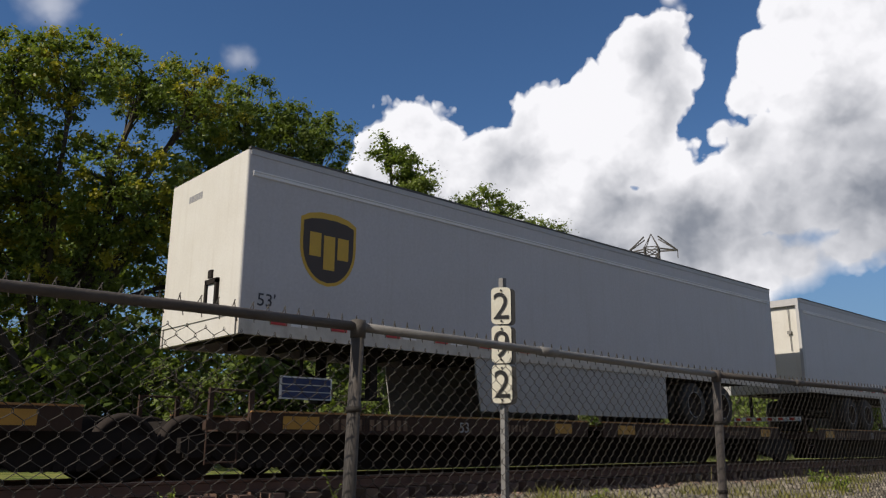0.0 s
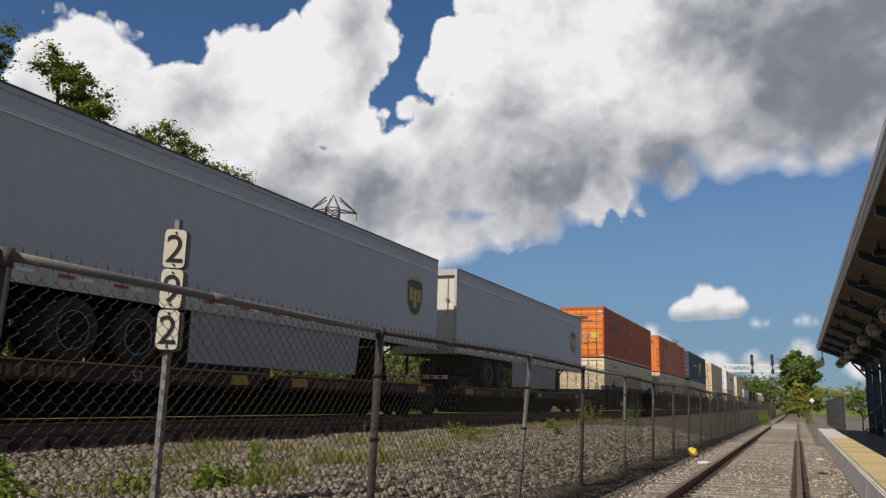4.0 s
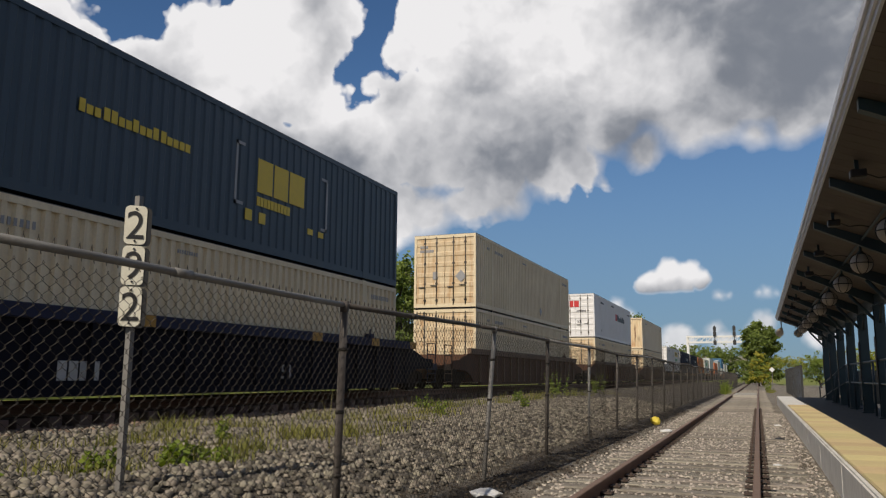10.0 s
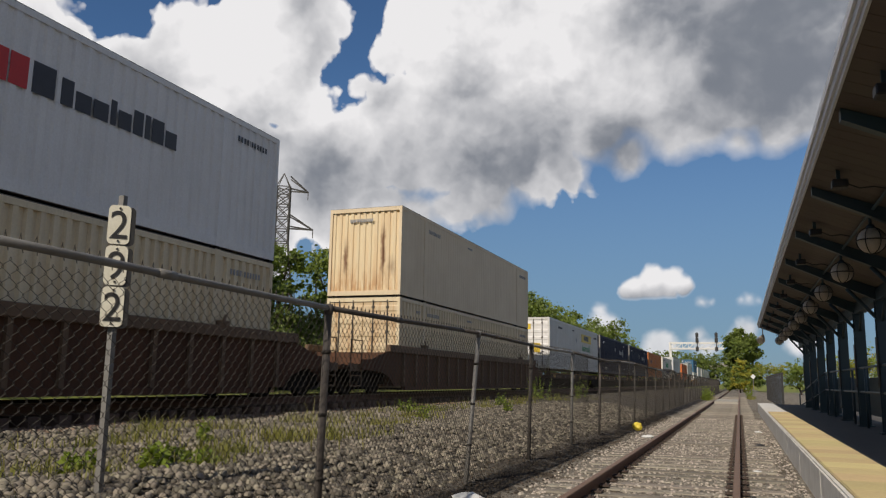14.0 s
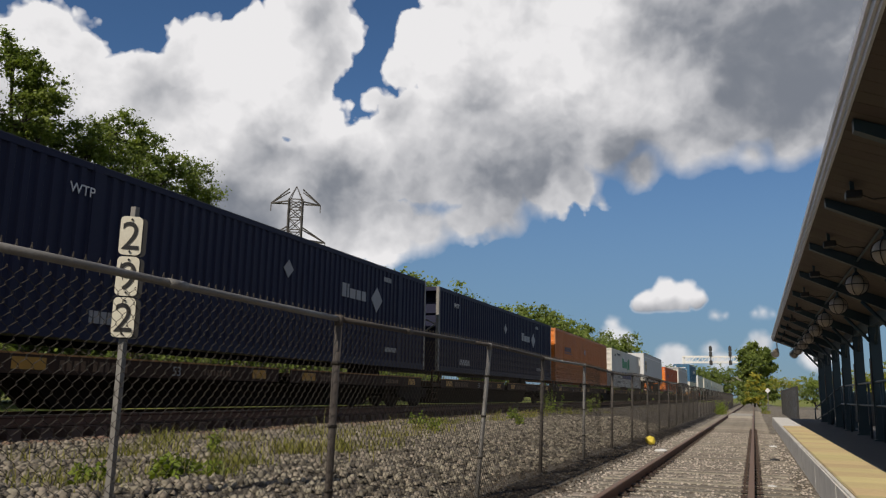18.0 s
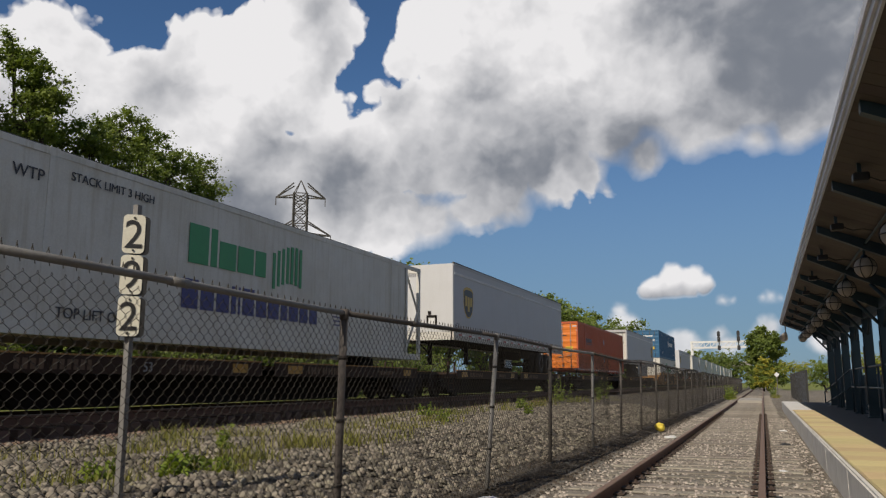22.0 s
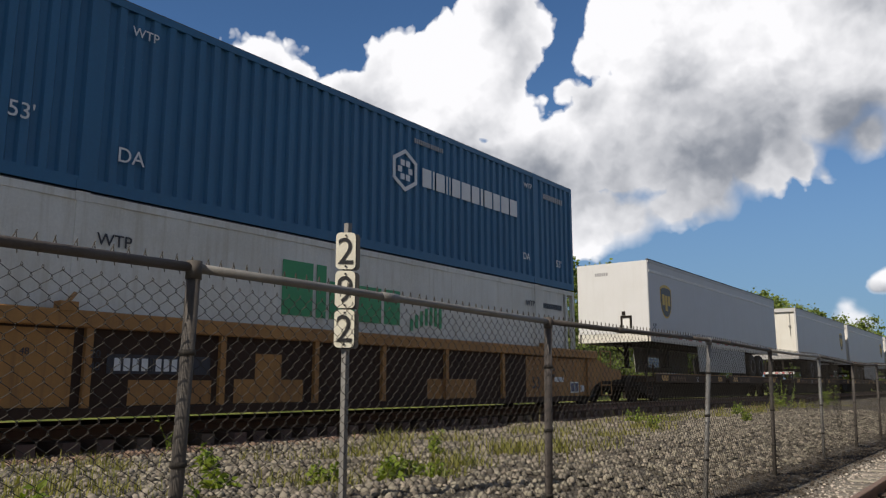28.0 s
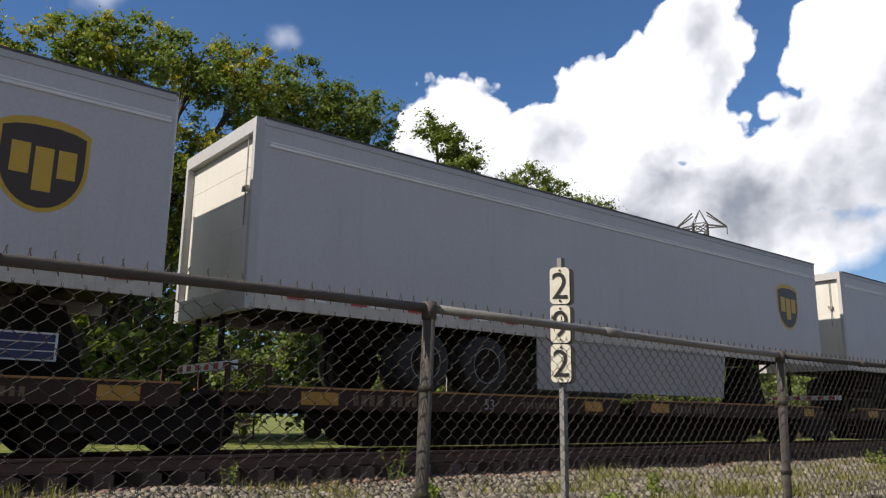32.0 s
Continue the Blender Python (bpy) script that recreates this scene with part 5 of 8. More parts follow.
# cream pairs
upper = container("tall ribbed cream container, rust-streaked doors", "cream", "cream_rust", pitch=0.25, depth=0.045)
small_marks(upper, "ink_grey")
DIAMONDS(upper, (9.8,), (0.55,))
words(upper, "WTP", 1.35, 2.4, 0.16, "ink_grey")
bm = bmesh.new()
prism(bm, [(0.45, 1.2), (0.68, 0.95), (0.9, 1.2), (0.68, 1.45)], "y", 0.004, 0.02)
bx(bm, -0.5, -0.3, 0.004, 0.02, 1.1, 1.4)
end_bars(bm, 0.018, -1.05, 2.35, 0.11, [0.6] * 4, 0.3)
end_bars(bm, 0.018, -1.05, 2.18, 0.11, [0.6] * 7, 0.3)
marks(upper, "placard", bm, "ink_grey")
place(upper, -51.37, HIGH)
lower2 = container("ribbed cream container with rust-streaked doors, below another", "cream", "cream_rust", pitch=0.25, depth=0.056, h=2.83)
small_marks(lower2, "ink_grey")
words(lower2, "WTP", 1.35, 2.4, 0.16, "ink_grey")
place(lower2, -51.37, LOW)
for y in (-27.53, -4.12):
    again(lower2, y, LOW)
xpo = container("white container with red and dark grey lettering bars", "white_cont", "white_cont", pitch=0.28, depth=0.032)
bm = bmesh.new()
bars(bm, X1, 8.45, 1.6, 0.5, [0.8, 0.65], 0.14)
marks(xpo, "brand_bars", bm, "ink_red", "red lettering bars")
bm = bmesh.new()
bars(bm, X1, 9.3, 1.6, 0.5, [0.85], 0.12)
bars(bm, X1, 9.85, 1.6, 0.44, [0.55, 0.75, 0.75, 0.3, 0.7, 0.55, 0.3, 0.7, 0.7], 0.22, low=(1, 2, 4, 8))
marks(xpo, "brand_bars", bm, "ink", "dark grey lettering bars")
bm = bmesh.new()
end_bars(bm, 0.018, -0.72, 1.98, 0.42, [0.72, 0.62, 0.78], 0.2)
marks(xpo, "brand_bars", bm, "ink_red", "red lettering bars on the doors")
small_marks(xpo, "ink")
words(xpo, "HIGH CUBE", 6.9, 2.5, 0.17, "ink")
words(xpo, "53", 2.45, 0.45, 0.2, "ink")
words_end(xpo, "53'", 0.12, 0.92, 0.26, "ink")
bm = bmesh.new()
end_bars(bm, 0.018, 0.1, 1.65, 0.12, [0.6] * 7, 0.3)
end_bars(bm, 0.018, -1.0, 1.6, 0.08, [0.6] * 9, 0.3)
bx(bm, -1.05, -0.85, 0.004, 0.02, 0.62, 0.86)
marks(xpo, "sticker", bm, "ink")
place(xpo, -27.53, HIGH)
rusty = container("cream container with a ribbed front wall, brown rust runs", "cream_smooth", "rust_front", pitch=0.25, depth=0.006, front="wall")
small_marks(rusty, "ink_grey")
bm = bmesh.new()
end_bars(bm, 0.0, -0.55, 2.4, 0.1, [0.6] * 11, 0.3)
marks(rusty, "numbers", bm, "ink_grey")
place(rusty, -4.12, HIGH)

# singles on the spine cars
pacer = container("deep blue container with red end frame and pale lettering bars", "royal", "royal", pitch=0.26, depth=0.03, frame="royal", front="frame")
bm = bmesh.new()
bars(bm, X1, 4.9, 1.25, 0.4, [0.8] * 5, 0.3, low=(1, 2, 3, 4))
marks(pacer, "brand_bars", bm, "ink_orange", "orange lettering bars")
bm = bmesh.new()
bars(bm, X1, 7.1, 1.25, 0.42, [0.85] + [0.68] * 9, 0.26, low=tuple(range(1, 10)))
for k in range(9):
    bx(bm, X1 - 0.004, X1 + 0.006, 2.75, 3.85 - 0.02 * k, 1.66 + 0.065 * k, 1.685 + 0.065 * k)
bx(bm, X1 - 0.004, X1 + 0.006, 7.5, 8.03, 2.25, 2.53)
marks(pacer, "brand_bars", bm, "ink_white", "white lettering bars and wavy lines")
words(pacer, "53", LONG - 1.5, 1.95, 0.34, "ink_white")
bm = bmesh.new()
for y in (0.0, LONG - 0.14):
    bx(bm, HALF - 0.1, HALF + 0.008, y - 0.004, y + 0.144, 0, 2.87)
marks(pacer, "end_post", bm, "ink_red", "red end posts")
place(pacer, -170.15, ON_SPINE)

hunt = container("white ribbed container with a yellow sign and green lettering", "white", "white_cont", pitch=0.26, depth=0.034)
bm = bmesh.new()
bx(bm, X1 - 0.004, X1 + 0.01, 9.7, 13.36, 1.93, 2.48)
marks(hunt, "sign", bm, "ink_yellow", "yellow sign panel")
bm = bmesh.new()
bars(bm, X1 + 0.012, 10.5, 2.08, 0.3, [0.5, 0.75, 0.85, 0.85, 0.85, 0.75], 0.4, depth=0.006)
marks(hunt, "brand_bars", bm, "ink", "black lettering bars")
words(hunt, "Intermodal", 9.9, 1.34, 0.64, "ink_green")
bm = bmesh.new()
bx(bm, -1.05, 0.2, 0.004, 0.02, 2.2, 2.5)
bx(bm, 0.35, 0.75, 0.004, 0.02, 0.9, 1.4)
marks(hunt, "sign", bm, "ink_yellow")
small_marks(hunt, "ink")
DIAMONDS(hunt, (7.86,), (1.95,))
place(hunt, 16.91, ON_SPINE)

lim = container("dark navy container with pale lettering bars and galvanised end frame", "navy", "navy", pitch=0.26, depth=0.036, front="frame")
bm = bmesh.new()
bars(bm, X1, 10.5, 1.72, 0.36, [0.6, 0.28, 0.85, 0.7, 0.7], 0.3, low=(2, 3, 4))
diamond(bm, X1, 12.55, 1.85, 0.36)
marks(lim, "brand_bars", bm, "ink_grey", "pale lettering bars and diamond")
bm = bmesh.new()
bars(bm, X1, 2.1, 0.28, 0.2, [0.6] * 8, 0.25)
bars(bm, X1, 13.2, 0.42, 0.13, [0.6] * 8, 0.3)
bars(bm, X1, 13.0, 2.45, 0.13, [0.6] * 5, 0.3)
marks(lim, "numbers", bm, "ink_grey")
bm = bmesh.new()
for y in (-0.004, LONG - 0.106):
    bx(bm, HALF - 0.1, HALF + 0.006, y, y + 0.11, 0, 2.87)
marks(lim, "end_post", bm, "galv", "bare galvanised end posts")
DIAMONDS(lim, (7.9,), (2.04,))
words(lim, "WTP", 1.5, 2.3, 0.24, "ink_white")
place(lim, 34.23, ON_SPINE)
again(lim, 51.56, ON_SPINE)

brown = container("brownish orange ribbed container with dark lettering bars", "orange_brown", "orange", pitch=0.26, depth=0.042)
bm = bmesh.new()
bars(bm, X1, 2.3, 1.72, 0.26, [0.64] * 9, 0.18)
bx(bm, X1 - 0.004, X1 + 0.006, 2.25, 4.15, 1.6, 1.66)
marks(brown, "brand_bars", bm, "ink_dark_red", "dark lettering bars over a stripe")
bm = bmesh.new()
end_bars(bm, 0.018, -0.9, 2.1, 0.2, [0.62] * 8, 0.22)
marks(brown, "brand_bars", bm, "ink")
DIAMONDS(brown, (8.1,), (0.76, 1.93))
place(brown, 68.77, ON_SPINE)

tig = container("white refrigerated container with green and navy lettering bars", "white_dirty", "trailer_end", pitch=1.22, depth=0.012, tail=1.05)
bm = bmesh.new()
bars(bm, X1, 5.23, 1.55, 0.76, [0.75, 0.25, 0.7, 0.7, 0.5], 0.18, low=(2, 3, 4))
for k in range(7):
    a = 0.4 * k
    bx(bm, X1 - 0.004, X1 + 0.006, 8.0 + 0.18 * k, 8.1 + 0.18 * k, 1.35 + 0.18 * math.sin(a), 2.15 + 0.25 * math.sin(a * 0.8))
marks(tig, "brand_bars", bm, "ink_green", "green lettering bars and stripes")
bm = bmesh.new()
bars(bm, X1, 5.1, 0.68, 0.56, [0.8, 0.7, 0.7, 0.25, 0.1, 0.7, 0.65, 0.7, 0.45, 0.65, 0.6, 0.6], 0.28, low=(1, 2, 6, 7, 8, 9, 10, 11))
for k in range(4):
    bx(bm, X1 - 0.004, X1 + 0.006, 10.7, 11.3, 0.72 + 0.1 * k, 0.75 + 0.1 * k)
marks(tig, "brand_bars", bm, "ink_navy", "navy lettering bars")
words(tig, "WTP", 1.35, 2.3, 0.26, "ink")
words(tig, "TOP LIFT ONLY", 2.3, 0.28, 0.24, "ink")
words(tig, "STACK LIMIT 3 HIGH", 2.4, 2.45, 0.2, "ink")
place(tig, 87.19, ON_SPINE)

tig2 = container("white refrigerated container with green lettering bars, below a blue one", "white_dirty", "trailer_end", pitch=1.22, depth=0.012, tail=0.5)
bm = bmesh.new()
bars(bm, X1, 5.6, 1.5, 0.93, [0.75, 0.25, 0.7, 0.7, 0.5], 0.18, low=(2, 3, 4))
for k in range(7):
    a = 0.4 * k
    bx(bm, X1 - 0.004, X1 + 0.006, 9.0 + 0.16 * k, 9.09 + 0.16 * k, 1.42 + 0.14 * math.sin(a), 1.65 + 0.3 * math.sin(a * 0.8))
marks(tig2, "brand_bars", bm, "ink_green", "green lettering bars and stripes")
words(tig2, "WTP", 13.55, 2.3, 0.2, "ink")
words(tig2, "WTP", 2.3, 2.2, 0.24, "ink")
bm = bmesh.new()
bars(bm, X1, LONG - 1.7, 2.3, 0.13, [0.6] * 10, 0.3)
end_bars(bm, 0.018, 0.0, 2.3, 0.12, [0.6] * 9, 0.3)
marks(tig2, "numbers", bm, "ink")
place(tig2, 166.16, LOW)

chr_ = container("bright blue ribbed container with white lettering bars and hexagon", "blue", "blue", pitch=0.27, depth=0.052)
bm = bmesh.new()
cy, cz = 8.8, 1.78
for k in range(6):
    a0, a1 = radians(60 * k + 30), radians(60 * k + 90)
    vs = []
    for r in (0.36, 0.45):
        for a in (a0, a1):
            vs.append((cy + r * math.cos(a), cz + r * math.sin(a)))
    prism(bm, [vs[0], vs[1], vs[3], vs[2]], "x", X1 - 0.004, X1 + 0.008)
    a = radians(60 * k)
    bx(bm, X1 - 0.004, X1 + 0.008, cy + 0.17 * math.cos(a) - 0.06, cy + 0.17 * math.cos(a) + 0.06, cz + 0.17 * math.sin(a) - 0.06, cz + 0.17 * math.sin(a) + 0.06)
bars(bm, X1, 9.38, 1.56, 0.4, [0.75, 0.12, 0.75, 0.12, 0.1, 0.75, 0.85, 0.75, 0.22, 0.8, 0.7, 0.85, 0.8], 0.3)
marks(chr_, "brand_bars", bm, "ink_white", "white lettering bars and hexagon")
bm = bmesh.new()
bars(bm, X1, 9.1, 2.45, 0.1, [0.5] * 8 + [0.0] + [0.5] * 7, 0.3)
bars(bm, X1, LONG - 1.6, 2.3, 0.14, [0.6] * 10, 0.3)
marks(chr_, "numbers", bm, "ink_grey")
words(chr_, "WTP", 2.6, 2.4, 0.2, "ink_white")
words(chr_, "DA", 2.5, 0.5, 0.3, "ink_white")
words(chr_, "DA", 13.45, 0.55, 0.24, "ink_white")
words(chr_, "WTP", 13.55, 2.42, 0.18, "ink_white")
words(chr_, "53'", 1.0, 0.75, 0.3, "ink_white")
words(chr_, "53'", LONG - 1.0, 0.55, 0.26, "ink_white")
words_end(chr_, "53'", -0.4, 0.85, 0.22, "ink_white")
bm = bmesh.new()
end_bars(bm, 0.018, -0.45, 2.2, 0.14, [0.62] * 11, 0.2)
end_bars(bm, 0.018, -0.6, 1.75, 0.13, [0.62] * 4, 0.2)
end_bars(bm, 0.018, 0.2, 1.75, 0.16, [0.62] * 6, 0.2)
bx(bm, 0.1, 0.5, 0.004, 0.02, 1.25, 1.55)
bx(bm, -1.1, -0.9, 0.0, 0.02, 2.35, 2.6)
marks(chr_, "brand_bars", bm, "ink_white")
bm = bmesh.new()
bx(bm, 0.15, 0.8, 0.002, 0.022, 0.85, 1.15)
marks(chr_, "sticker", bm, "ink_yellow")
place(chr_, 166.16, HIGH)


# ---- trailers ----
T_LOW, T_H = 2.70, 2.72


def shield_points(w, h, n=8):
    """The outline of a shield, from the lower tip round."""
    right = [(0.0, -0.5)]
    for k in range(1, n + 1):
        a = k / n
        right.append((0.5 * math.sin(a * math.pi / 2) ** 0.75, -0.5 + 0.55 * a ** 1.5))
    right.append((0.5, 0.38))
    top = [(0.36, 0.45), (0.15, 0.49), (-0.15, 0.49), (-0.36, 0.45)]
    left = [(-u, v) for u, v in right[:0:-1]]
    return [(u * w, v * h) for u, v in right + top + left]


def shield(c, y, z, w=1.02, h=1.16):
    bm = bmesh.new()
    prism(bm, [(y + u, z + v) for u, v in shield_points(w, h)], "x", HALF - 0.004, HALF + 0.005)
    s = marks(c, "emblem", bm, "shield_gold", "gold and brown shield emblem")
    bm = bmesh.new()
    inner = [(y + u, z - 0.005 + v) for u, v in shield_points(w * 0.9, h * 0.9)]
    prism(bm, [(u, min(v, z + 0.31 * h + 0.1 * h * math.cos((u - y) * 2.4))) for u, v in inner], "x", HALF + 0.001, HALF + 0.009)
    marks(s, "field", bm, "shield_brown")
    bm = bmesh.new()
    for dy, z0, z1, ww in ((-0.24, -0.12, 0.2, 0.2), (0.01, -0.28, 0.18, 0.2), (0.26, -0.12, 0.18, 0.2)):
        bx(bm, HALF + 0.006, HALF + 0.013, y + dy * w - ww * w / 2, y + dy * w + ww * w / 2, z + z0 * h, z + z1 * h)
    marks(s, "emblem_bar", bm, "shield_gold")


def tyre_mesh():
    bm = bmesh.new()
    prof = [(0.0, 0.28), (0.0, 0.46), (0.04, 0.5), (0.2, 0.5), (0.24, 0.46), (0.24, 0.28)]
    n = 28
    rings = [[bm.verts.new((x, r * math.cos(2 * math.pi * k / n), r * math.sin(2 * math.pi * k / n))) for k in range(n)] for x, r in prof]
    for a, b in zip(rings, rings[1:]):
        for k in range(n):
            bm.faces.new((a[k], a[(k + 1) % n], b[(k + 1) % n], b[k])).smooth = True
    return mesh_of(bm, "tyre", M["rubber"])


def rim_mesh():
    bm = bmesh.new()
    n = 28
    prof = [(0.235, 0.30), (0.245, 0.285), (0.16, 0.25), (0.12, 0.14), (0.2, 0.11), (0.2, 0.0)]
    rings = [[bm.verts.new((x, r * math.cos(2 * math.pi * k / n), r * math.sin(2 * math.pi * k / n))) for k in range(n)] for x, r in prof[:-1]]
    c = bm.verts.new((0.2, 0, 0))
    for a, b in zip(rings, rings[1:]):
        for k in range(n):
            bm.faces.new((a[k], a[(k + 1) % n], b[(k + 1) % n], b[k])).smooth = True
    for k in range(n):
        bm.faces.new((rings[-1][k], rings[-1][(k + 1) % n], c))
    for k in range(n):
        p = [(0.247, 0.29 * math.cos(2 * math.pi * j / n), 0.29 * math.sin(2 * math.pi * j / n)) for j in (k, k + 1)]
        rod(bm, p[0], p[1], 0.008, 4, caps=False)
    bmesh.ops.recalc_face_normals(bm, faces=list(bm.faces))
    for f in bm.faces:
        f.material_index = 1 if f.calc_center_median().x > 0.238 else 0
    return mesh_of(bm, "rim", [M["wheel"], M["alloy"]])


TYRE, RIM = tyre_mesh(), rim_mesh()
REFL_RED = mesh_of(bx(bmesh.new(), 0, 0.012, 0, 0.28, 0, 0.05), "reflector", M["red"])


def trailer(label, lead, emblem=None, top_line=True, skirt=True, panel=False, side="trailer", LONG=LONG, end="trailer_end", panel_y=None):
    """lead: which end comes first, the nose or the rear doors. Its base is the underside of its floor rail."""
    c = thing("semi_trailer", label, "trailer", "trailers on the train")
    h = T_H
    bm = bmesh.new()
    r = 0.05 if lead == "nose" else 0.015
    k = 5
    outline = [(HALF - r + r * math.sin(radians(90 * j / k)), 0.0 + r - r * math.cos(radians(90 * j / k))) for j in range(k + 1)]
    far = 0.06 if lead != "nose" else 0.015
    outline += [(HALF - far + far * math.cos(radians(90 * j / k)), LONG - far + far * math.sin(radians(90 * j / k))) for j in range(k + 1)]
    outline += [(-u, v) for u, v in outline[::-1]]
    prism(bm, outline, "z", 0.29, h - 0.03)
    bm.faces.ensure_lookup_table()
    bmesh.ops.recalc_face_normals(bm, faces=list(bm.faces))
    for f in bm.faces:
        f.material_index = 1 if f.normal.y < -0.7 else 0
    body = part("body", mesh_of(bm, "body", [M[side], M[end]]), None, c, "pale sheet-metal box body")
    # roof edge rail, floor rail
    for s in (1, -1):
        bm = bmesh.new()
        x = s * HALF
        bx(bm, min(x, x + s * 0.012), max(x, x + s * 0.012), r, LONG - far, h - 0.10, h)
        part("roof_rail", bm, M["aluminium"], c)
        bm = bmesh.new()
        bx(bm, min(x - s * 0.06, x + s * 0.018), max(x - s * 0.06, x + s * 0.018), r * 0.6, LONG - far * 0.6, h - 0.012, h + 0.022)
        part("roof_edge", bm, M["grime"], c, "grimy roof edge trim")
        bm = bmesh.new()
        bx(bm, min(x - s * 0.05, x + s * 0.014), max(x - s * 0.05, x + s * 0.014), 0.02, LONG - 0.02, 0.0, 0.29)
        part("floor_rail", bm, M["floor_rail"], c, "riveted pale floor rail")
    if top_line:
        bm = bmesh.new()
        prism(bm, [(HALF - 0.004, h - 0.42), (HALF + 0.022, h - 0.41), (HALF + 0.022, h - 0.375), (HALF + 0.008, h - 0.365), (HALF + 0.022, h - 0.355), (HALF + 0.022, h - 0.335), (HALF - 0.004, h - 0.325)], "y", 0.1, LONG - 0.1)
        bmesh.ops.recalc_face_normals(bm, faces=list(bm.faces))
        part("moulding", bm, M["trailer_line"], c)
    for j in range(int(LONG / 1.05)):
        piece("reflector", REFL_RED, c, HALF + 0.016, 0.5 + 1.05 * j, 0.17)
    bm = bmesh.new()
    for j in range(int(LONG / 1.05) - 1):
        bx(bm, HALF + 0.013, HALF + 0.020, 0.85 + 1.05 * j, 1.13 + 1.05 * j, 0.17, 0.22)
    marks(c, "reflective_tape", bm, "reflect")
    bm = bmesh.new()
    for s in range(int((LONG - 0.4) / 0.77)):
        y = 0.4 + 0.77 * s
        bx(bm, -HALF + 0.06, HALF - 0.06, y, y + 0.06, 0.04, 0.18)
    bx(bm, -HALF + 0.03, HALF - 0.03, 0.03, LONG - 0.03, 0.18, 0.288)
    part("floor_frame", bm, M["underside"], c)

    def flip(y):
        return y if lead == "rear" else LONG - y
    # wheels under the rear
    for y in (3.0, 4.3):
        for s in (1, -1):
            for off in (0.0, 0.3):
                t = piece("tyre", TYRE, c, s * (HALF - 0.27 - off), flip(y), -0.57, 0, 0, 0 if s > 0 else 180)
                if not off:
                    piece("rim", RIM, t, 0, 0, 0)
        bm = bmesh.new()
        rod(bm, (-0.9, flip(y), -0.57), (0.9, flip(y), -0.57), 0.07, 8)
        part("axle", bm, M["underside"], c)
    bm = bmesh.new()
    y0, y1 = sorted((flip(2.2), flip(5.2)))
    for s in (1, -1):
        bx(bm, s * 0.5 - 0.08, s * 0.5 + 0.08, y0, y1, -0.35, 0.02)
    part("slider_frame", bm, M["underside"], c)
    for s in (1, -1):
        bm = bmesh.new()
        y = flip(LONG - 2.75)
        bx(bm, s * 0.75 - 0.07, s * 0.75 + 0.07, y - 0.07, y + 0.07, -0.75, 0.02)
        bx(bm, s * 0.75 - 0.14, s * 0.75 + 0.14, y - 0.13, y + 0.13, -0.8, -0.75)
        rod(bm, (s * 0.75, y, -0.4), (s * 0.75, y + (1.1 if lead == "rear" else -1.1), 0.02), 0.03, 6)
        part("landing_leg", bm, M["underside"], c)
    if skirt:
        for s in (1, -1):
            bm = bmesh.new()
            a, b = sorted((flip(5.5), flip(LONG - 4.6)))
            slant = 0.16
            x = s * (HALF - 0.03)
            prism(bm, [(a + (0 if lead == "rear" else slant), -0.92), (b - (slant if lead == "rear" else 0), -0.92), (b, 0.0), (a, 0.0)], "x", x - 0.012, x + 0.012)
            part("side_skirt", bm, M["skirt"], c, "grey side skirt panel")
    if lead == "rear":
        bm = bmesh.new()
        bx(bm, -HALF, -HALF + 0.09, -0.12, 0.02, -0.02, h)
        bx(bm, HALF - 0.09, HALF, -0.12, 0.02, -0.02, h)
        bx(bm, -HALF + 0.09, HALF - 0.09, -0.12, 0.02, h - 0.2, h)
        bx(bm, -HALF + 0.09, HALF - 0.09, -0.12, 0.02, -0.02, 0.3)
        part("door_frame", bm, M["aluminium"], c, "aluminium rear door frame")
        for j in range(5):
            bm = bmesh.new()
            z0 = 0.3 + j * (h - 0.5) / 5
            bx(bm, -HALF + 0.09, HALF - 0.09, -0.004, 0.02, z0 + 0.004, z0 + (h - 0.5) / 5 - 0.004)
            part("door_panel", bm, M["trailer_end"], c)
        bm = bmesh.new()
        bx(bm, -1.0, 1.0, -0.1, -0.02, -0.82, -0.70)
        g = part("rear_guard", bm, M["reflect"], c, "white bumper bar with red stripes")
        for s in (1, -1):
            bm = bmesh.new()
            bx(bm, s * 0.45 - 0.04, s * 0.45 + 0.04, -0.08, -0.02, -0.698, 0.02)
            part("guard_bracket", bm, M["underside"], c)
        bm = bmesh.new()
        for j in range(6):
            bx(bm, -0.95 + 0.33 * j, -0.8 + 0.33 * j, -0.106, -0.095, -0.80, -0.72)
        marks(g, "stripe", bm, "red")
        bm = bmesh.new()
        rod(bm, (0.95, -0.06, 1.2), (0.95, -0.06, 2.5), 0.012, 6)
        bx(bm, 0.88, 1.0, -0.09, -0.03, 1.7, 1.78)
        part("door_bar", bm, M["galv"], c)
    else:
        bm = bmesh.new()
        for x in (0.30, 0.62):
            bx(bm, x, x + 0.06, -0.05, 0.01, 0.45, 0.85)
        bx(bm, 0.30, 0.68, -0.05, 0.01, 0.80, 0.87)
        bx(bm, 0.34, 0.46, -0.03, 0.01, 0.9, 1.02)
        part("air_couplings", bm, M["underside"], c, "dark coupling box on the nose")
        bm = bmesh.new()
        bx(bm, 0.36, 0.62, -0.02, 0.01, 0.47, 0.8)
        part("connector_plate", bm, M["reflect"], c)
        bm = bmesh.new()
        end_bars(bm, 0.002, -0.6, h - 0.45, 0.11, [0.6] * 6, 0.25)
        part("numbers", bm, M["ink_grey"], c)
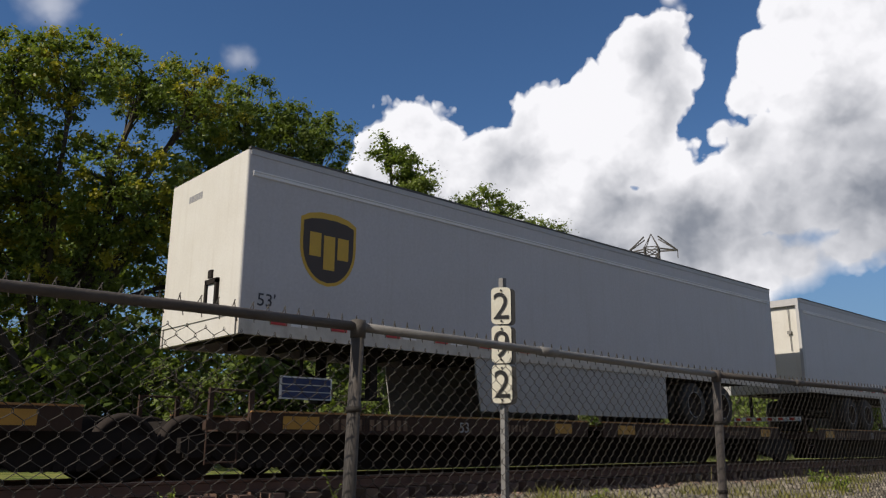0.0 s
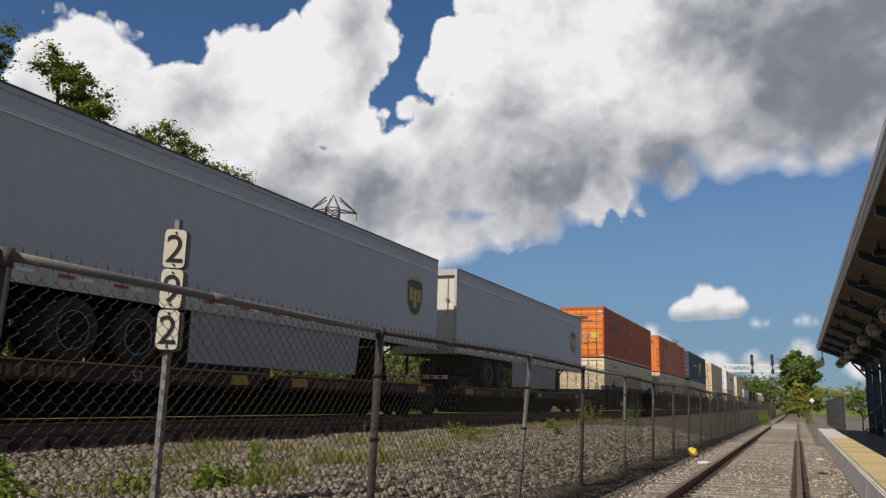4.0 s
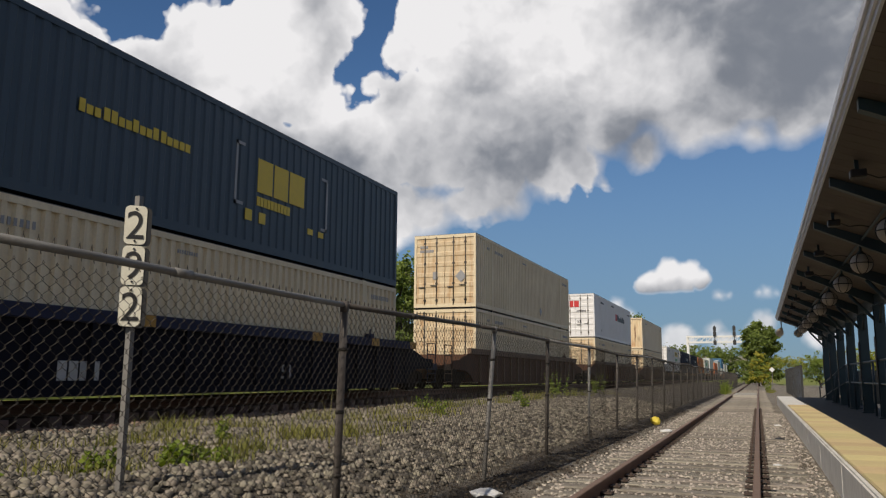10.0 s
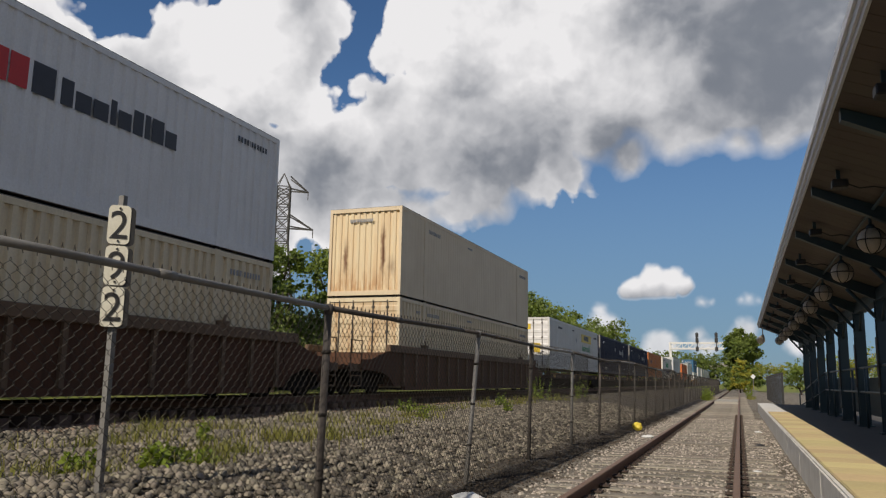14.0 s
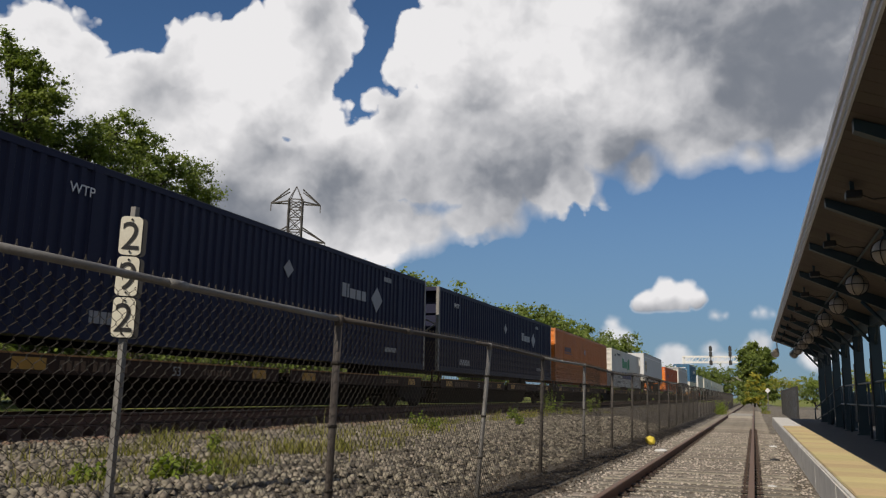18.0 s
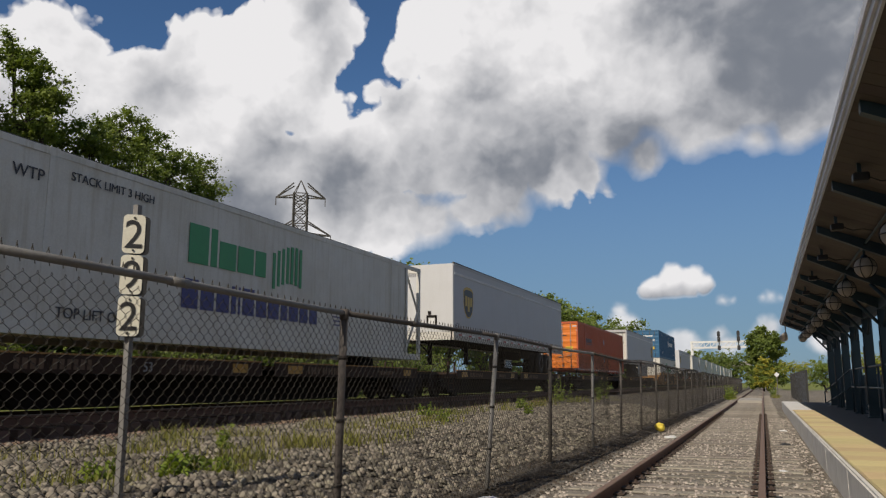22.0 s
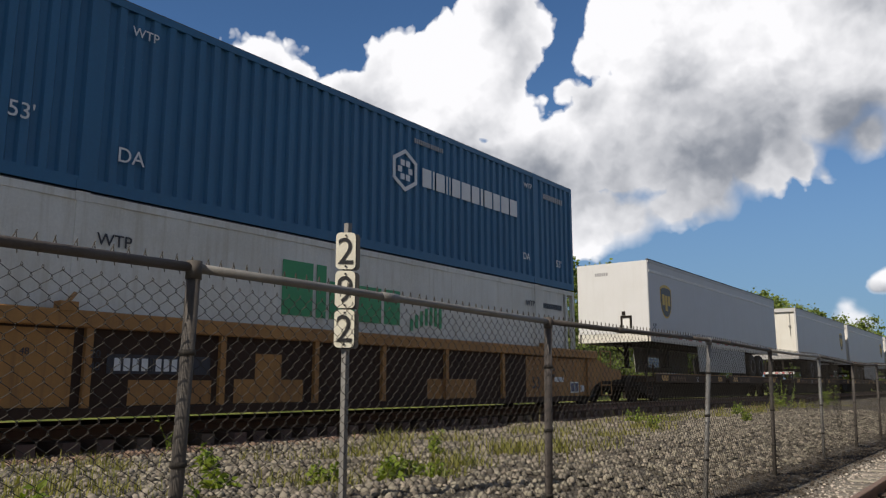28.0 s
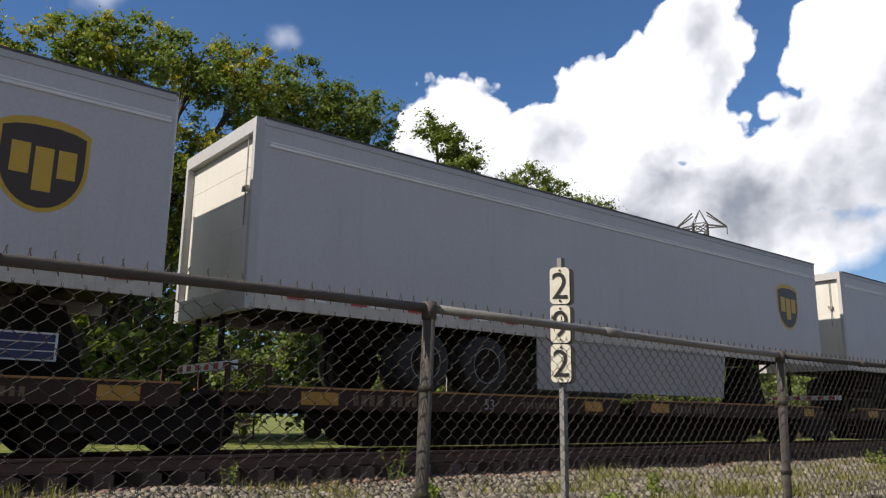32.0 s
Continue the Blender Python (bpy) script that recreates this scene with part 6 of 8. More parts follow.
        bx_ = bmesh.new()
        bx(bx_, -HALF + 0.1, HALF - 0.1, 0.02, 0.1, 0.0, 0.289)
        part("front_sill", bx_, M["trailer_end"], c)
        o = part("lettering", lettering("53'", 0.26, M["ink"]), None, c)
        o.matrix_basis = Matrix.Translation((HALF + 0.002, 0.28, 0.42)) @ FACE_X
    if panel:
        y = flip(LONG - 1.5) if panel_y is None else panel_y
        bm = bmesh.new()
        bx(bm, 0.0, 0.03, y - 0.46, y + 0.46, -0.78, -0.44)
        p = part("solar_panel", bm, M["reflect"], c, "small white-framed solar panel")
        bm = bmesh.new()
        for j in range(3):
            bx(bm, 0.028, 0.036, y - 0.43, y + 0.43, -0.76 + 0.103 * j, -0.67 + 0.103 * j)
        marks(p, "cell", bm, "solar")
        p.matrix_basis = pose(0.75, 0, -0.05)
        bm = bmesh.new()
        rod(bm, (0.6, y, -0.5), (0.75, y, -0.6), 0.03, 6)
        rod(bm, (0.6, y, -0.5), (0.6, y, 0.1), 0.03, 6)
        part("panel_arm", bm, M["underside"], c)
    if emblem is not None:
        shield(c, emblem, 1.42)
    return c


nose = trailer("pale grey trailer, nose first, gold and brown shield emblem", "nose", emblem=1.45, panel=True)
place(nose, -206.4, T_LOW)
plain_nose = trailer("white trailer, rounded nose first, gold and brown shield emblem", "nose", emblem=1.55, panel=True, end="trailer_white")
place(plain_nose, 187.65, T_LOW)
bare_nose = trailer("pale trailer without skirts, nose first, gold and brown shield emblem", "nose", emblem=1.55, panel=True, skirt=False, end="trailer_white", panel_y=8.07)
place(bare_nose, 106.21, T_LOW)
rear = trailer("pale grey trailer, rear doors first, shield emblem near its nose", "rear", emblem=LONG - 1.62)
place(rear, -188.35, T_LOW)
for y in (-153.24, -135.52, 223.40, 241.1):
    again(rear, y, T_LOW)
short = trailer("shorter pale grey trailer, rear doors first, gold and brown shield emblem", "rear", emblem=13.78 - 1.55, panel=True, skirt=False, LONG=13.78)
place(short, 208.4, T_LOW)
grey = trailer("grey trailer, rear doors first, faint emblem near its nose", "rear", emblem=LONG - 1.2)
bm = bmesh.new()
bx(bm, -0.1, 0.35, -0.012, 0.0, 0.42, 0.75)
part("sticker", bm, M["ink_yellow"], grey, "yellow sticker on the doors")
place(grey, 144.74, T_LOW)
far_units = [(259.0, grey), (277.0, plain_nose), (296.0, rear), (316.0, grey), (334.0, rear), (353.0, plain_nose), (372.0, rear), (392.0, grey), (411.0, rear), (430.0, rear)]
for y, kind in far_units:
    again(kind, y, T_LOW)


# ---- rail cars ----
def wheelset_meshes():
    bm = bmesh.new()
    n = 32
    prof = [(0.0, 0.0), (0.0, 0.10), (-0.03, 0.14), (-0.02, 0.34), (0.03, 0.36), (0.03, 0.42), (-0.075, 0.425), (-0.105, 0.45), (-0.115, 0.42), (-0.10, 0.34), (-0.1, 0.14)]
    c = bm.verts.new((0.06, 0, 0))
    rings = [[bm.verts.new((x, r * math.cos(2 * math.pi * k / n), r * math.sin(2 * math.pi * k / n))) for k in range(n)] for x, r in prof[1:]]
    for a, b in zip(rings, rings[1:]):
        for k in range(n):
            bm.faces.new((a[k], a[(k + 1) % n], b[(k + 1) % n], b[k])).smooth = True
    for k in range(n):
        bm.faces.new((rings[0][k], rings[0][(k + 1) % n], c))
    return mesh_of(bm, "wheel", M["wheel"])


WHEEL = wheelset_meshes()
sf = bmesh.new()
prism(sf, [(-1.15, 0.36), (-1.15, 0.55), (-0.75, 0.62), (0.75, 0.62), (1.15, 0.55), (1.15, 0.36), (0.75, 0.36), (0.45, 0.16), (-0.45, 0.16), (-0.75, 0.36)], "x", -0.06, 0.06)
for s in (-0.89, 0.89):
    bx(sf, -0.08, 0.09, s - 0.16, s + 0.16, 0.3, 0.55)
for k in range(5):
    rod(sf, (0.0, -0.26 + 0.13 * k, 0.2), (0.09, -0.26 + 0.13 * k, 0.2), 0.05, 8)
SIDE_FRAME = mesh_of(sf, "side_frame", M["underside"])
bol = bmesh.new()
bx(bol, -1.0, 1.0, -0.2, 0.2, 0.3, 0.66)
for s in (-0.89, 0.89):
    rod(bol, (-0.8, s, 0.42), (0.8, s, 0.42), 0.08, 10)
BOLSTER = mesh_of(bol, "bolster", M["underside"])


def truck(parent, y, base):
    """A four-wheel truck on the rails; base is the height of the parent's origin."""
    z = RAIL_Z - base
    t = piece("truck", BOLSTER, parent, 0, y, z)
    for s in (1, -1):
        piece("side_frame", SIDE_FRAME, t, s * 0.98, 0, 0)
        for a in (-0.89, 0.89):
            piece("wheel", WHEEL, t, s * 0.75, a, 0.42, 0, 0, 0 if s > 0 else 180)
    return t


def spine_car(label, before, after, first=False, last=False, side="brown_car", pads=((0.3, 7.7), (8.2, 15.9)), empty=False):
    """One unit of a spine car: a deep centre sill with wheel pads along it; before, after: how far it reaches past its load."""
    c = thing("spine_car", label, "rail car", "rail cars of the train")
    bm = bmesh.new()
    prism(bm, [(-before, 1.30), (-before, 1.52), (LONG + after, 1.52), (LONG + after, 1.30), (LONG - 1.9, 1.30), (LONG - 2.5, 0.80), (2.5, 0.80), (1.9, 1.30)], "x", -0.42, 0.42)
    part("centre_sill", bm, M["underside"], c, "deep black centre sill")
    for a, b in pads:
        for s in (1, -1):
            bm = bmesh.new()
            x0, x1 = sorted((s * 0.55, s * 1.28))
            bx(bm, x0, x1, a, b, 1.50, 1.57)
            xe = s * 1.28
            bx(bm, min(xe, xe + s * 0.03), max(xe, xe + s * 0.03), a, b, 1.36, 1.64)
            pad = part("wheel_pad", bm, M[side], c)
            bm = bmesh.new()
            bx(bm, min(xe - s * 0.02, xe + s * 0.045), max(xe - s * 0.02, xe + s * 0.045), a, b, 1.642, 1.668)
            part("pad_lip", bm, M["ochre"], pad, "worn yellow-brown lip")
            if s > 0:
                bm = bmesh.new()
                bars(bm, 1.312, a + 1.35, 1.42, 0.16, [0.55] * 4 + [0.0, 0.0] + [0.5] * 6, 0.6)
                bars(bm, 1.312, b - 2.6, 1.44, 0.11, [0.5] * 9, 0.7)
                tagged(part("numbers", bm, M["rib_brown"], pad), "worn dull codes", kind="stuff")
            for y in (a + 0.6, (a + b) / 2, b - 0.6):
                bm = bmesh.new()
                bx(bm, min(s * 0.42, s * 1.27), max(s * 0.42, s * 1.27), y - 0.05, y + 0.05, 1.34, 1.50)
                part("outrigger", bm, M["underside"], pad)
    # yellow patches and worn codes on the pad's edge
    bm = bmesh.new()
    for a, b in pads:
        bx(bm, 1.306, 1.316, a + 0.5, a + 1.1, 1.42, 1.60)
        bx(bm, 1.306, 1.316, b - 1.0, b - 0.5, 1.42, 1.60)
    marks(c, "conspicuity_patch", bm, "patch", "dull yellow reflective patch")
    words_at = pads[0][0] + 3.9
    o = part("lettering", lettering("53", 0.24, M["ink_grey"]), None, c)
    o.matrix_basis = Matrix.Translation((1.314, words_at, 1.41)) @ FACE_X
    # fifth-wheel stand
    for y in ((14.4,) if not empty else (2.0, 14.0)):
        bm = bmesh.new()
        prism(bm, [(y - 0.7, 1.52), (y + 0.7, 1.52), (y + 0.3, 2.62), (y - 0.3, 2.62)] if not empty else [(y - 0.7, 1.52), (y + 0.7, 1.52), (y + 0.6, 1.68), (y - 0.6, 1.68)], "x", -0.25, 0.25)
        part("hitch_stand", bm, M["underside"], c)
    for s in (1, -1):
        bm = bmesh.new()
        for y in (-0.25, 0.35):
            bx(bm, s * 1.2 - 0.03, s * 1.2 + 0.03, y - 0.03, y + 0.03, 1.5, 1.95)
        rod(bm, (s * 1.2, -0.25, 1.93), (s * 1.2, 0.35, 1.93), 0.018, 6)
        bx(bm, s * 1.2 - 0.05, s * 1.2 + 0.05, -0.32, 0.5, 1.40, 1.52)
        bx(bm, min(0, s * 1.2), max(0, s * 1.2), -0.1, 0.1, 1.38, 1.5)
        rod(bm, (s * 1.24, -0.3, 0.95), (s * 1.24, -0.3, 1.5), 0.014, 6)
        rod(bm, (s * 1.24, 0.15, 0.95), (s * 1.24, 0.15, 1.5), 0.014, 6)
        for z in (0.98, 1.2):
            rod(bm, (s * 1.24, -0.3, z), (s * 1.24, 0.15, z), 0.014, 6)
        part("hand_rail", bm, M["brown_car"], c, "rusty grab rails and step")
    return c


def well_car(label, paint, chord, before, after, codes=None, rib="", ribs=(), ends=""):
    """A well car: two deep ribbed sides between end platforms."""
    c = thing("well_car", label, "rail car", "rail cars of the train")
    for s in (1, -1):
        bm = bmesh.new()
        x = s * 1.36
        bx(bm, x - 0.015, x + 0.015, -0.5, LONG + 0.5, 0.98, 2.0)
        side = part("side_sheet", bm, M[paint], c, "stained ribbed side of the well")
        for y in ribs or [0.1 + 1.12 * k for k in range(15)]:
            bm = bmesh.new()
            bx(bm, min(x, x + s * 0.085), max(x, x + s * 0.085), y, y + 0.10, 0.98, 2.0)
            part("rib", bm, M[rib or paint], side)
        bm = bmesh.new()
        bx(bm, min(x - s * 0.05, x + s * 0.11), max(x - s * 0.05, x + s * 0.11), -1.0, LONG + 1.0, 2.0, 2.22)
        bev(bm, 0.015)
        part("top_chord", bm, M[chord], c)
        bm = bmesh.new()
        bx(bm, min(x - s * 0.05, x + s * 0.1), max(x - s * 0.05, x + s * 0.1), 0.2, LONG - 0.2, 0.86, 0.98)
        part("bottom_chord", bm, M[paint], c)
        for y0, y1, w in ((-0.5, -1.9, 1), (LONG + 0.5, LONG + 1.9, -1)):
            bm = bmesh.new()
            prism(bm, [(y0, 0.98), (y0, 2.0), (y0 - w * 0.6, 2.0), (y0 - w * 1.5, 1.75), (y0 - w * 2.2, 1.72), (y0 - w * 2.2, 1.45), (y0 - w * 0.9, 1.40), (y0 - w * 0.35, 1.25)], "x", x - 0.03, x + 0.03)
            part("end_gusset", bm, M[ends or paint], c)
        for y in (1.9, LONG - 1.9):
            bm = bmesh.new()
            bx(bm, min(x - s * 0.04, x + s * 0.13), max(x - s * 0.04, x + s * 0.13), y - 0.12, y + 0.12, 2.2, 2.32)
            rod(bm, (x + s * 0.1, y - 0.1, 2.2), (x + s * 0.02, y + 0.12, 2.44), 0.03, 6)
            part("container_guide", bm, M[chord], c)
    bm = bmesh.new()
    for y in (0.1, 3.9, 8.0, 12.0, LONG - 0.4):
        bx(bm, -1.33, 1.33, y, y + 0.3, 0.86, 0.925)
    part("floor_frame", bm, M["underside"], c)
    for y0, y1, s in ((-before, -0.5, -1), (LONG + 0.5, LONG + after, 1)):
        bm = bmesh.new()
        bx(bm, -1.3, 1.3, y0, y1, 1.45, 1.56)
        bx(bm, -0.35, 0.35, y0, y1, 1.1, 1.45)
        bx(bm, -1.33, 1.33, -0.56 if s < 0 else LONG + 0.5, -0.5 if s < 0 else LONG + 0.56, 0.98, 2.0)
        part("end_platform", bm, M[ends or paint], c)
        ye = y0 if s < 0 else y1
        for x in (-1.28, 1.28):
            bm = bmesh.new()
            for yy in (ye - s * 0.08, ye - s * 0.75):
                rod(bm, (x, yy, 1.0), (x, yy, 2.25), 0.018, 6)
            for z in (1.0, 1.28, 1.9, 2.25):
                rod(bm, (x, ye - s * 0.08, z), (x, ye - s * 0.75, z), 0.016, 6)
            bx(bm, x - 0.03, x + 0.03, min(ye, ye - s * 0.8), max(ye, ye - s * 0.8), 1.4, 1.6)
            part("hand_rail", bm, M[chord], c, "grab rails and steps at the car's end")
    if codes:
        codes(c)
    return c


def hose(parent, y, side=1):
    bm = bmesh.new()
    pts = [(0.3, y - 0.6, 1.25), (0.35, y - 0.35, 0.98), (0.35, y, 0.9), (0.35, y + 0.35, 0.98), (0.3, y + 0.6, 1.25)]
    for p, q in zip(pts, pts[1:]):
        rod(bm, p, q, 0.03, 6)
    part("air_hose", bm, M["rubber"], parent)
    bm = bmesh.new()
    bx(bm, -0.16, 0.16, y - 0.9, y + 0.9, 1.05, 1.35)
    part("coupler", bm, M["wheel"], parent)


UNITS = [(-224.2, "spine0"), (-206.4, "spine"), (-188.35, "spine"), (-170.15, "spine"), (-153.24, "spine"), (-135.52, "spine"), (-114.10, "well_dark"), (-94.09, "well_dark"), (-74.71, "well_dark"), (-51.37, "well_brown"),
         (-27.53, "well_brown"), (-4.12, "well_brown"), (16.91, "spine"), (34.23, "spine"), (51.56, "spine"), (68.77, "spine"), (87.19, "spine"), (106.21, "spine"), (126.42, "spine"), (144.74, "spine"), (166.16, "well_ochre"),
         (187.65, "spine"), (206.6, "spine"), (223.40, "spine"), (241.1, "spine")] + [(y, "spine") for y, _ in far_units]
COUPLED = {-224.2, -135.52, -74.71, -51.37, -27.53, -4.12, 87.19, 106.21, 144.74, 166.16, 187.65, 241.1, 277.0, 316.0, 353.0, 392.0}


def ochre_codes(c):
    bm = bmesh.new()
    for y0, y1, z0, z1 in ((-0.4, 2.05, 1.0, 1.97), (2.85, 4.2, 1.0, 1.34), (4.62, 6.05, 1.0, 1.36), (5.02, 5.56, 1.36, 1.76), (9.45, 11.2, 1.0, 1.4), (13.35, 14.42, 1.0, 1.97), (14.62, 16.6, 1.0, 1.97)):
        bx(bm, 1.372, 1.380, y0, y1, z0, z1)
    marks(c, "paint_panel", bm, "ochre", "older yellow paint showing")
    bm = bmesh.new()
    bx(bm, 1.376, 1.386, 2.52, 4.16, 1.42, 1.68)
    part("code_panel", bm, M["ink"], c, "black panel with pale code bars")
    bm = bmesh.new()
    bars(bm, 1.388, 2.62, 1.46, 0.17, [0.55] * 4 + [0.0, 0.0] + [0.5] * 5, 0.45)
    marks(c, "code_bar", bm, "ink_white")
    bm = bmesh.new()
    bx(bm, 1.378, 1.392, 15.62, 16.08, 1.08, 1.36)
    p = part("code_window", bm, M["reflect"], c, "white-framed dark code window")
    bm = bmesh.new()
    for y in (15.65, 15.87):
        bx(bm, 1.39, 1.396, y, y + 0.18, 1.11, 1.33)
    marks(p, "dark_plate", bm, "solar")
    bm = bmesh.new()
    bx(bm, 1.378, 1.386, 16.2, 16.42, 1.1, 1.28)
    bx(bm, 1.378, 1.386, 14.75, 15.0, 1.36, 1.48)
    bx(bm, 1.378, 1.386, 15.02, 15.25, 1.36, 1.48)
    marks(c, "sticker", bm, "ink_white")
    for text, y, z, size in (("53", 13.62, 1.2, 0.4), ("20", 14.51, 1.62, 0.15), ("40", 14.51, 1.46, 0.15), ("48", 15.2, 1.62, 0.12), ("20", 2.24, 1.62, 0.15), ("40", 2.24, 1.46, 0.15), ("48", 1.38, 1.64, 0.12)):
        o = part("lettering", lettering(text, size, M["ink"]), None, c)
        o.matrix_basis = Matrix.Translation((1.384 if size != 0.15 else 1.450, y, z)) @ FACE_X


def dark_codes(c):
    o = part("lettering", lettering("53", 0.44, M["ink_pale"]), None, c)
    o.matrix_basis = Matrix.Translation((1.378, 10.05, 1.13)) @ FACE_X
    bm = bmesh.new()
    bars(bm, 1.377, 4.02, 1.10, 0.3, [0.58] * 4, 0.25)
    marks(c, "code_bar", bm, "ink_pale")
    bm = bmesh.new()
    for y in (-1.2, 0.6, 5.5, 11.2, 14.3, LONG + 0.7):
        bx(bm, 1.466, 1.476, y, y + 0.45, 2.01, 2.21)
    marks(c, "conspicuity_patch", bm, "patch", "yellow reflective patch")


for i, (y0, kind) in enumerate(UNITS):
    prev_gap = y0 - (UNITS[i - 1][0] + LONG) if i else 2.0
    next_gap = (UNITS[i + 1][0] - y0 - LONG) if i + 1 < len(UNITS) else 2.0
    coupled_before = i == 0 or UNITS[i - 1][0] in COUPLED
    coupled_after = y0 in COUPLED or i + 1 == len(UNITS)
    before = prev_gap / 2 - (0.35 if coupled_before else 0.12)
    after = next_gap / 2 - (0.35 if coupled_after else 0.12)
    if kind.startswith("spine"):
        car = spine_car("rust-brown articulated spine car under its load" if kind == "spine" else "empty rust-brown spine car", before, after, empty=kind == "spine0")
    elif kind == "well_dark":
        car = well_car("dark navy well car carrying two stacked containers", "dark_car", "navy_chord", max(before, 1.2), max(after, 1.2), dark_codes)
    elif kind == "well_brown":
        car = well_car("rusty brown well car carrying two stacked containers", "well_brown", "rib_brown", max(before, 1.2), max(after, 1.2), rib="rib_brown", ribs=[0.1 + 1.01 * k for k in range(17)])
    else:
        car = well_car("weathered yellow-brown well car carrying two stacked containers", "brown_car", "ochre", max(before, 1.2), max(after, 1.2), ochre_codes, ends="ochre", rib="ochre", ribs=(0.0, 2.18, 4.3, 6.25, 8.0, 10.0, 12.2, 14.47, 16.55))
    well = kind.startswith("well")
    if coupled_before:
        truck(car, -before + 1.75 if well else 0.6, 0.0)
    if coupled_after:
        truck(car, LONG + after - 1.75 if well else LONG - 0.4, 0.0)
        hose(car, LONG + next_gap / 2)
    else:
        truck(car, LONG + next_gap / 2 - (0.0 if well else 0.9), 0.0)
    place(car, y0, 0.0)

# ---- trees ----
SUNWARD = np.array(-SUN_WAY)


def leafy(rng, tips, radii, count, leaf):
    """Single leaves in clumps round the twig ends, most of them turned to the light."""
    pick = rng.integers(0, len(tips), count)
    d = rng.normal(0, 1, (count, 3))
    d /= np.linalg.norm(d, axis=1, keepdims=True)
    ctr = tips[pick] + d * np.minimum(np.abs(rng.normal(0, 0.62, (count, 1))), 1.4) * radii[pick, None] * np.array((1.0, 1.0, 0.72))
    nrm = rng.normal(0, 0.8, (count, 3)) + SUNWARD * 0.75 + np.array((0, 0, 0.35))
    nrm /= np.linalg.norm(nrm, axis=1, keepdims=True)
    u = np.cross(nrm, rng.normal(0, 1, (count, 3)))
    u /= np.linalg.norm(u, axis=1, keepdims=True)
    v = np.cross(nrm, u)
    s = leaf * rng.uniform(0.6, 1.3, (count, 1))
    quad = np.stack([ctr - u * s * 0.55, ctr - v * s * 0.34 + nrm * s * 0.06, ctr + u * s * 0.6 - nrm * s * 0.12, ctr + v * s * 0.34 + nrm * s * 0.06], 1).reshape(-1, 3)
    return quad, np.arange(4 * count).reshape(-1, 4)


def tree(label, x, y, height, spread, seed, leaves=9000, leaf=0.16, mats=("leaf",), low=0.12, z=None, group="trees along the line", lean=0.0):
    """A tapered trunk, limbs that fork, and a crown of many single leaves in clumps round the twigs."""
    rng = np.random.default_rng(seed)
    z = ground_z(x, y) - 0.1 if z is None else z
    c = thing("tree", label, "tree", group, at=(x, y, z))
    bm = bmesh.new()
    tips = []
    r0 = height * 0.022 + 0.05
    lead = [np.array((0.0, 0.0, 0.0))]
    for k in range(1, 7):
        lead.append(np.array((lean * k * 0.3 + rng.normal(0, 0.12), rng.normal(0, 0.12), height * 0.93 * k / 6)))
    for k in range(6):
        rod(bm, lead[k], lead[k + 1], r0 * (1 - k / 6.6), 9, r0 * (1 - (k + 1) / 6.6), caps=False)
    limbs = int(12 + height * 0.6)
    for i in range(limbs):
        f = low + 0.06 + (0.86 - low) * (i + rng.uniform(0, 0.8)) / limbs
        s = f * 6
        k = min(5, int(s))
        p = lead[k] + (lead[k + 1] - lead[k]) * (s - k)
        a = i * 2.4 + rng.uniform(-0.5, 0.5)
        reach = spread * (0.55 + 0.55 * math.sin(math.pi * min(1, (f - low) / (1 - low) * 0.75 + 0.2))) * rng.uniform(0.7, 1.2)
        out = np.array((math.cos(a), math.sin(a), 0.0))
        pts = [p]
        for j in range(1, 5):
            pts.append(p + out * reach * j / 4 + np.array((0, 0, reach * (0.30 * j / 4 + 0.25 * (j / 4) ** 2))) + rng.normal(0, 0.06 * reach, 3))
        r = r0 * (1 - f) * 0.6 + 0.025
        for j in range(4):
            rod(bm, pts[j], pts[j + 1], r * (1 - j / 4.4), 6, r * (1 - (j + 1) / 4.4), caps=False)
            tips.append((pts[j + 1], reach * 0.22))
            for q in range(3):
                d = rng.normal(0, 1, 3)
                d[2] = abs(d[2]) * 0.7 - 0.1
                e = pts[j + 1] + d / np.linalg.norm(d) * reach * rng.uniform(0.22, 0.42)
                rod(bm, pts[j + 1], e, r * 0.3, 4, 0.01, caps=False)
                tips.append((e, reach * rng.uniform(0.17, 0.30)))
                for z2 in range(2):
                    d2 = d / np.linalg.norm(d) + rng.normal(0, 0.7, 3)
                    tips.append((e + d2 / np.linalg.norm(d2) * reach * rng.uniform(0.1, 0.22), reach * rng.uniform(0.10, 0.19)))
    tips.append((lead[-1], spread * 0.25))
    part("trunk", bm, M["bark"], c, "dark forked trunk and limbs")
    tips_p = np.array([t[0] for t in tips])
    tips_r = np.array([t[1] for t in tips])
    for mi, mat in enumerate(mats):
        n = leaves // len(mats)
        pick = rng.integers(0, len(tips_p), n)
        if len(mats) > 1:
            keep = (pick * 7 % len(mats)) == mi
            pick = np.where(keep, pick, (pick + mi + 1) % len(tips_p))
        quad, faces = leafy(rng, tips_p[pick], tips_r[pick], n, leaf)
        part("crown", soup("crown", quad, faces, M[mat]), None, c, "loose green crown with gaps" if mat != "leaf_yellow" else "sunlit yellowing leaves")
    return c


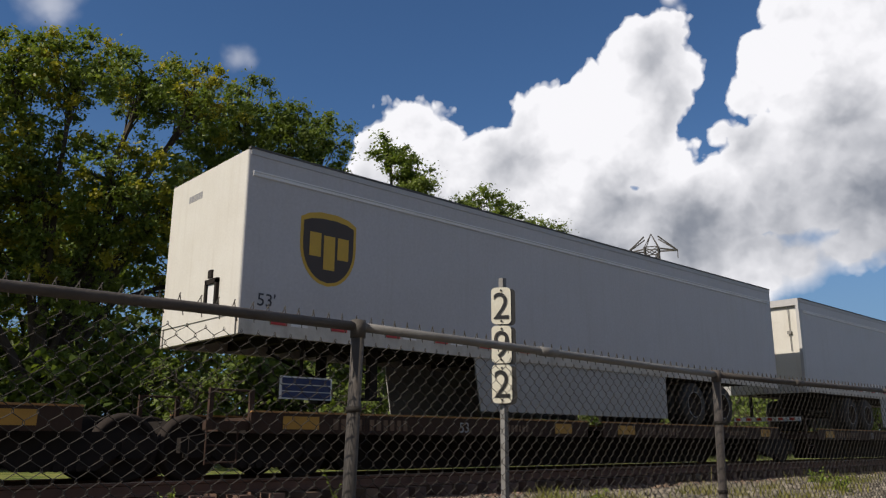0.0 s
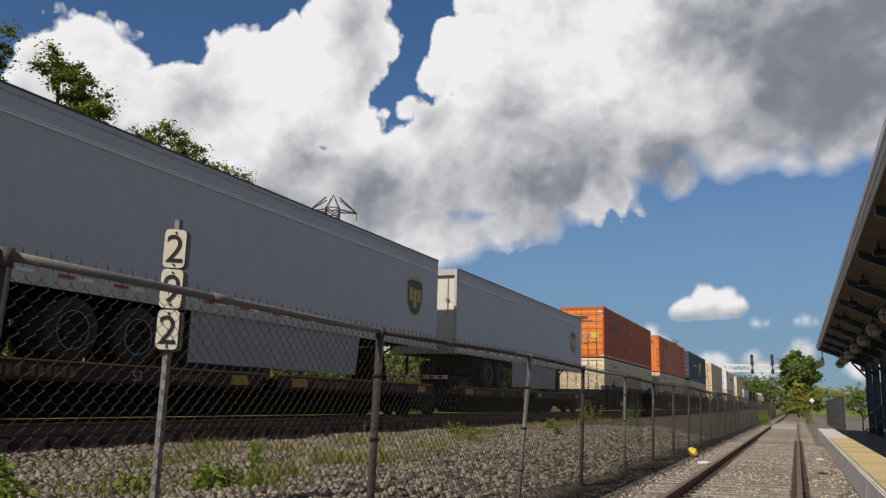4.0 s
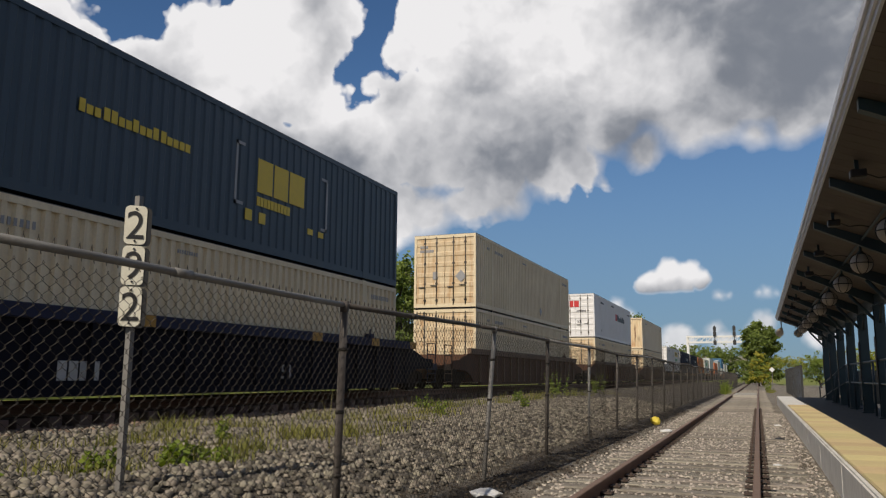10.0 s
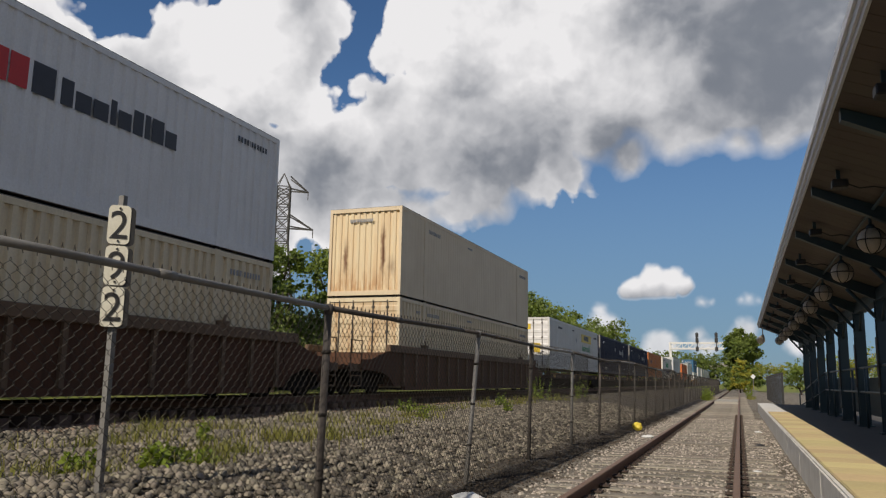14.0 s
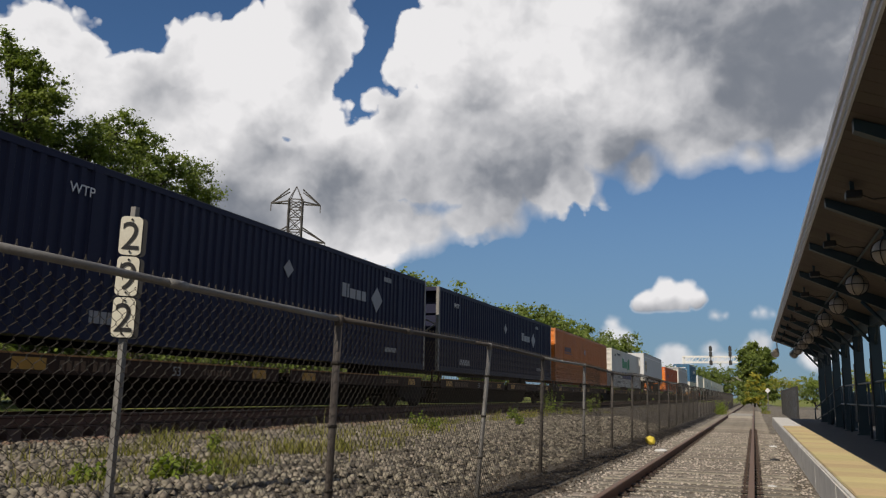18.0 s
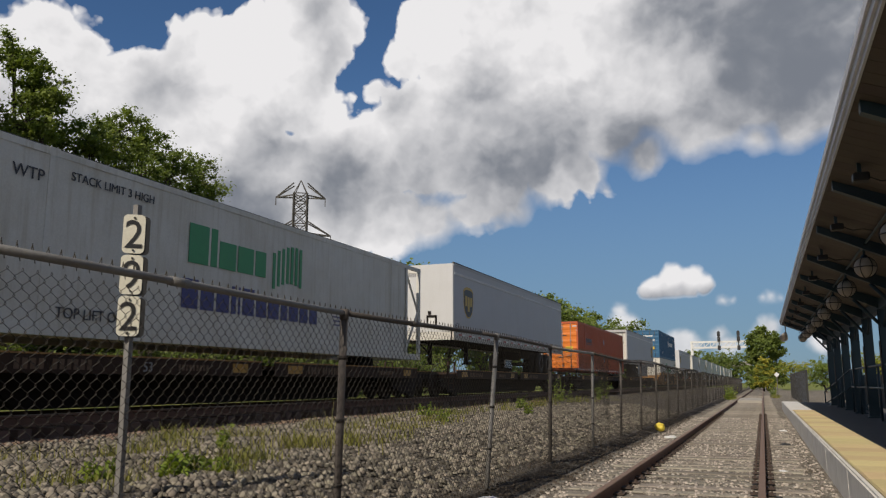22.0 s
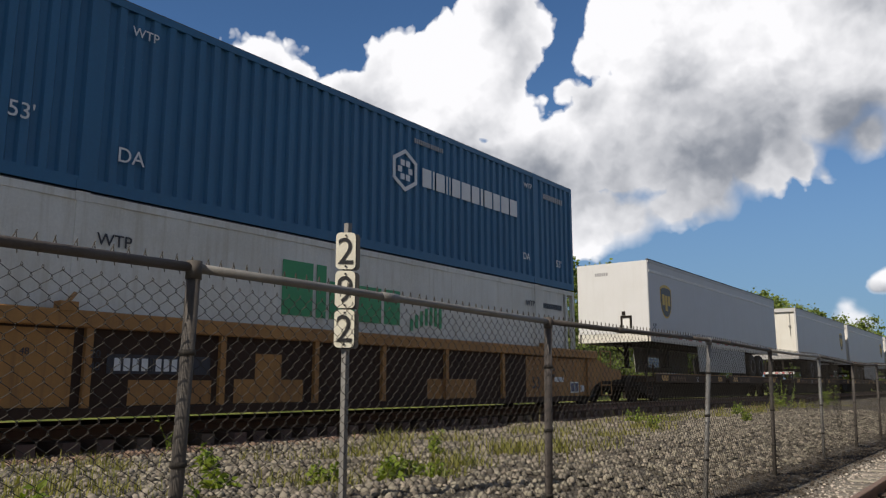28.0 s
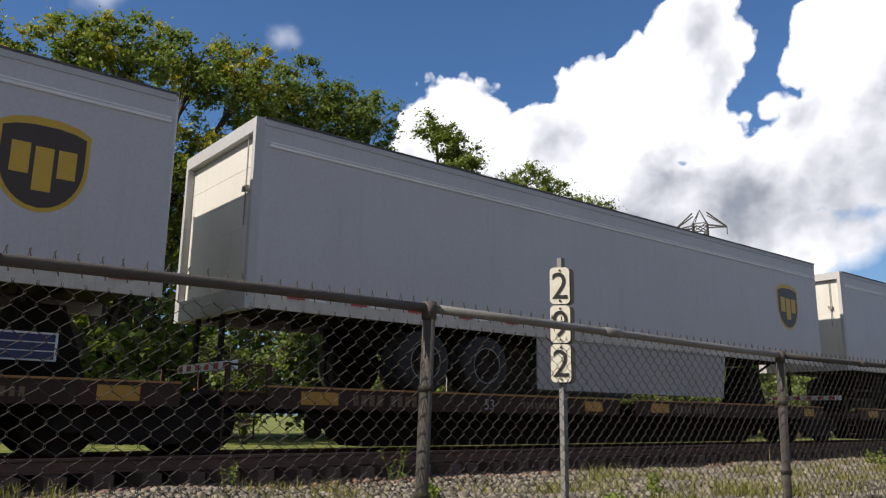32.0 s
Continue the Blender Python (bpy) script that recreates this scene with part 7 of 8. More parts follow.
def lobed_tree(label, x, y, lobes, seed, mats=("leaf",), leaf=0.13, clump=0.46, per=105, cover=4.6, group="trees along the line"):
    """A trunk that forks into limbs, one to each bough of the crown; lobes: the centre and radius of each bough's foliage."""
    rng = np.random.default_rng(seed)
    z0 = ground_z(x, y) - 0.1
    c = thing("tree", label, "tree", group, at=(x, y, z0))
    lob = [(np.array((a - x, b - y, h - z0)), r) for a, b, h, r in lobes]
    top = max(p[2] + r for p, r in lob)
    low = min(p[2] - r for p, r in lob)
    fork = max(0.12 * top, low * 0.7)
    r0 = 0.02 * top + 0.04
    bm = bmesh.new()
    rod(bm, (0, 0, 0), (0, 0, fork), r0, 10, r0 * 0.8, caps=False)
    tips, radii, sort = [], [], []
    for i, (p, r) in enumerate(lob):
        start = np.array((0, 0, fork * rng.uniform(0.75, 1.0)))
        mid = start + (p - start) * 0.5 + np.array((0, 0, 0.12 * abs(p[2] - start[2]))) + rng.normal(0, 0.18 * r, 3)
        t0 = r0 * rng.uniform(0.38, 0.55)
        rod(bm, start, mid, t0, 7, t0 * 0.65, caps=False)
        rod(bm, mid, p, t0 * 0.65, 6, t0 * 0.35, caps=False)
        for k in range(max(8, int(cover * (r / clump) ** 2))):
            d = rng.normal(0, 1, 3)
            d /= np.linalg.norm(d)
            e = p + d * r * (rng.uniform(0.62, 0.97) if k % 4 else rng.uniform(0.15, 0.6)) * np.array((1, 1, 0.92))
            if k % 2 == 0:
                q = p + (e - p) * 0.55 + rng.normal(0, 0.08 * r, 3)
                rod(bm, p if k % 4 else mid + (p - mid) * rng.uniform(0.3, 1), q, t0 * 0.22, 4, t0 * 0.12, caps=False)
                rod(bm, q, e, t0 * 0.12, 4, 0.006, caps=False)
            tips.append(e)
            radii.append(clump * rng.uniform(0.65, 1.3))
            sort.append(int(rng.integers(0, len(mats))))
    part("trunk", bm, M["bark"], c, "dark forked trunk and limbs")
    tips, radii, sort = np.array(tips), np.array(radii), np.array(sort)
    for i, mat in enumerate(mats):
        mine = sort == i
        if mine.any():
            part("crown", soup("crown", *leafy(rng, tips[mine], radii[mine], int(per * mine.sum()), leaf), M[mat]), None, c, "loose green crown with gaps" if mat != "leaf_yellow" else "sunlit yellowing leaves")
    return c


def round_crown(x, y, top, r, seed, low=0.3):
    """Boughs of an uneven broad crown."""
    rng = random.Random(seed)
    out = [(x, y, top - 0.55 * r, 0.55 * r)]
    levels = max(2, int((top * (1 - low)) / (0.8 * r)))
    for j in range(levels):
        z = top - 0.75 * r - j * 0.8 * r
        for k in range(4):
            a = 1.57 * k + 0.8 * j + rng.uniform(-0.4, 0.4)
            q = r * rng.uniform(0.45, 0.62)
            out.append((x + q * math.cos(a), y + q * math.sin(a), z + rng.uniform(-0.2, 0.15) * r, r * rng.uniform(0.46, 0.6)))
    return out


lobed_tree("broad tree with green and yellowing leaves behind the track", -25.8, 7.0, [(-25.5, 5.0, 12.0, 2.0), (-24.7, 6.7, 12.6, 1.7), (-26.4, 9.5, 13.6, 1.75), (-25.1, 10.8, 12.6, 1.9), (-26.0, 6.1, 8.9, 2.5), (-24.4, 8.2, 8.8, 2.2),
           (-26.8, 5.2, 6.7, 2.3), (-25.5, 7.2, 6.0, 2.0), (-24.7, 9.8, 8.5, 2.1), (-26.4, 11.8, 10.2, 1.9), (-25.6, 11.2, 6.6, 2.1)], 11, ("leaf", "leaf_yellow", "leaf", "leaf_dark"), 0.13)
lobed_tree("broad tree with green and yellowing leaves behind the track", -26.4, 1.2, [(-25.1, 3.1, 9.4, 2.6), (-26.0, 2.6, 6.3, 2.6), (-26, 0.2, 10.0, 2.6), (-25.2, -2.0, 8.5, 2.6), (-26.5, -1.0, 5.5, 2.6), (-26.2, 1.8, 12.0, 2.0)], 12, ("leaf_yellow", "leaf", "leaf"), 0.14, per=85)
lobed_tree("full dark green tree behind the track", -26.4, 15.0, [(-26.5, 13.4, 13.6, 1.75), (-25.7, 15.2, 13.3, 1.65), (-27.0, 17.6, 13.7, 1.4), (-26.1, 14.5, 11.3, 2.1), (-27.0, 12.8, 11.6, 1.7), (-25.4, 16.2, 10.8, 1.7),
           (-27.0, 15.1, 9.0, 2.3), (-25.6, 14.0, 6.8, 2.0), (-26.2, 16.8, 7.6, 1.9)], 13, ("leaf_dark", "leaf", "leaf_dark"), 0.13)
lobed_tree("airy green tree behind the track", -25.7, 20.9, [(-25.6, 21.0, 12.6, 1.2), (-24.8, 21.1, 12.0, 0.75), (-26.3, 20.5, 13.9, 0.95), (-25.2, 20.4, 10.8, 1.4), (-26.1, 22.0, 11.0, 1.05), (-25.4, 20.8, 8.6, 1.5), (-26.0, 19.6, 7.2, 1.5), (-25.6, 21.4, 6.0, 1.5), (-25.8, 20.2, 4.4, 1.5)], 14,
           ("leaf", "leaf_dark"), 0.13, clump=0.4)
lobed_tree("green tree behind the track", -25.8, 26.6, [(-25.8, 25.4, 12.0, 1.5), (-25.0, 23.4, 11.0, 1.2), (-26.7, 28.1, 12.3, 1.3), (-25.4, 28.6, 11.2, 1.3), (-26.3, 31.5, 11.5, 1.3), (-24.7, 25.1, 9.7, 2.0), (-27.1, 33.6, 11.3, 0.95),
           (-25.8, 23.4, 10.6, 0.85), (-25.8, 28.0, 8.8, 1.9), (-26, 31.0, 8.8, 1.7), (-25.6, 25.2, 6.8, 1.8), (-26, 28.6, 6.2, 1.9), (-25.8, 31.0, 6.0, 1.8), (-25.8, 26.6, 4.2, 1.8), (-26, 30.0, 3.8, 1.8)], 15, ("leaf", "leaf_dark", "leaf_dark"), 0.13)
for k, (x, y, h, r) in enumerate(((-31, -3.0, 12.0, 4.4), (-33, 9.0, 11.5, 4.2), (-33, 22.0, 10.5, 3.6))):
    lobed_tree("dense tree behind the track", x, y, round_crown(x, y, h, r, 40 + k, 0.15), 16 + k, ("leaf_dark", "leaf"), 0.24, 0.75, 55, 3.6)
for k, (x, y, h, r) in enumerate(((-29.5, 17.0, 8.5, 2.8), (-29.0, 21.5, 9.0, 2.8), (-29.5, 26.0, 8.8, 2.8), (-29.0, 30.5, 8.6, 2.8), (-29.5, 35.0, 8.4, 2.8))):
    lobed_tree("dense tree behind the track", x, y, round_crown(x, y, h, r, 140 + k, 0.05), 150 + k, ("leaf_dark", "leaf"), 0.2, 0.62, 50, 3.6)
ROW = [(38.5, 10.2, 2.4), (44.5, 10.6, 2.5), (51.0, 11.1, 2.7), (56.5, 10.8, 2.6), (64.0, 12.3, 3.2), (70.5, 12.3, 3.2), (78.5, 11.5, 3.2), (88.5, 11.7, 3.6), (100.0, 13.3, 4.6), (112.5, 14.4, 5.2), (126.0, 14.2, 5.6), (146.0, 14.8, 6.6), (168.0, 15.2, 7.2), (194.0, 13.6, 7.4), (225.0, 12.0, 7.5)]
for k, (y, h, r) in enumerate(ROW):
    x = -27 - (k * 5 % 3)
    lobed_tree("leafy tree in a row along the track", x, y, round_crown(x, y, h, r, 60 + k, 0.25), 30 + k, ("leaf", "leaf_dark") if k % 2 else ("leaf_dark", "leaf", "leaf"), 0.20 + 0.0016 * y, 0.5 + 0.005 * y, 44, 3.4)
# low scrub seen under the cars
for k in range(4, 16):
    rng = random.Random(200 + k)
    tree("low bright green bush behind the track", rng.uniform(-22, -18.5), -4 + 3.6 * k + rng.uniform(-1, 1), rng.uniform(1.8, 3.4), rng.uniform(1.2, 1.9), 300 + k, 1500, 0.16, ("leaf_dark",) if k % 3 else ("leaf",), 0.05, group="bushes along the line")
for k in range(18):
    rng = random.Random(700 + k)
    tree("dense dark shrub under the trees", rng.uniform(-28, -24), -10 + 4.1 * k + rng.uniform(-1, 1), rng.uniform(3.0, 4.4) if k > 4 else rng.uniform(1.8, 2.4), rng.uniform(2.0, 2.6), 720 + k, 3000, 0.26, ("leaf_dark",), 0.02, group="shrubs under the trees")
for k in range(15):
    rng = random.Random(760 + k)
    tree("dense dark shrub under the trees", rng.uniform(-32, -29), 4 + 4.3 * k + rng.uniform(-1, 1), rng.uniform(3.8, 5.0), rng.uniform(2.4, 3.0), 780 + k, 3600, 0.32, ("leaf_dark",), 0.02, group="shrubs under the trees")
# far trees beyond the station
lobed_tree("large dark tree beside the far track", 0.7, 150, [(0.5, 150, 9.9, 1.45), (-1.0, 149, 8.4, 1.6), (2.0, 150, 8.7, 1.6), (0.6, 148, 7.3, 1.9), (-1.5, 150, 6.0, 1.55), (2.7, 151, 6.4, 1.6), (0.6, 150, 4.8, 2.0), (2.8, 150, 3.9, 1.5), (-0.6, 151, 9.5, 1.0),
           (-1.2, 150, 3.6, 1.6), (1.4, 149, 2.2, 1.6), (3.0, 150, 1.9, 1.4), (-1.4, 150, 1.6, 1.4)], 61, ("leaf_dark", "leaf_dark", "leaf"), 0.34, 0.6, 60, 5.0)
lobed_tree("yellow-green young tree beside the far track", 0.1, 122, [(0.1, 122, 3.9, 0.9), (-0.7, 122, 2.9, 0.9), (0.8, 122, 2.8, 1.0), (0.0, 121, 1.7, 1.2), (-0.9, 122, 1.0, 0.9), (0.9, 122, 1.0, 0.9)], 63, ("leaf_yellow", "leaf"), 0.26, 0.45, 40, 4.0)
for k, (x, y, h, r) in enumerate(((11, 62, 4.2, 2.2), (14, 48, 4.6, 2.4), (16, 38, 4.4, 2.4), (10.5, 84, 3.8, 2.2), (7.5, 112, 3.8, 2.2), (17, 30, 4.6, 2.4), (20, 55, 5, 2.6), (5.5, 138, 4, 2.2))):
    tree("sunlit tree beyond the platform", x, y, h, r, 80 + k, 8000, 0.15, ("weed", "leaf_yellow") if k % 2 else ("leaf", "weed"), 0.1, group="trees beyond the platform")
for k in range(10):
    tree("distant tree on the skyline", -9 - 6 * k, 300 + 7 * k, 9 + (k * 5 % 4), 6, 120 + k, 1500, 0.8, ("leaf_dark",), 0.02, group="distant trees")

# ---- transmission tower ----
def tower(x, y, height):
    t = thing("transmission_tower", "grey steel lattice power-line tower behind the trees", "transmission tower", "power-line towers", at=(x, y, 0))
    H = height
    prof = [(0.0, 0.105), (0.5, 0.05), (0.66, 0.032), (0.93, 0.032), (1.0, 0.003)]

    def half(f):
        for (f0, w0), (f1, w1) in zip(prof, prof[1:]):
            if f0 <= f <= f1:
                return H * (w0 + (w1 - w0) * (f - f0) / (f1 - f0))
        return 0.1
    levels = [0, 0.14, 0.27, 0.38, 0.48, 0.57, 0.66, 0.72, 0.78, 0.84, 0.89, 0.93]
    for sx, sy in ((1, 1), (1, -1), (-1, 1), (-1, -1)):
        bm = bmesh.new()
        tube(bm, [(sx * half(a), sy * half(a), a * H) for a in levels], 0.24, 4)
        rod(bm, (sx * half(0.93), sy * half(0.93), 0.93 * H), (0, 0, H), 0.13, 4)
        part("leg", bm, M["lattice"], t)
    bm = bmesh.new()
    for a, b in zip(levels, levels[1:]):
        for s in (1, -1):
            rod(bm, (-half(a), s * half(a), a * H), (half(b), s * half(b), b * H), 0.14, 4)
            rod(bm, (half(a), s * half(a), a * H), (-half(b), s * half(b), b * H), 0.14, 4)
            rod(bm, (s * half(a), -half(a), a * H), (s * half(b), half(b), b * H), 0.14, 4)
            rod(bm, (-half(b), s * half(b), b * H), (half(b), s * half(b), b * H), 0.14, 4)
    part("bracing", bm, M["lattice"], t)
    for f, w in ((0.92, 0.118), (0.735, 0.148)):
        for s in (1, -1):
            bm = bmesh.new()
            for q in (1, -1):
                rod(bm, (s * half(f), q * half(f), f * H), (s * w * H, 0, f * H - 0.4), 0.2, 4)
                rod(bm, (s * half(f), q * half(f), f * H + 0.06 * H), (s * w * H, 0, f * H - 0.4), 0.2, 4)
            rod(bm, (s * w * H, 0, f * H - 0.4), (s * w * H, 0, f * H - 2.2), 0.14, 4)
            part("cross_arm", bm, M["lattice"], t)
    t.rotation_euler = (0, 0, radians(30))
    return t


first_tower = tower(-96.5, 151.5, 47.5)
copy_thing(first_tower, Matrix.Translation((-92, 620, 0)) @ pose(0, 0, 0, 0, 0, -8))

# ---- signal bridge, overpass and far things ----
bridge = thing("signal_bridge", "white steel signal bridge across the main line", "signal bridge")
GY, GZ, GX0, GX1 = 168.0, 8.2, -13.0, -2.6
for z in (GZ, GZ + 1.15):
    for dy in (0, 0.9):
        bm = bmesh.new()
        bx(bm, GX0, GX1, GY + dy - 0.08, GY + dy + 0.08, z - 0.17, z + 0.17)
        part("chord", bm, M["reflect"], bridge)
bm = bmesh.new()
for k in range(9):
    x = GX0 + 1.2 * k
    rod(bm, (x, GY, GZ), (x + 1.2, GY, GZ + 1.15), 0.09, 5)
    bx(bm, x - 0.04, x + 0.04, GY - 0.04, GY + 0.94, GZ - 0.04, GZ + 1.15)
part("bracing", bm, M["reflect"], bridge)
bm = bmesh.new()
bx(bm, GX0, GX1, GY + 0.1, GY + 0.8, GZ + 0.13, GZ + 0.19)
part("walkway", bm, M["reflect"], bridge)
bm = bmesh.new()
bx(bm, GX0 - 0.25, GX0 + 0.25, GY + 0.2, GY + 0.7, 0.2, GZ + 1.3)
part("mast", bm, M["reflect"], bridge)
for x in (-7.7, -4.0):
    bm = bmesh.new()
    bx(bm, x - 0.09, x + 0.09, GY - 0.2, GY - 0.05, GZ - 0.6, GZ + 3.3)
    sig = part("signal_mast", bm, M["black"], bridge)
    for z in (GZ + 2.7, GZ + 1.7, GZ - 0.1):
        bm = bmesh.new()
        prism(bm, [(x - 0.3, z - 0.45), (x + 0.3, z - 0.45), (x + 0.3, z + 0.35), (x, z + 0.65), (x - 0.3, z + 0.35)], "y", GY - 0.34, GY - 0.2)
        part("signal_head", bm, M["black"], sig)

overpass = thing("overpass", "pale concrete road bridge over the tracks", "bridge")
bm = bmesh.new()
bx(bm, -40, -3.2, 330, 340, 7.2, 8.6)
bx(bm, -40, -3.2, 329.7, 330, 8.6, 9.4)
part("deck", bm, M["bridge"], overpass)
for x in (-30, -20, -5):
    bm = bmesh.new()
    bx(bm, x - 0.7, x + 0.7, 331, 339, 0, 7.2)
    part("pier", bm, M["bridge"], overpass)
bm = bmesh.new()
prism(bm, [(-40, 0), (-40, 8.4), (-75, 0)], "y", 330, 340)
part("embankment", bm, M["bridge"], overpass)

# sign and fence at the platform's far end
sign = thing("diamond_sign", "small pale diamond sign on a post beside the far track", "sign", at=(1.15, 74, 0))
bm = bmesh.new()
rod(bm, (0, 0, 0), (0, 0, 1.75), 0.03, 6)
part("post", bm, M["galv"], sign)
bm = bmesh.new()
prism(bm, [(-0.22, 1.9), (0, 1.68), (0.22, 1.9), (0, 2.12)], "y", -0.03, -0.01)
part("plate", bm, M["reflect"], sign)
gate = thing("fence_panels", "blue-grey upright board fence past the platform", "fence", at=(2.2, 0, 0))
for k in range(22):
    bm = bmesh.new()
    y = 47 + 1.2 * k
    bx(bm, -0.03, 0.03, y + 0.08, y + 0.95, 0.05, 1.72 + 0.02 * (k % 3))
    part("panel", bm, M["slat"], gate)
    bm = bmesh.new()
    bx(bm, -0.06, 0.06, y - 0.05, y + 0.03, 0.0, 1.9)
    part("post", bm, M["black"], gate)

# lot beyond the platform: picket fence, light pole, parked cars far off
picket = thing("picket_fence", "black upright-bar fence behind the platform", "fence", at=(7.9, 0, 0))
bm = bmesh.new()
for k in range(150):
    y = 6 + 0.2 * k
    bx(bm, -0.012, 0.012, y - 0.012, y + 0.012, 0.0, 1.5)
part("bars", bm, M["black"], picket)
bm = bmesh.new()
for z in (0.2, 1.35):
    bx(bm, -0.02, 0.02, 6, 36, z, z + 0.04)
part("rails", bm, M["black"], picket)
pole = thing("light_pole", "dark parking-lot light pole with one arm", "street lamp", at=(11.6, 40.0, 0))
bm = bmesh.new()
rod(bm, (0, 0, 0), (0, 0, 7.6), 0.09, 8, 0.06)
part("pole", bm, M["black"], pole)
bm = bmesh.new()
rod(bm, (0, 0, 7.5), (-0.9, 0, 7.6), 0.04, 6)
bx(bm, -1.5, -0.8, -0.15, 0.15, 7.5, 7.65)
part("lamp_head", bm, M["black"], pole)


def parked_car(x, y, paint, label):
    c = thing("parked_car", label, "car", "cars in the lot", at=(x, y, 0))
    bm = bmesh.new()
    prism(bm, [(-2.2, 0.35), (2.2, 0.35), (2.25, 0.75), (1.4, 0.9), (0.8, 1.38), (-1.1, 1.42), (-1.8, 0.95), (-2.25, 0.85)], "x", -0.85, 0.85)
    bev(bm, 0.06, 2)
    part("body", bm, M[paint], c)
    bm = bmesh.new()
    prism(bm, [(1.25, 0.93), (0.75, 1.32), (-1.05, 1.36), (-1.6, 0.98)], "x", -0.862, 0.862)
    part("window", bm, M["solar"], c)
    for sx in (-0.75, 0.55):
        for yy in (-1.35, 1.4):
            piece("wheel", TYRE, c, sx, yy, 0.36).scale = (0.8, 0.7, 0.7)
    return c


parked_car(7.0, 58, "white", "white car parked beyond the platform")
parked_car(9.4, 66, "ink_grey", "grey car parked beyond the platform")
parked_car(12.0, 52, "ink_red", "red car parked beyond the platform")
parked_car(14.5, 44, "white", "white car parked beyond the platform")

# ---- weeds and litter ----
def weed(x, y, height, blades, seed, mat="weed", wide=0.05, label="green weed growing through the ballast", group="weeds"):
    rng = np.random.default_rng(seed)
    c = thing("weed", label, "weed", group, at=(x, y, ground_z(x, y) - 0.02))
    verts, faces = [], []
    bm = bmesh.new()
    stems = max(3, blades // 14)
    for s in range(stems):
        a, lean = rng.uniform(0, 6.28), rng.uniform(0.05, 0.55)
        h = height * rng.uniform(0.5, 1.0)
        base = np.array((rng.normal(0, 0.12 * height + 0.03), rng.normal(0, 0.12 * height + 0.03), 0))
        tip = base + np.array((math.cos(a) * lean * h, math.sin(a) * lean * h, h))
        rod(bm, base, tip, 0.006, 4, 0.002, caps=False)
        for b in range(blades // stems):
            f = rng.uniform(0.12, 1.0)
            p = base + (tip - base) * f
            d = rng.normal(0, 1, 3)
            d[2] = d[2] * 0.5 + 0.35
            d /= np.linalg.norm(d)
            side = np.cross(d, rng.normal(0, 1, 3))
            side /= np.linalg.norm(side)
            ln = wide * rng.uniform(1.6, 3.0) * (1.2 - 0.5 * f)
            w = wide * rng.uniform(0.35, 0.6) * (1.2 - 0.5 * f)
            k = len(verts)
            verts += [(p).tolist(), (p + d * ln * 0.5 + side * w).tolist(), (p + d * ln + np.array((0, 0, -0.2 * ln))).tolist(), (p + d * ln * 0.5 - side * w).tolist()]
            faces.append((k, k + 1, k + 2, k + 3))
    part("stem", bm, M[mat], c)
    part("leaves", soup("leaves", verts, faces, M[mat]), None, c)
    return c


WEEDS = [(-4.85, 5.75, 0.22, 150, "weed", 0.06), (-5.05, 6.1, 0.22, 130, "weed", 0.055), (-4.6, 6.15, 0.18, 110, "weed", 0.05), (-5.15, 5.2, 0.28, 100, "weed", 0.045), (-5.9, 7.8, 0.35, 110, "weed", 0.035), (-5.4, 4.3, 0.25, 80, "weed", 0.045),
         (-3.9, 1.6, 0.42, 120, "weed", 0.06), (-4.1, 2.0, 0.45, 130, "weed", 0.055), (-3.5, 2.6, 0.5, 130, "weed", 0.05), (-3.35, 2.35, 0.45, 110, "weed", 0.05), (-6.8, 5.2, 0.3, 90, "weed", 0.045), (-6.0, 15.0, 0.3, 120, "weed", 0.045),
         (-7.4, 17.5, 0.4, 120, "weed", 0.05), (-7.0, 24.0, 0.5, 130, "weed", 0.05), (-5.5, 19.5, 0.3, 100, "weed", 0.05), (-8.0, 33.0, 1.1, 240, "weed", 0.05), (-7.6, 40.0, 1.0, 240, "weed", 0.05), (-2.2, 60.0, 1.0, 260, "weed", 0.07),
         (-2.4, 66.0, 1.2, 260, "weed", 0.07), (0.9, 80.0, 1.0, 220, "weed", 0.07), (-8.9, 6.2, 0.5, 70, "weed", 0.03), (-8.8, 3.9, 0.55, 60, "weed", 0.025)]
for k, (x, y, h, n, mat, wide) in enumerate(WEEDS):
    weed(x, y, h, n, 400 + k, mat, wide, "yellow-green leafy weed in the ballast")


def grass_patch(x, y, rx, ry, height, count, seed, mat="blades"):
    """A thin, uneven patch of wild grass: single bent blades."""
    rng = np.random.default_rng(seed)
    verts, faces = [], []
    seeds = rng.normal(0, 0.5, (14, 2)) * (rx, ry)
    for k in range(count):
        q = seeds[rng.integers(0, 14)] + rng.normal(0, 0.12, 2)
        px, py = x + q[0], y + q[1]
        h = height * rng.uniform(0.35, 1.0)
        a, bend = rng.uniform(0, 6.28), rng.uniform(0.15, 0.7) * h
        base = np.array((px, py, ground_z(px, py) - 0.01))
        side = np.array((-math.sin(a), math.cos(a), 0)) * rng.uniform(0.004, 0.009)
        mid = base + np.array((math.cos(a) * bend * 0.3, math.sin(a) * bend * 0.3, h * 0.6))
        tip = base + np.array((math.cos(a) * bend, math.sin(a) * bend, h * 0.92))
        b = len(verts)
        verts += [(base - side).tolist(), (base + side).tolist(), (mid + side * 0.7).tolist(), (mid - side * 0.7).tolist(), tip.tolist()]
        faces += [(b, b + 1, b + 2, b + 3), (b + 3, b + 2, b + 4)]
    return tagged(new("grass_patch", soup("grass_patch", verts, faces, M[mat])), "thin yellow-green wild grass in the ballast", "grass", "grass in the ballast", kind="stuff")


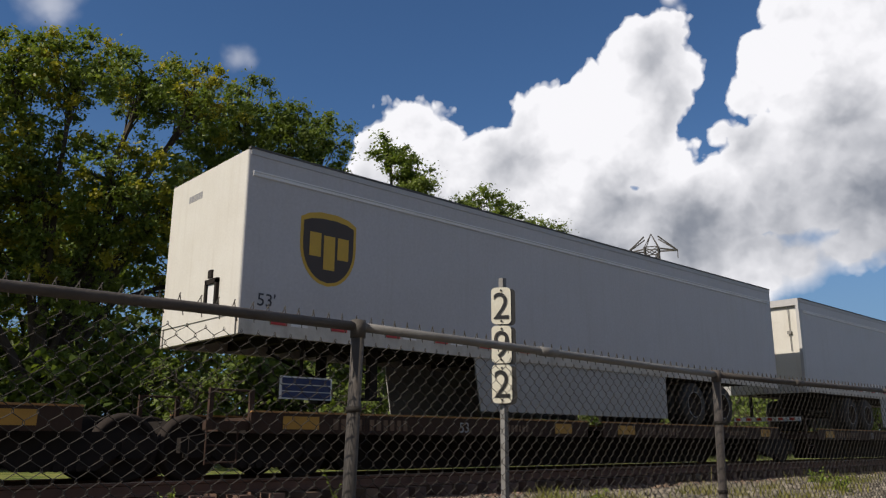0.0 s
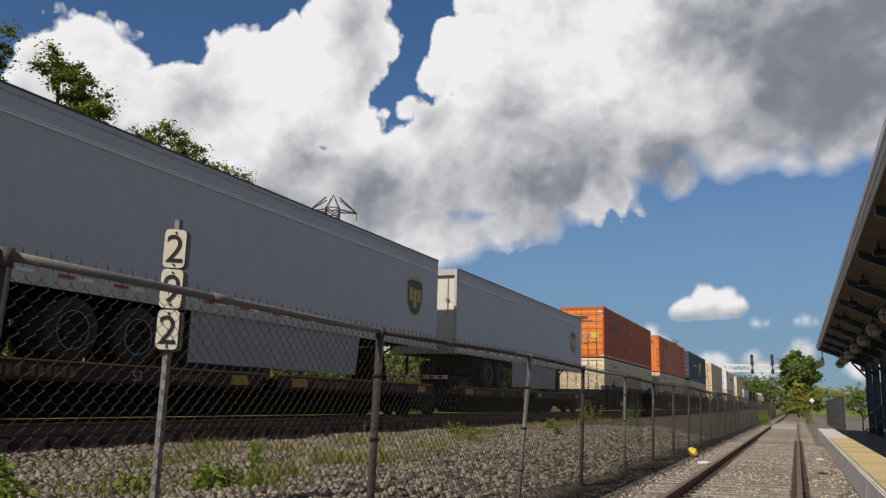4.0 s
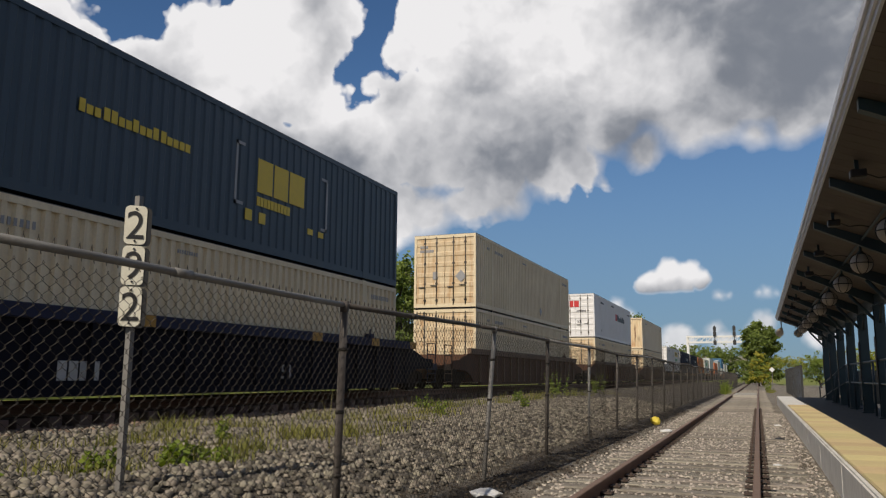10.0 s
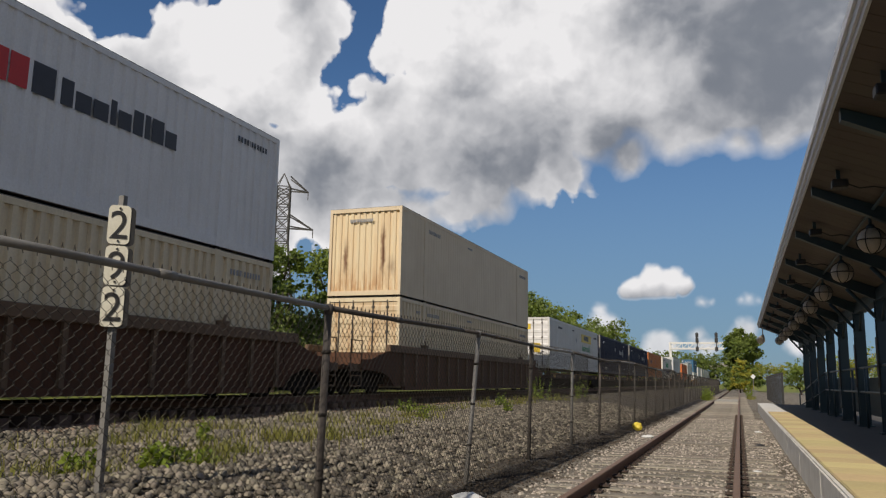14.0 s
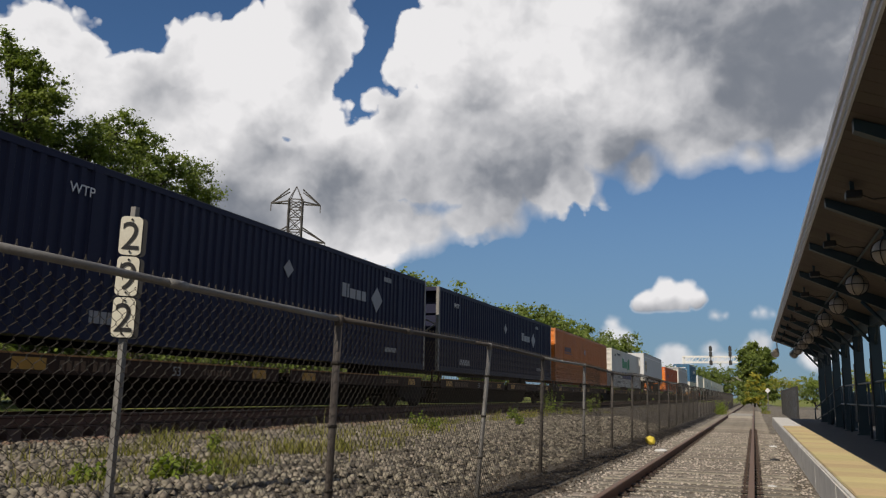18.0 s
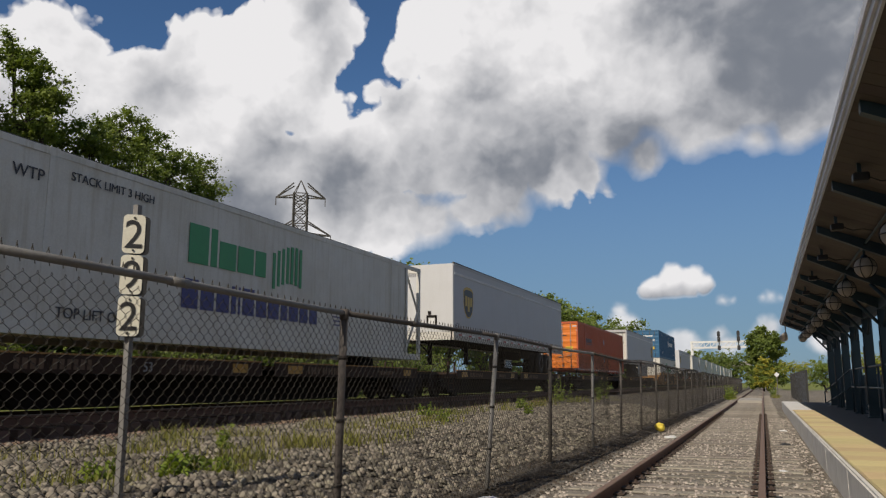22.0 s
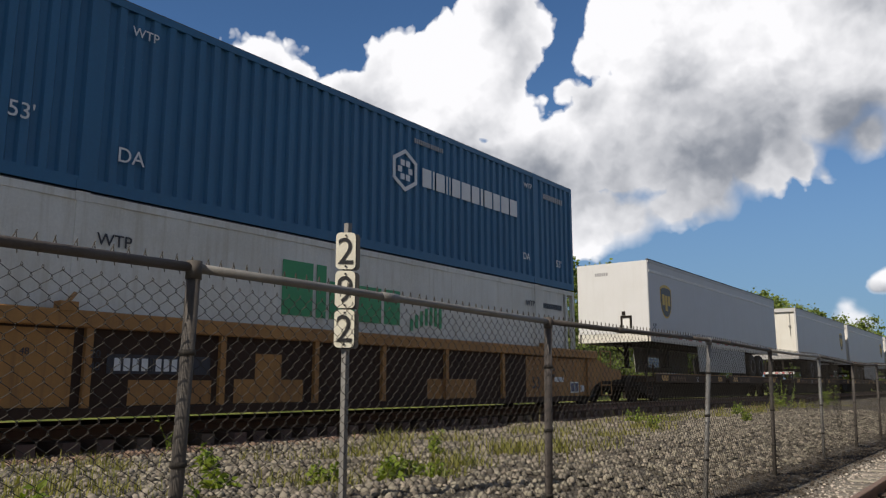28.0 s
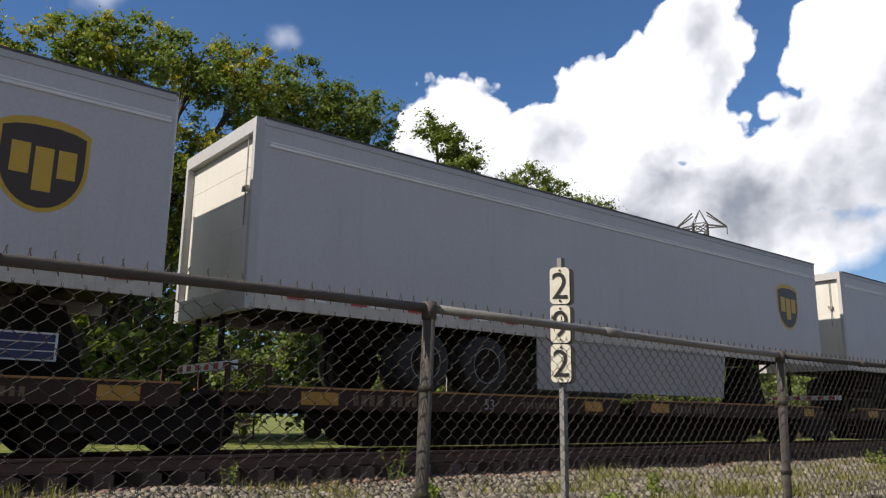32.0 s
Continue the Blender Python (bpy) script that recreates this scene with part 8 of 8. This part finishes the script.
for k, (x, y, rx, ry, h, n) in enumerate(((-5.0, 6.5, 0.7, 0.9, 0.32, 620), (-5.3, 5.1, 0.6, 0.5, 0.26, 340), (-5.5, 8.9, 0.8, 1.2, 0.34, 620), (-5.2, 10.0, 0.5, 0.8, 0.3, 360), (-5.5, 12.2, 0.5, 0.8, 0.28, 300), (-6.0, 15.0, 0.9, 1.2, 0.34, 420),
                                          (-6.8, 7.2, 0.8, 0.8, 0.34, 420), (-7.4, 9.6, 0.7, 1.4, 0.36, 480), (-7.2, 13.0, 0.8, 1.6, 0.36, 480), (-7.4, 19.0, 0.8, 2.2, 0.4, 560), (-7.3, 25.0, 0.9, 3.0, 0.45, 640), (-4.6, 2.2, 0.7, 0.5, 0.34, 380),
                                          (-6.2, 3.4, 0.9, 0.6, 0.3, 380), (-7.9, 4.6, 0.6, 1.2, 0.3, 320), (-3.3, 2.7, 0.25, 0.5, 0.4, 240), (-8.5, 1.6, 0.4, 0.8, 0.35, 200), (-5.6, 3.4, 0.5, 0.4, 0.2, 160), (-7.6, 33.0, 0.8, 3.0, 0.5, 500), (-2.4, 64, 0.3, 6, 0.6, 600), (1.0, 74, 0.3, 8, 0.5, 500))):
    grass_patch(x, y, rx, ry, h * 0.8, int(n * 0.6), 900 + k)


def tall_grass(x, y, height, seed, label="tall drooping grass stalk by the fence"):
    rng = np.random.default_rng(seed)
    c = thing("grass_stalk", label, "grass", "tall grass by the fence", at=(x, y, ground_z(x, y) - 0.02))
    verts, faces = [], []
    for s in range(5):
        a = rng.uniform(0, 6.28)
        h = height * rng.uniform(0.6, 1.0)
        bend = rng.uniform(0.1, 0.35) * h
        side = np.array((-math.sin(a), math.cos(a), 0)) * 0.006
        pts = [np.array((math.cos(a) * bend * f * f, math.sin(a) * bend * f * f, h * (f - 0.18 * f ** 3))) for f in np.linspace(0, 1, 7)]
        for k, p in enumerate(pts):
            w = 1.0 - 0.85 * k / 6
            verts += [(p - side * w).tolist(), (p + side * w).tolist()]
        b = len(verts) - 14
        faces += [(b + 2 * k, b + 2 * k + 1, b + 2 * k + 3, b + 2 * k + 2) for k in range(6)]
    part("blade", soup("blade", verts, faces, M["straw"]), None, c)
    return c


for k, (x, y, h) in enumerate(((-4.3, 7.55, 0.85), (-4.2, 8.0, 0.8), (-4.15, 8.5, 0.55), (-3.3, 3.0, 0.6))):
    tall_grass(x, y, h, 500 + k)

bm = bmesh.new()
bmesh.ops.create_icosphere(bm, subdivisions=3, radius=0.125)
for v in bm.verts:
    v.co *= 1 + 0.4 * noise.noise(v.co * 11) + 0.15 * noise.noise(v.co * 30)
    v.co.z *= 0.8
bag = one("plastic_bag", bm, M["yellow_bag"], "crumpled yellow plastic bag against the fence", "litter")
bag.location = (-2.42, 20.6, 0.13)
for k, (x, y, s) in enumerate(((-1.95, 18.4, 0.14), (0.35, 17.2, 0.10), (0.2, 12.1, 0.07), (0.42, 22.0, 0.1), (-2.55, 7.6, 0.16), (0.1, 9.4, 0.05))):
    bm = bmesh.new()
    bmesh.ops.create_icosphere(bm, subdivisions=2, radius=s)
    for v in bm.verts:
        v.co *= 1 + 0.3 * noise.noise(v.co * 14 + Vector((k, 0, 0)))
        v.co.z *= 0.3
    o = one("paper_litter", bm, M["reflect"] if k % 4 != 1 else M["black"], "crumpled pale litter on the gravel" if k % 4 != 1 else "dark scrap on the gravel", "litter", "litter by the track")
    o.location = (x, y, ground_z(x, y) + s * 0.2)

# road crossing past the platform
bm = bmesh.new()
bx(bm, -1.5, -0.11, 52.0, 60.5, -0.05, 0.15)
crossing = one("road_crossing", bm, M["bridge"], "pale concrete crossing panel between the rails", "crossing")

# ---- ties under both tracks ----
bm = bmesh.new()
bx(bm, -1.3, 1.3, -0.11, 0.11, -0.12, 0.0)
bev(bm, 0.012)
tie_me = mesh_of(bm, "tie", M["tie"])
rng = random.Random(9)
for k in range(-24, 150):
    piece("tie", tie_me, siding, -0.805 + rng.uniform(-0.05, 0.05), 1.5 + 0.53 * k + rng.uniform(-0.03, 0.03), rng.uniform(0.004, 0.024), 0, 0, rng.uniform(-1.5, 1.5))
bm = bmesh.new()
bx(bm, -1.3, 1.3, -0.115, 0.115, -0.18, 0.0)
tie2_me = mesh_of(bm, "tie", M["tie_dark"])
for k in range(110):
    piece("tie", tie2_me, main_line, -11.17 + rng.uniform(-0.06, 0.06), -6 + 0.52 * k + rng.uniform(-0.03, 0.03), RAIL_Z - 0.178 + rng.uniform(-0.01, 0.0), 0, 0, rng.uniform(-1.2, 1.2))
# spikes and plates on the nearest ties
bm = bmesh.new()
bx(bm, -0.13, 0.13, -0.09, 0.09, 0.0, 0.014)
for sx in (-0.09, 0.09):
    bx(bm, sx - 0.012, sx + 0.012, -0.05, -0.025, 0.014, 0.04)
plate_me = mesh_of(bm, "tie_plate", M["rust_dark"])
for k in range(60):
    for x in (-1.56, -0.05):
        piece("tie_plate", plate_me, siding, x, 1.5 + 0.53 * k, 0.03)


# ---- what moves ----
def run(t):
    """How far the train has gone since 16 s."""
    u = (t - 16) / 16
    return 16 * (13.34 * u + 0.23 * u * u + 0.11 * u ** 3)


def motions():
    for ob, y, z in MOVING:
        walk(ob, [(t, pose(TX, y - run(t), z)) for t in (0, 4, 8, 12, 16, 20, 24, 28, 32)])


motions()
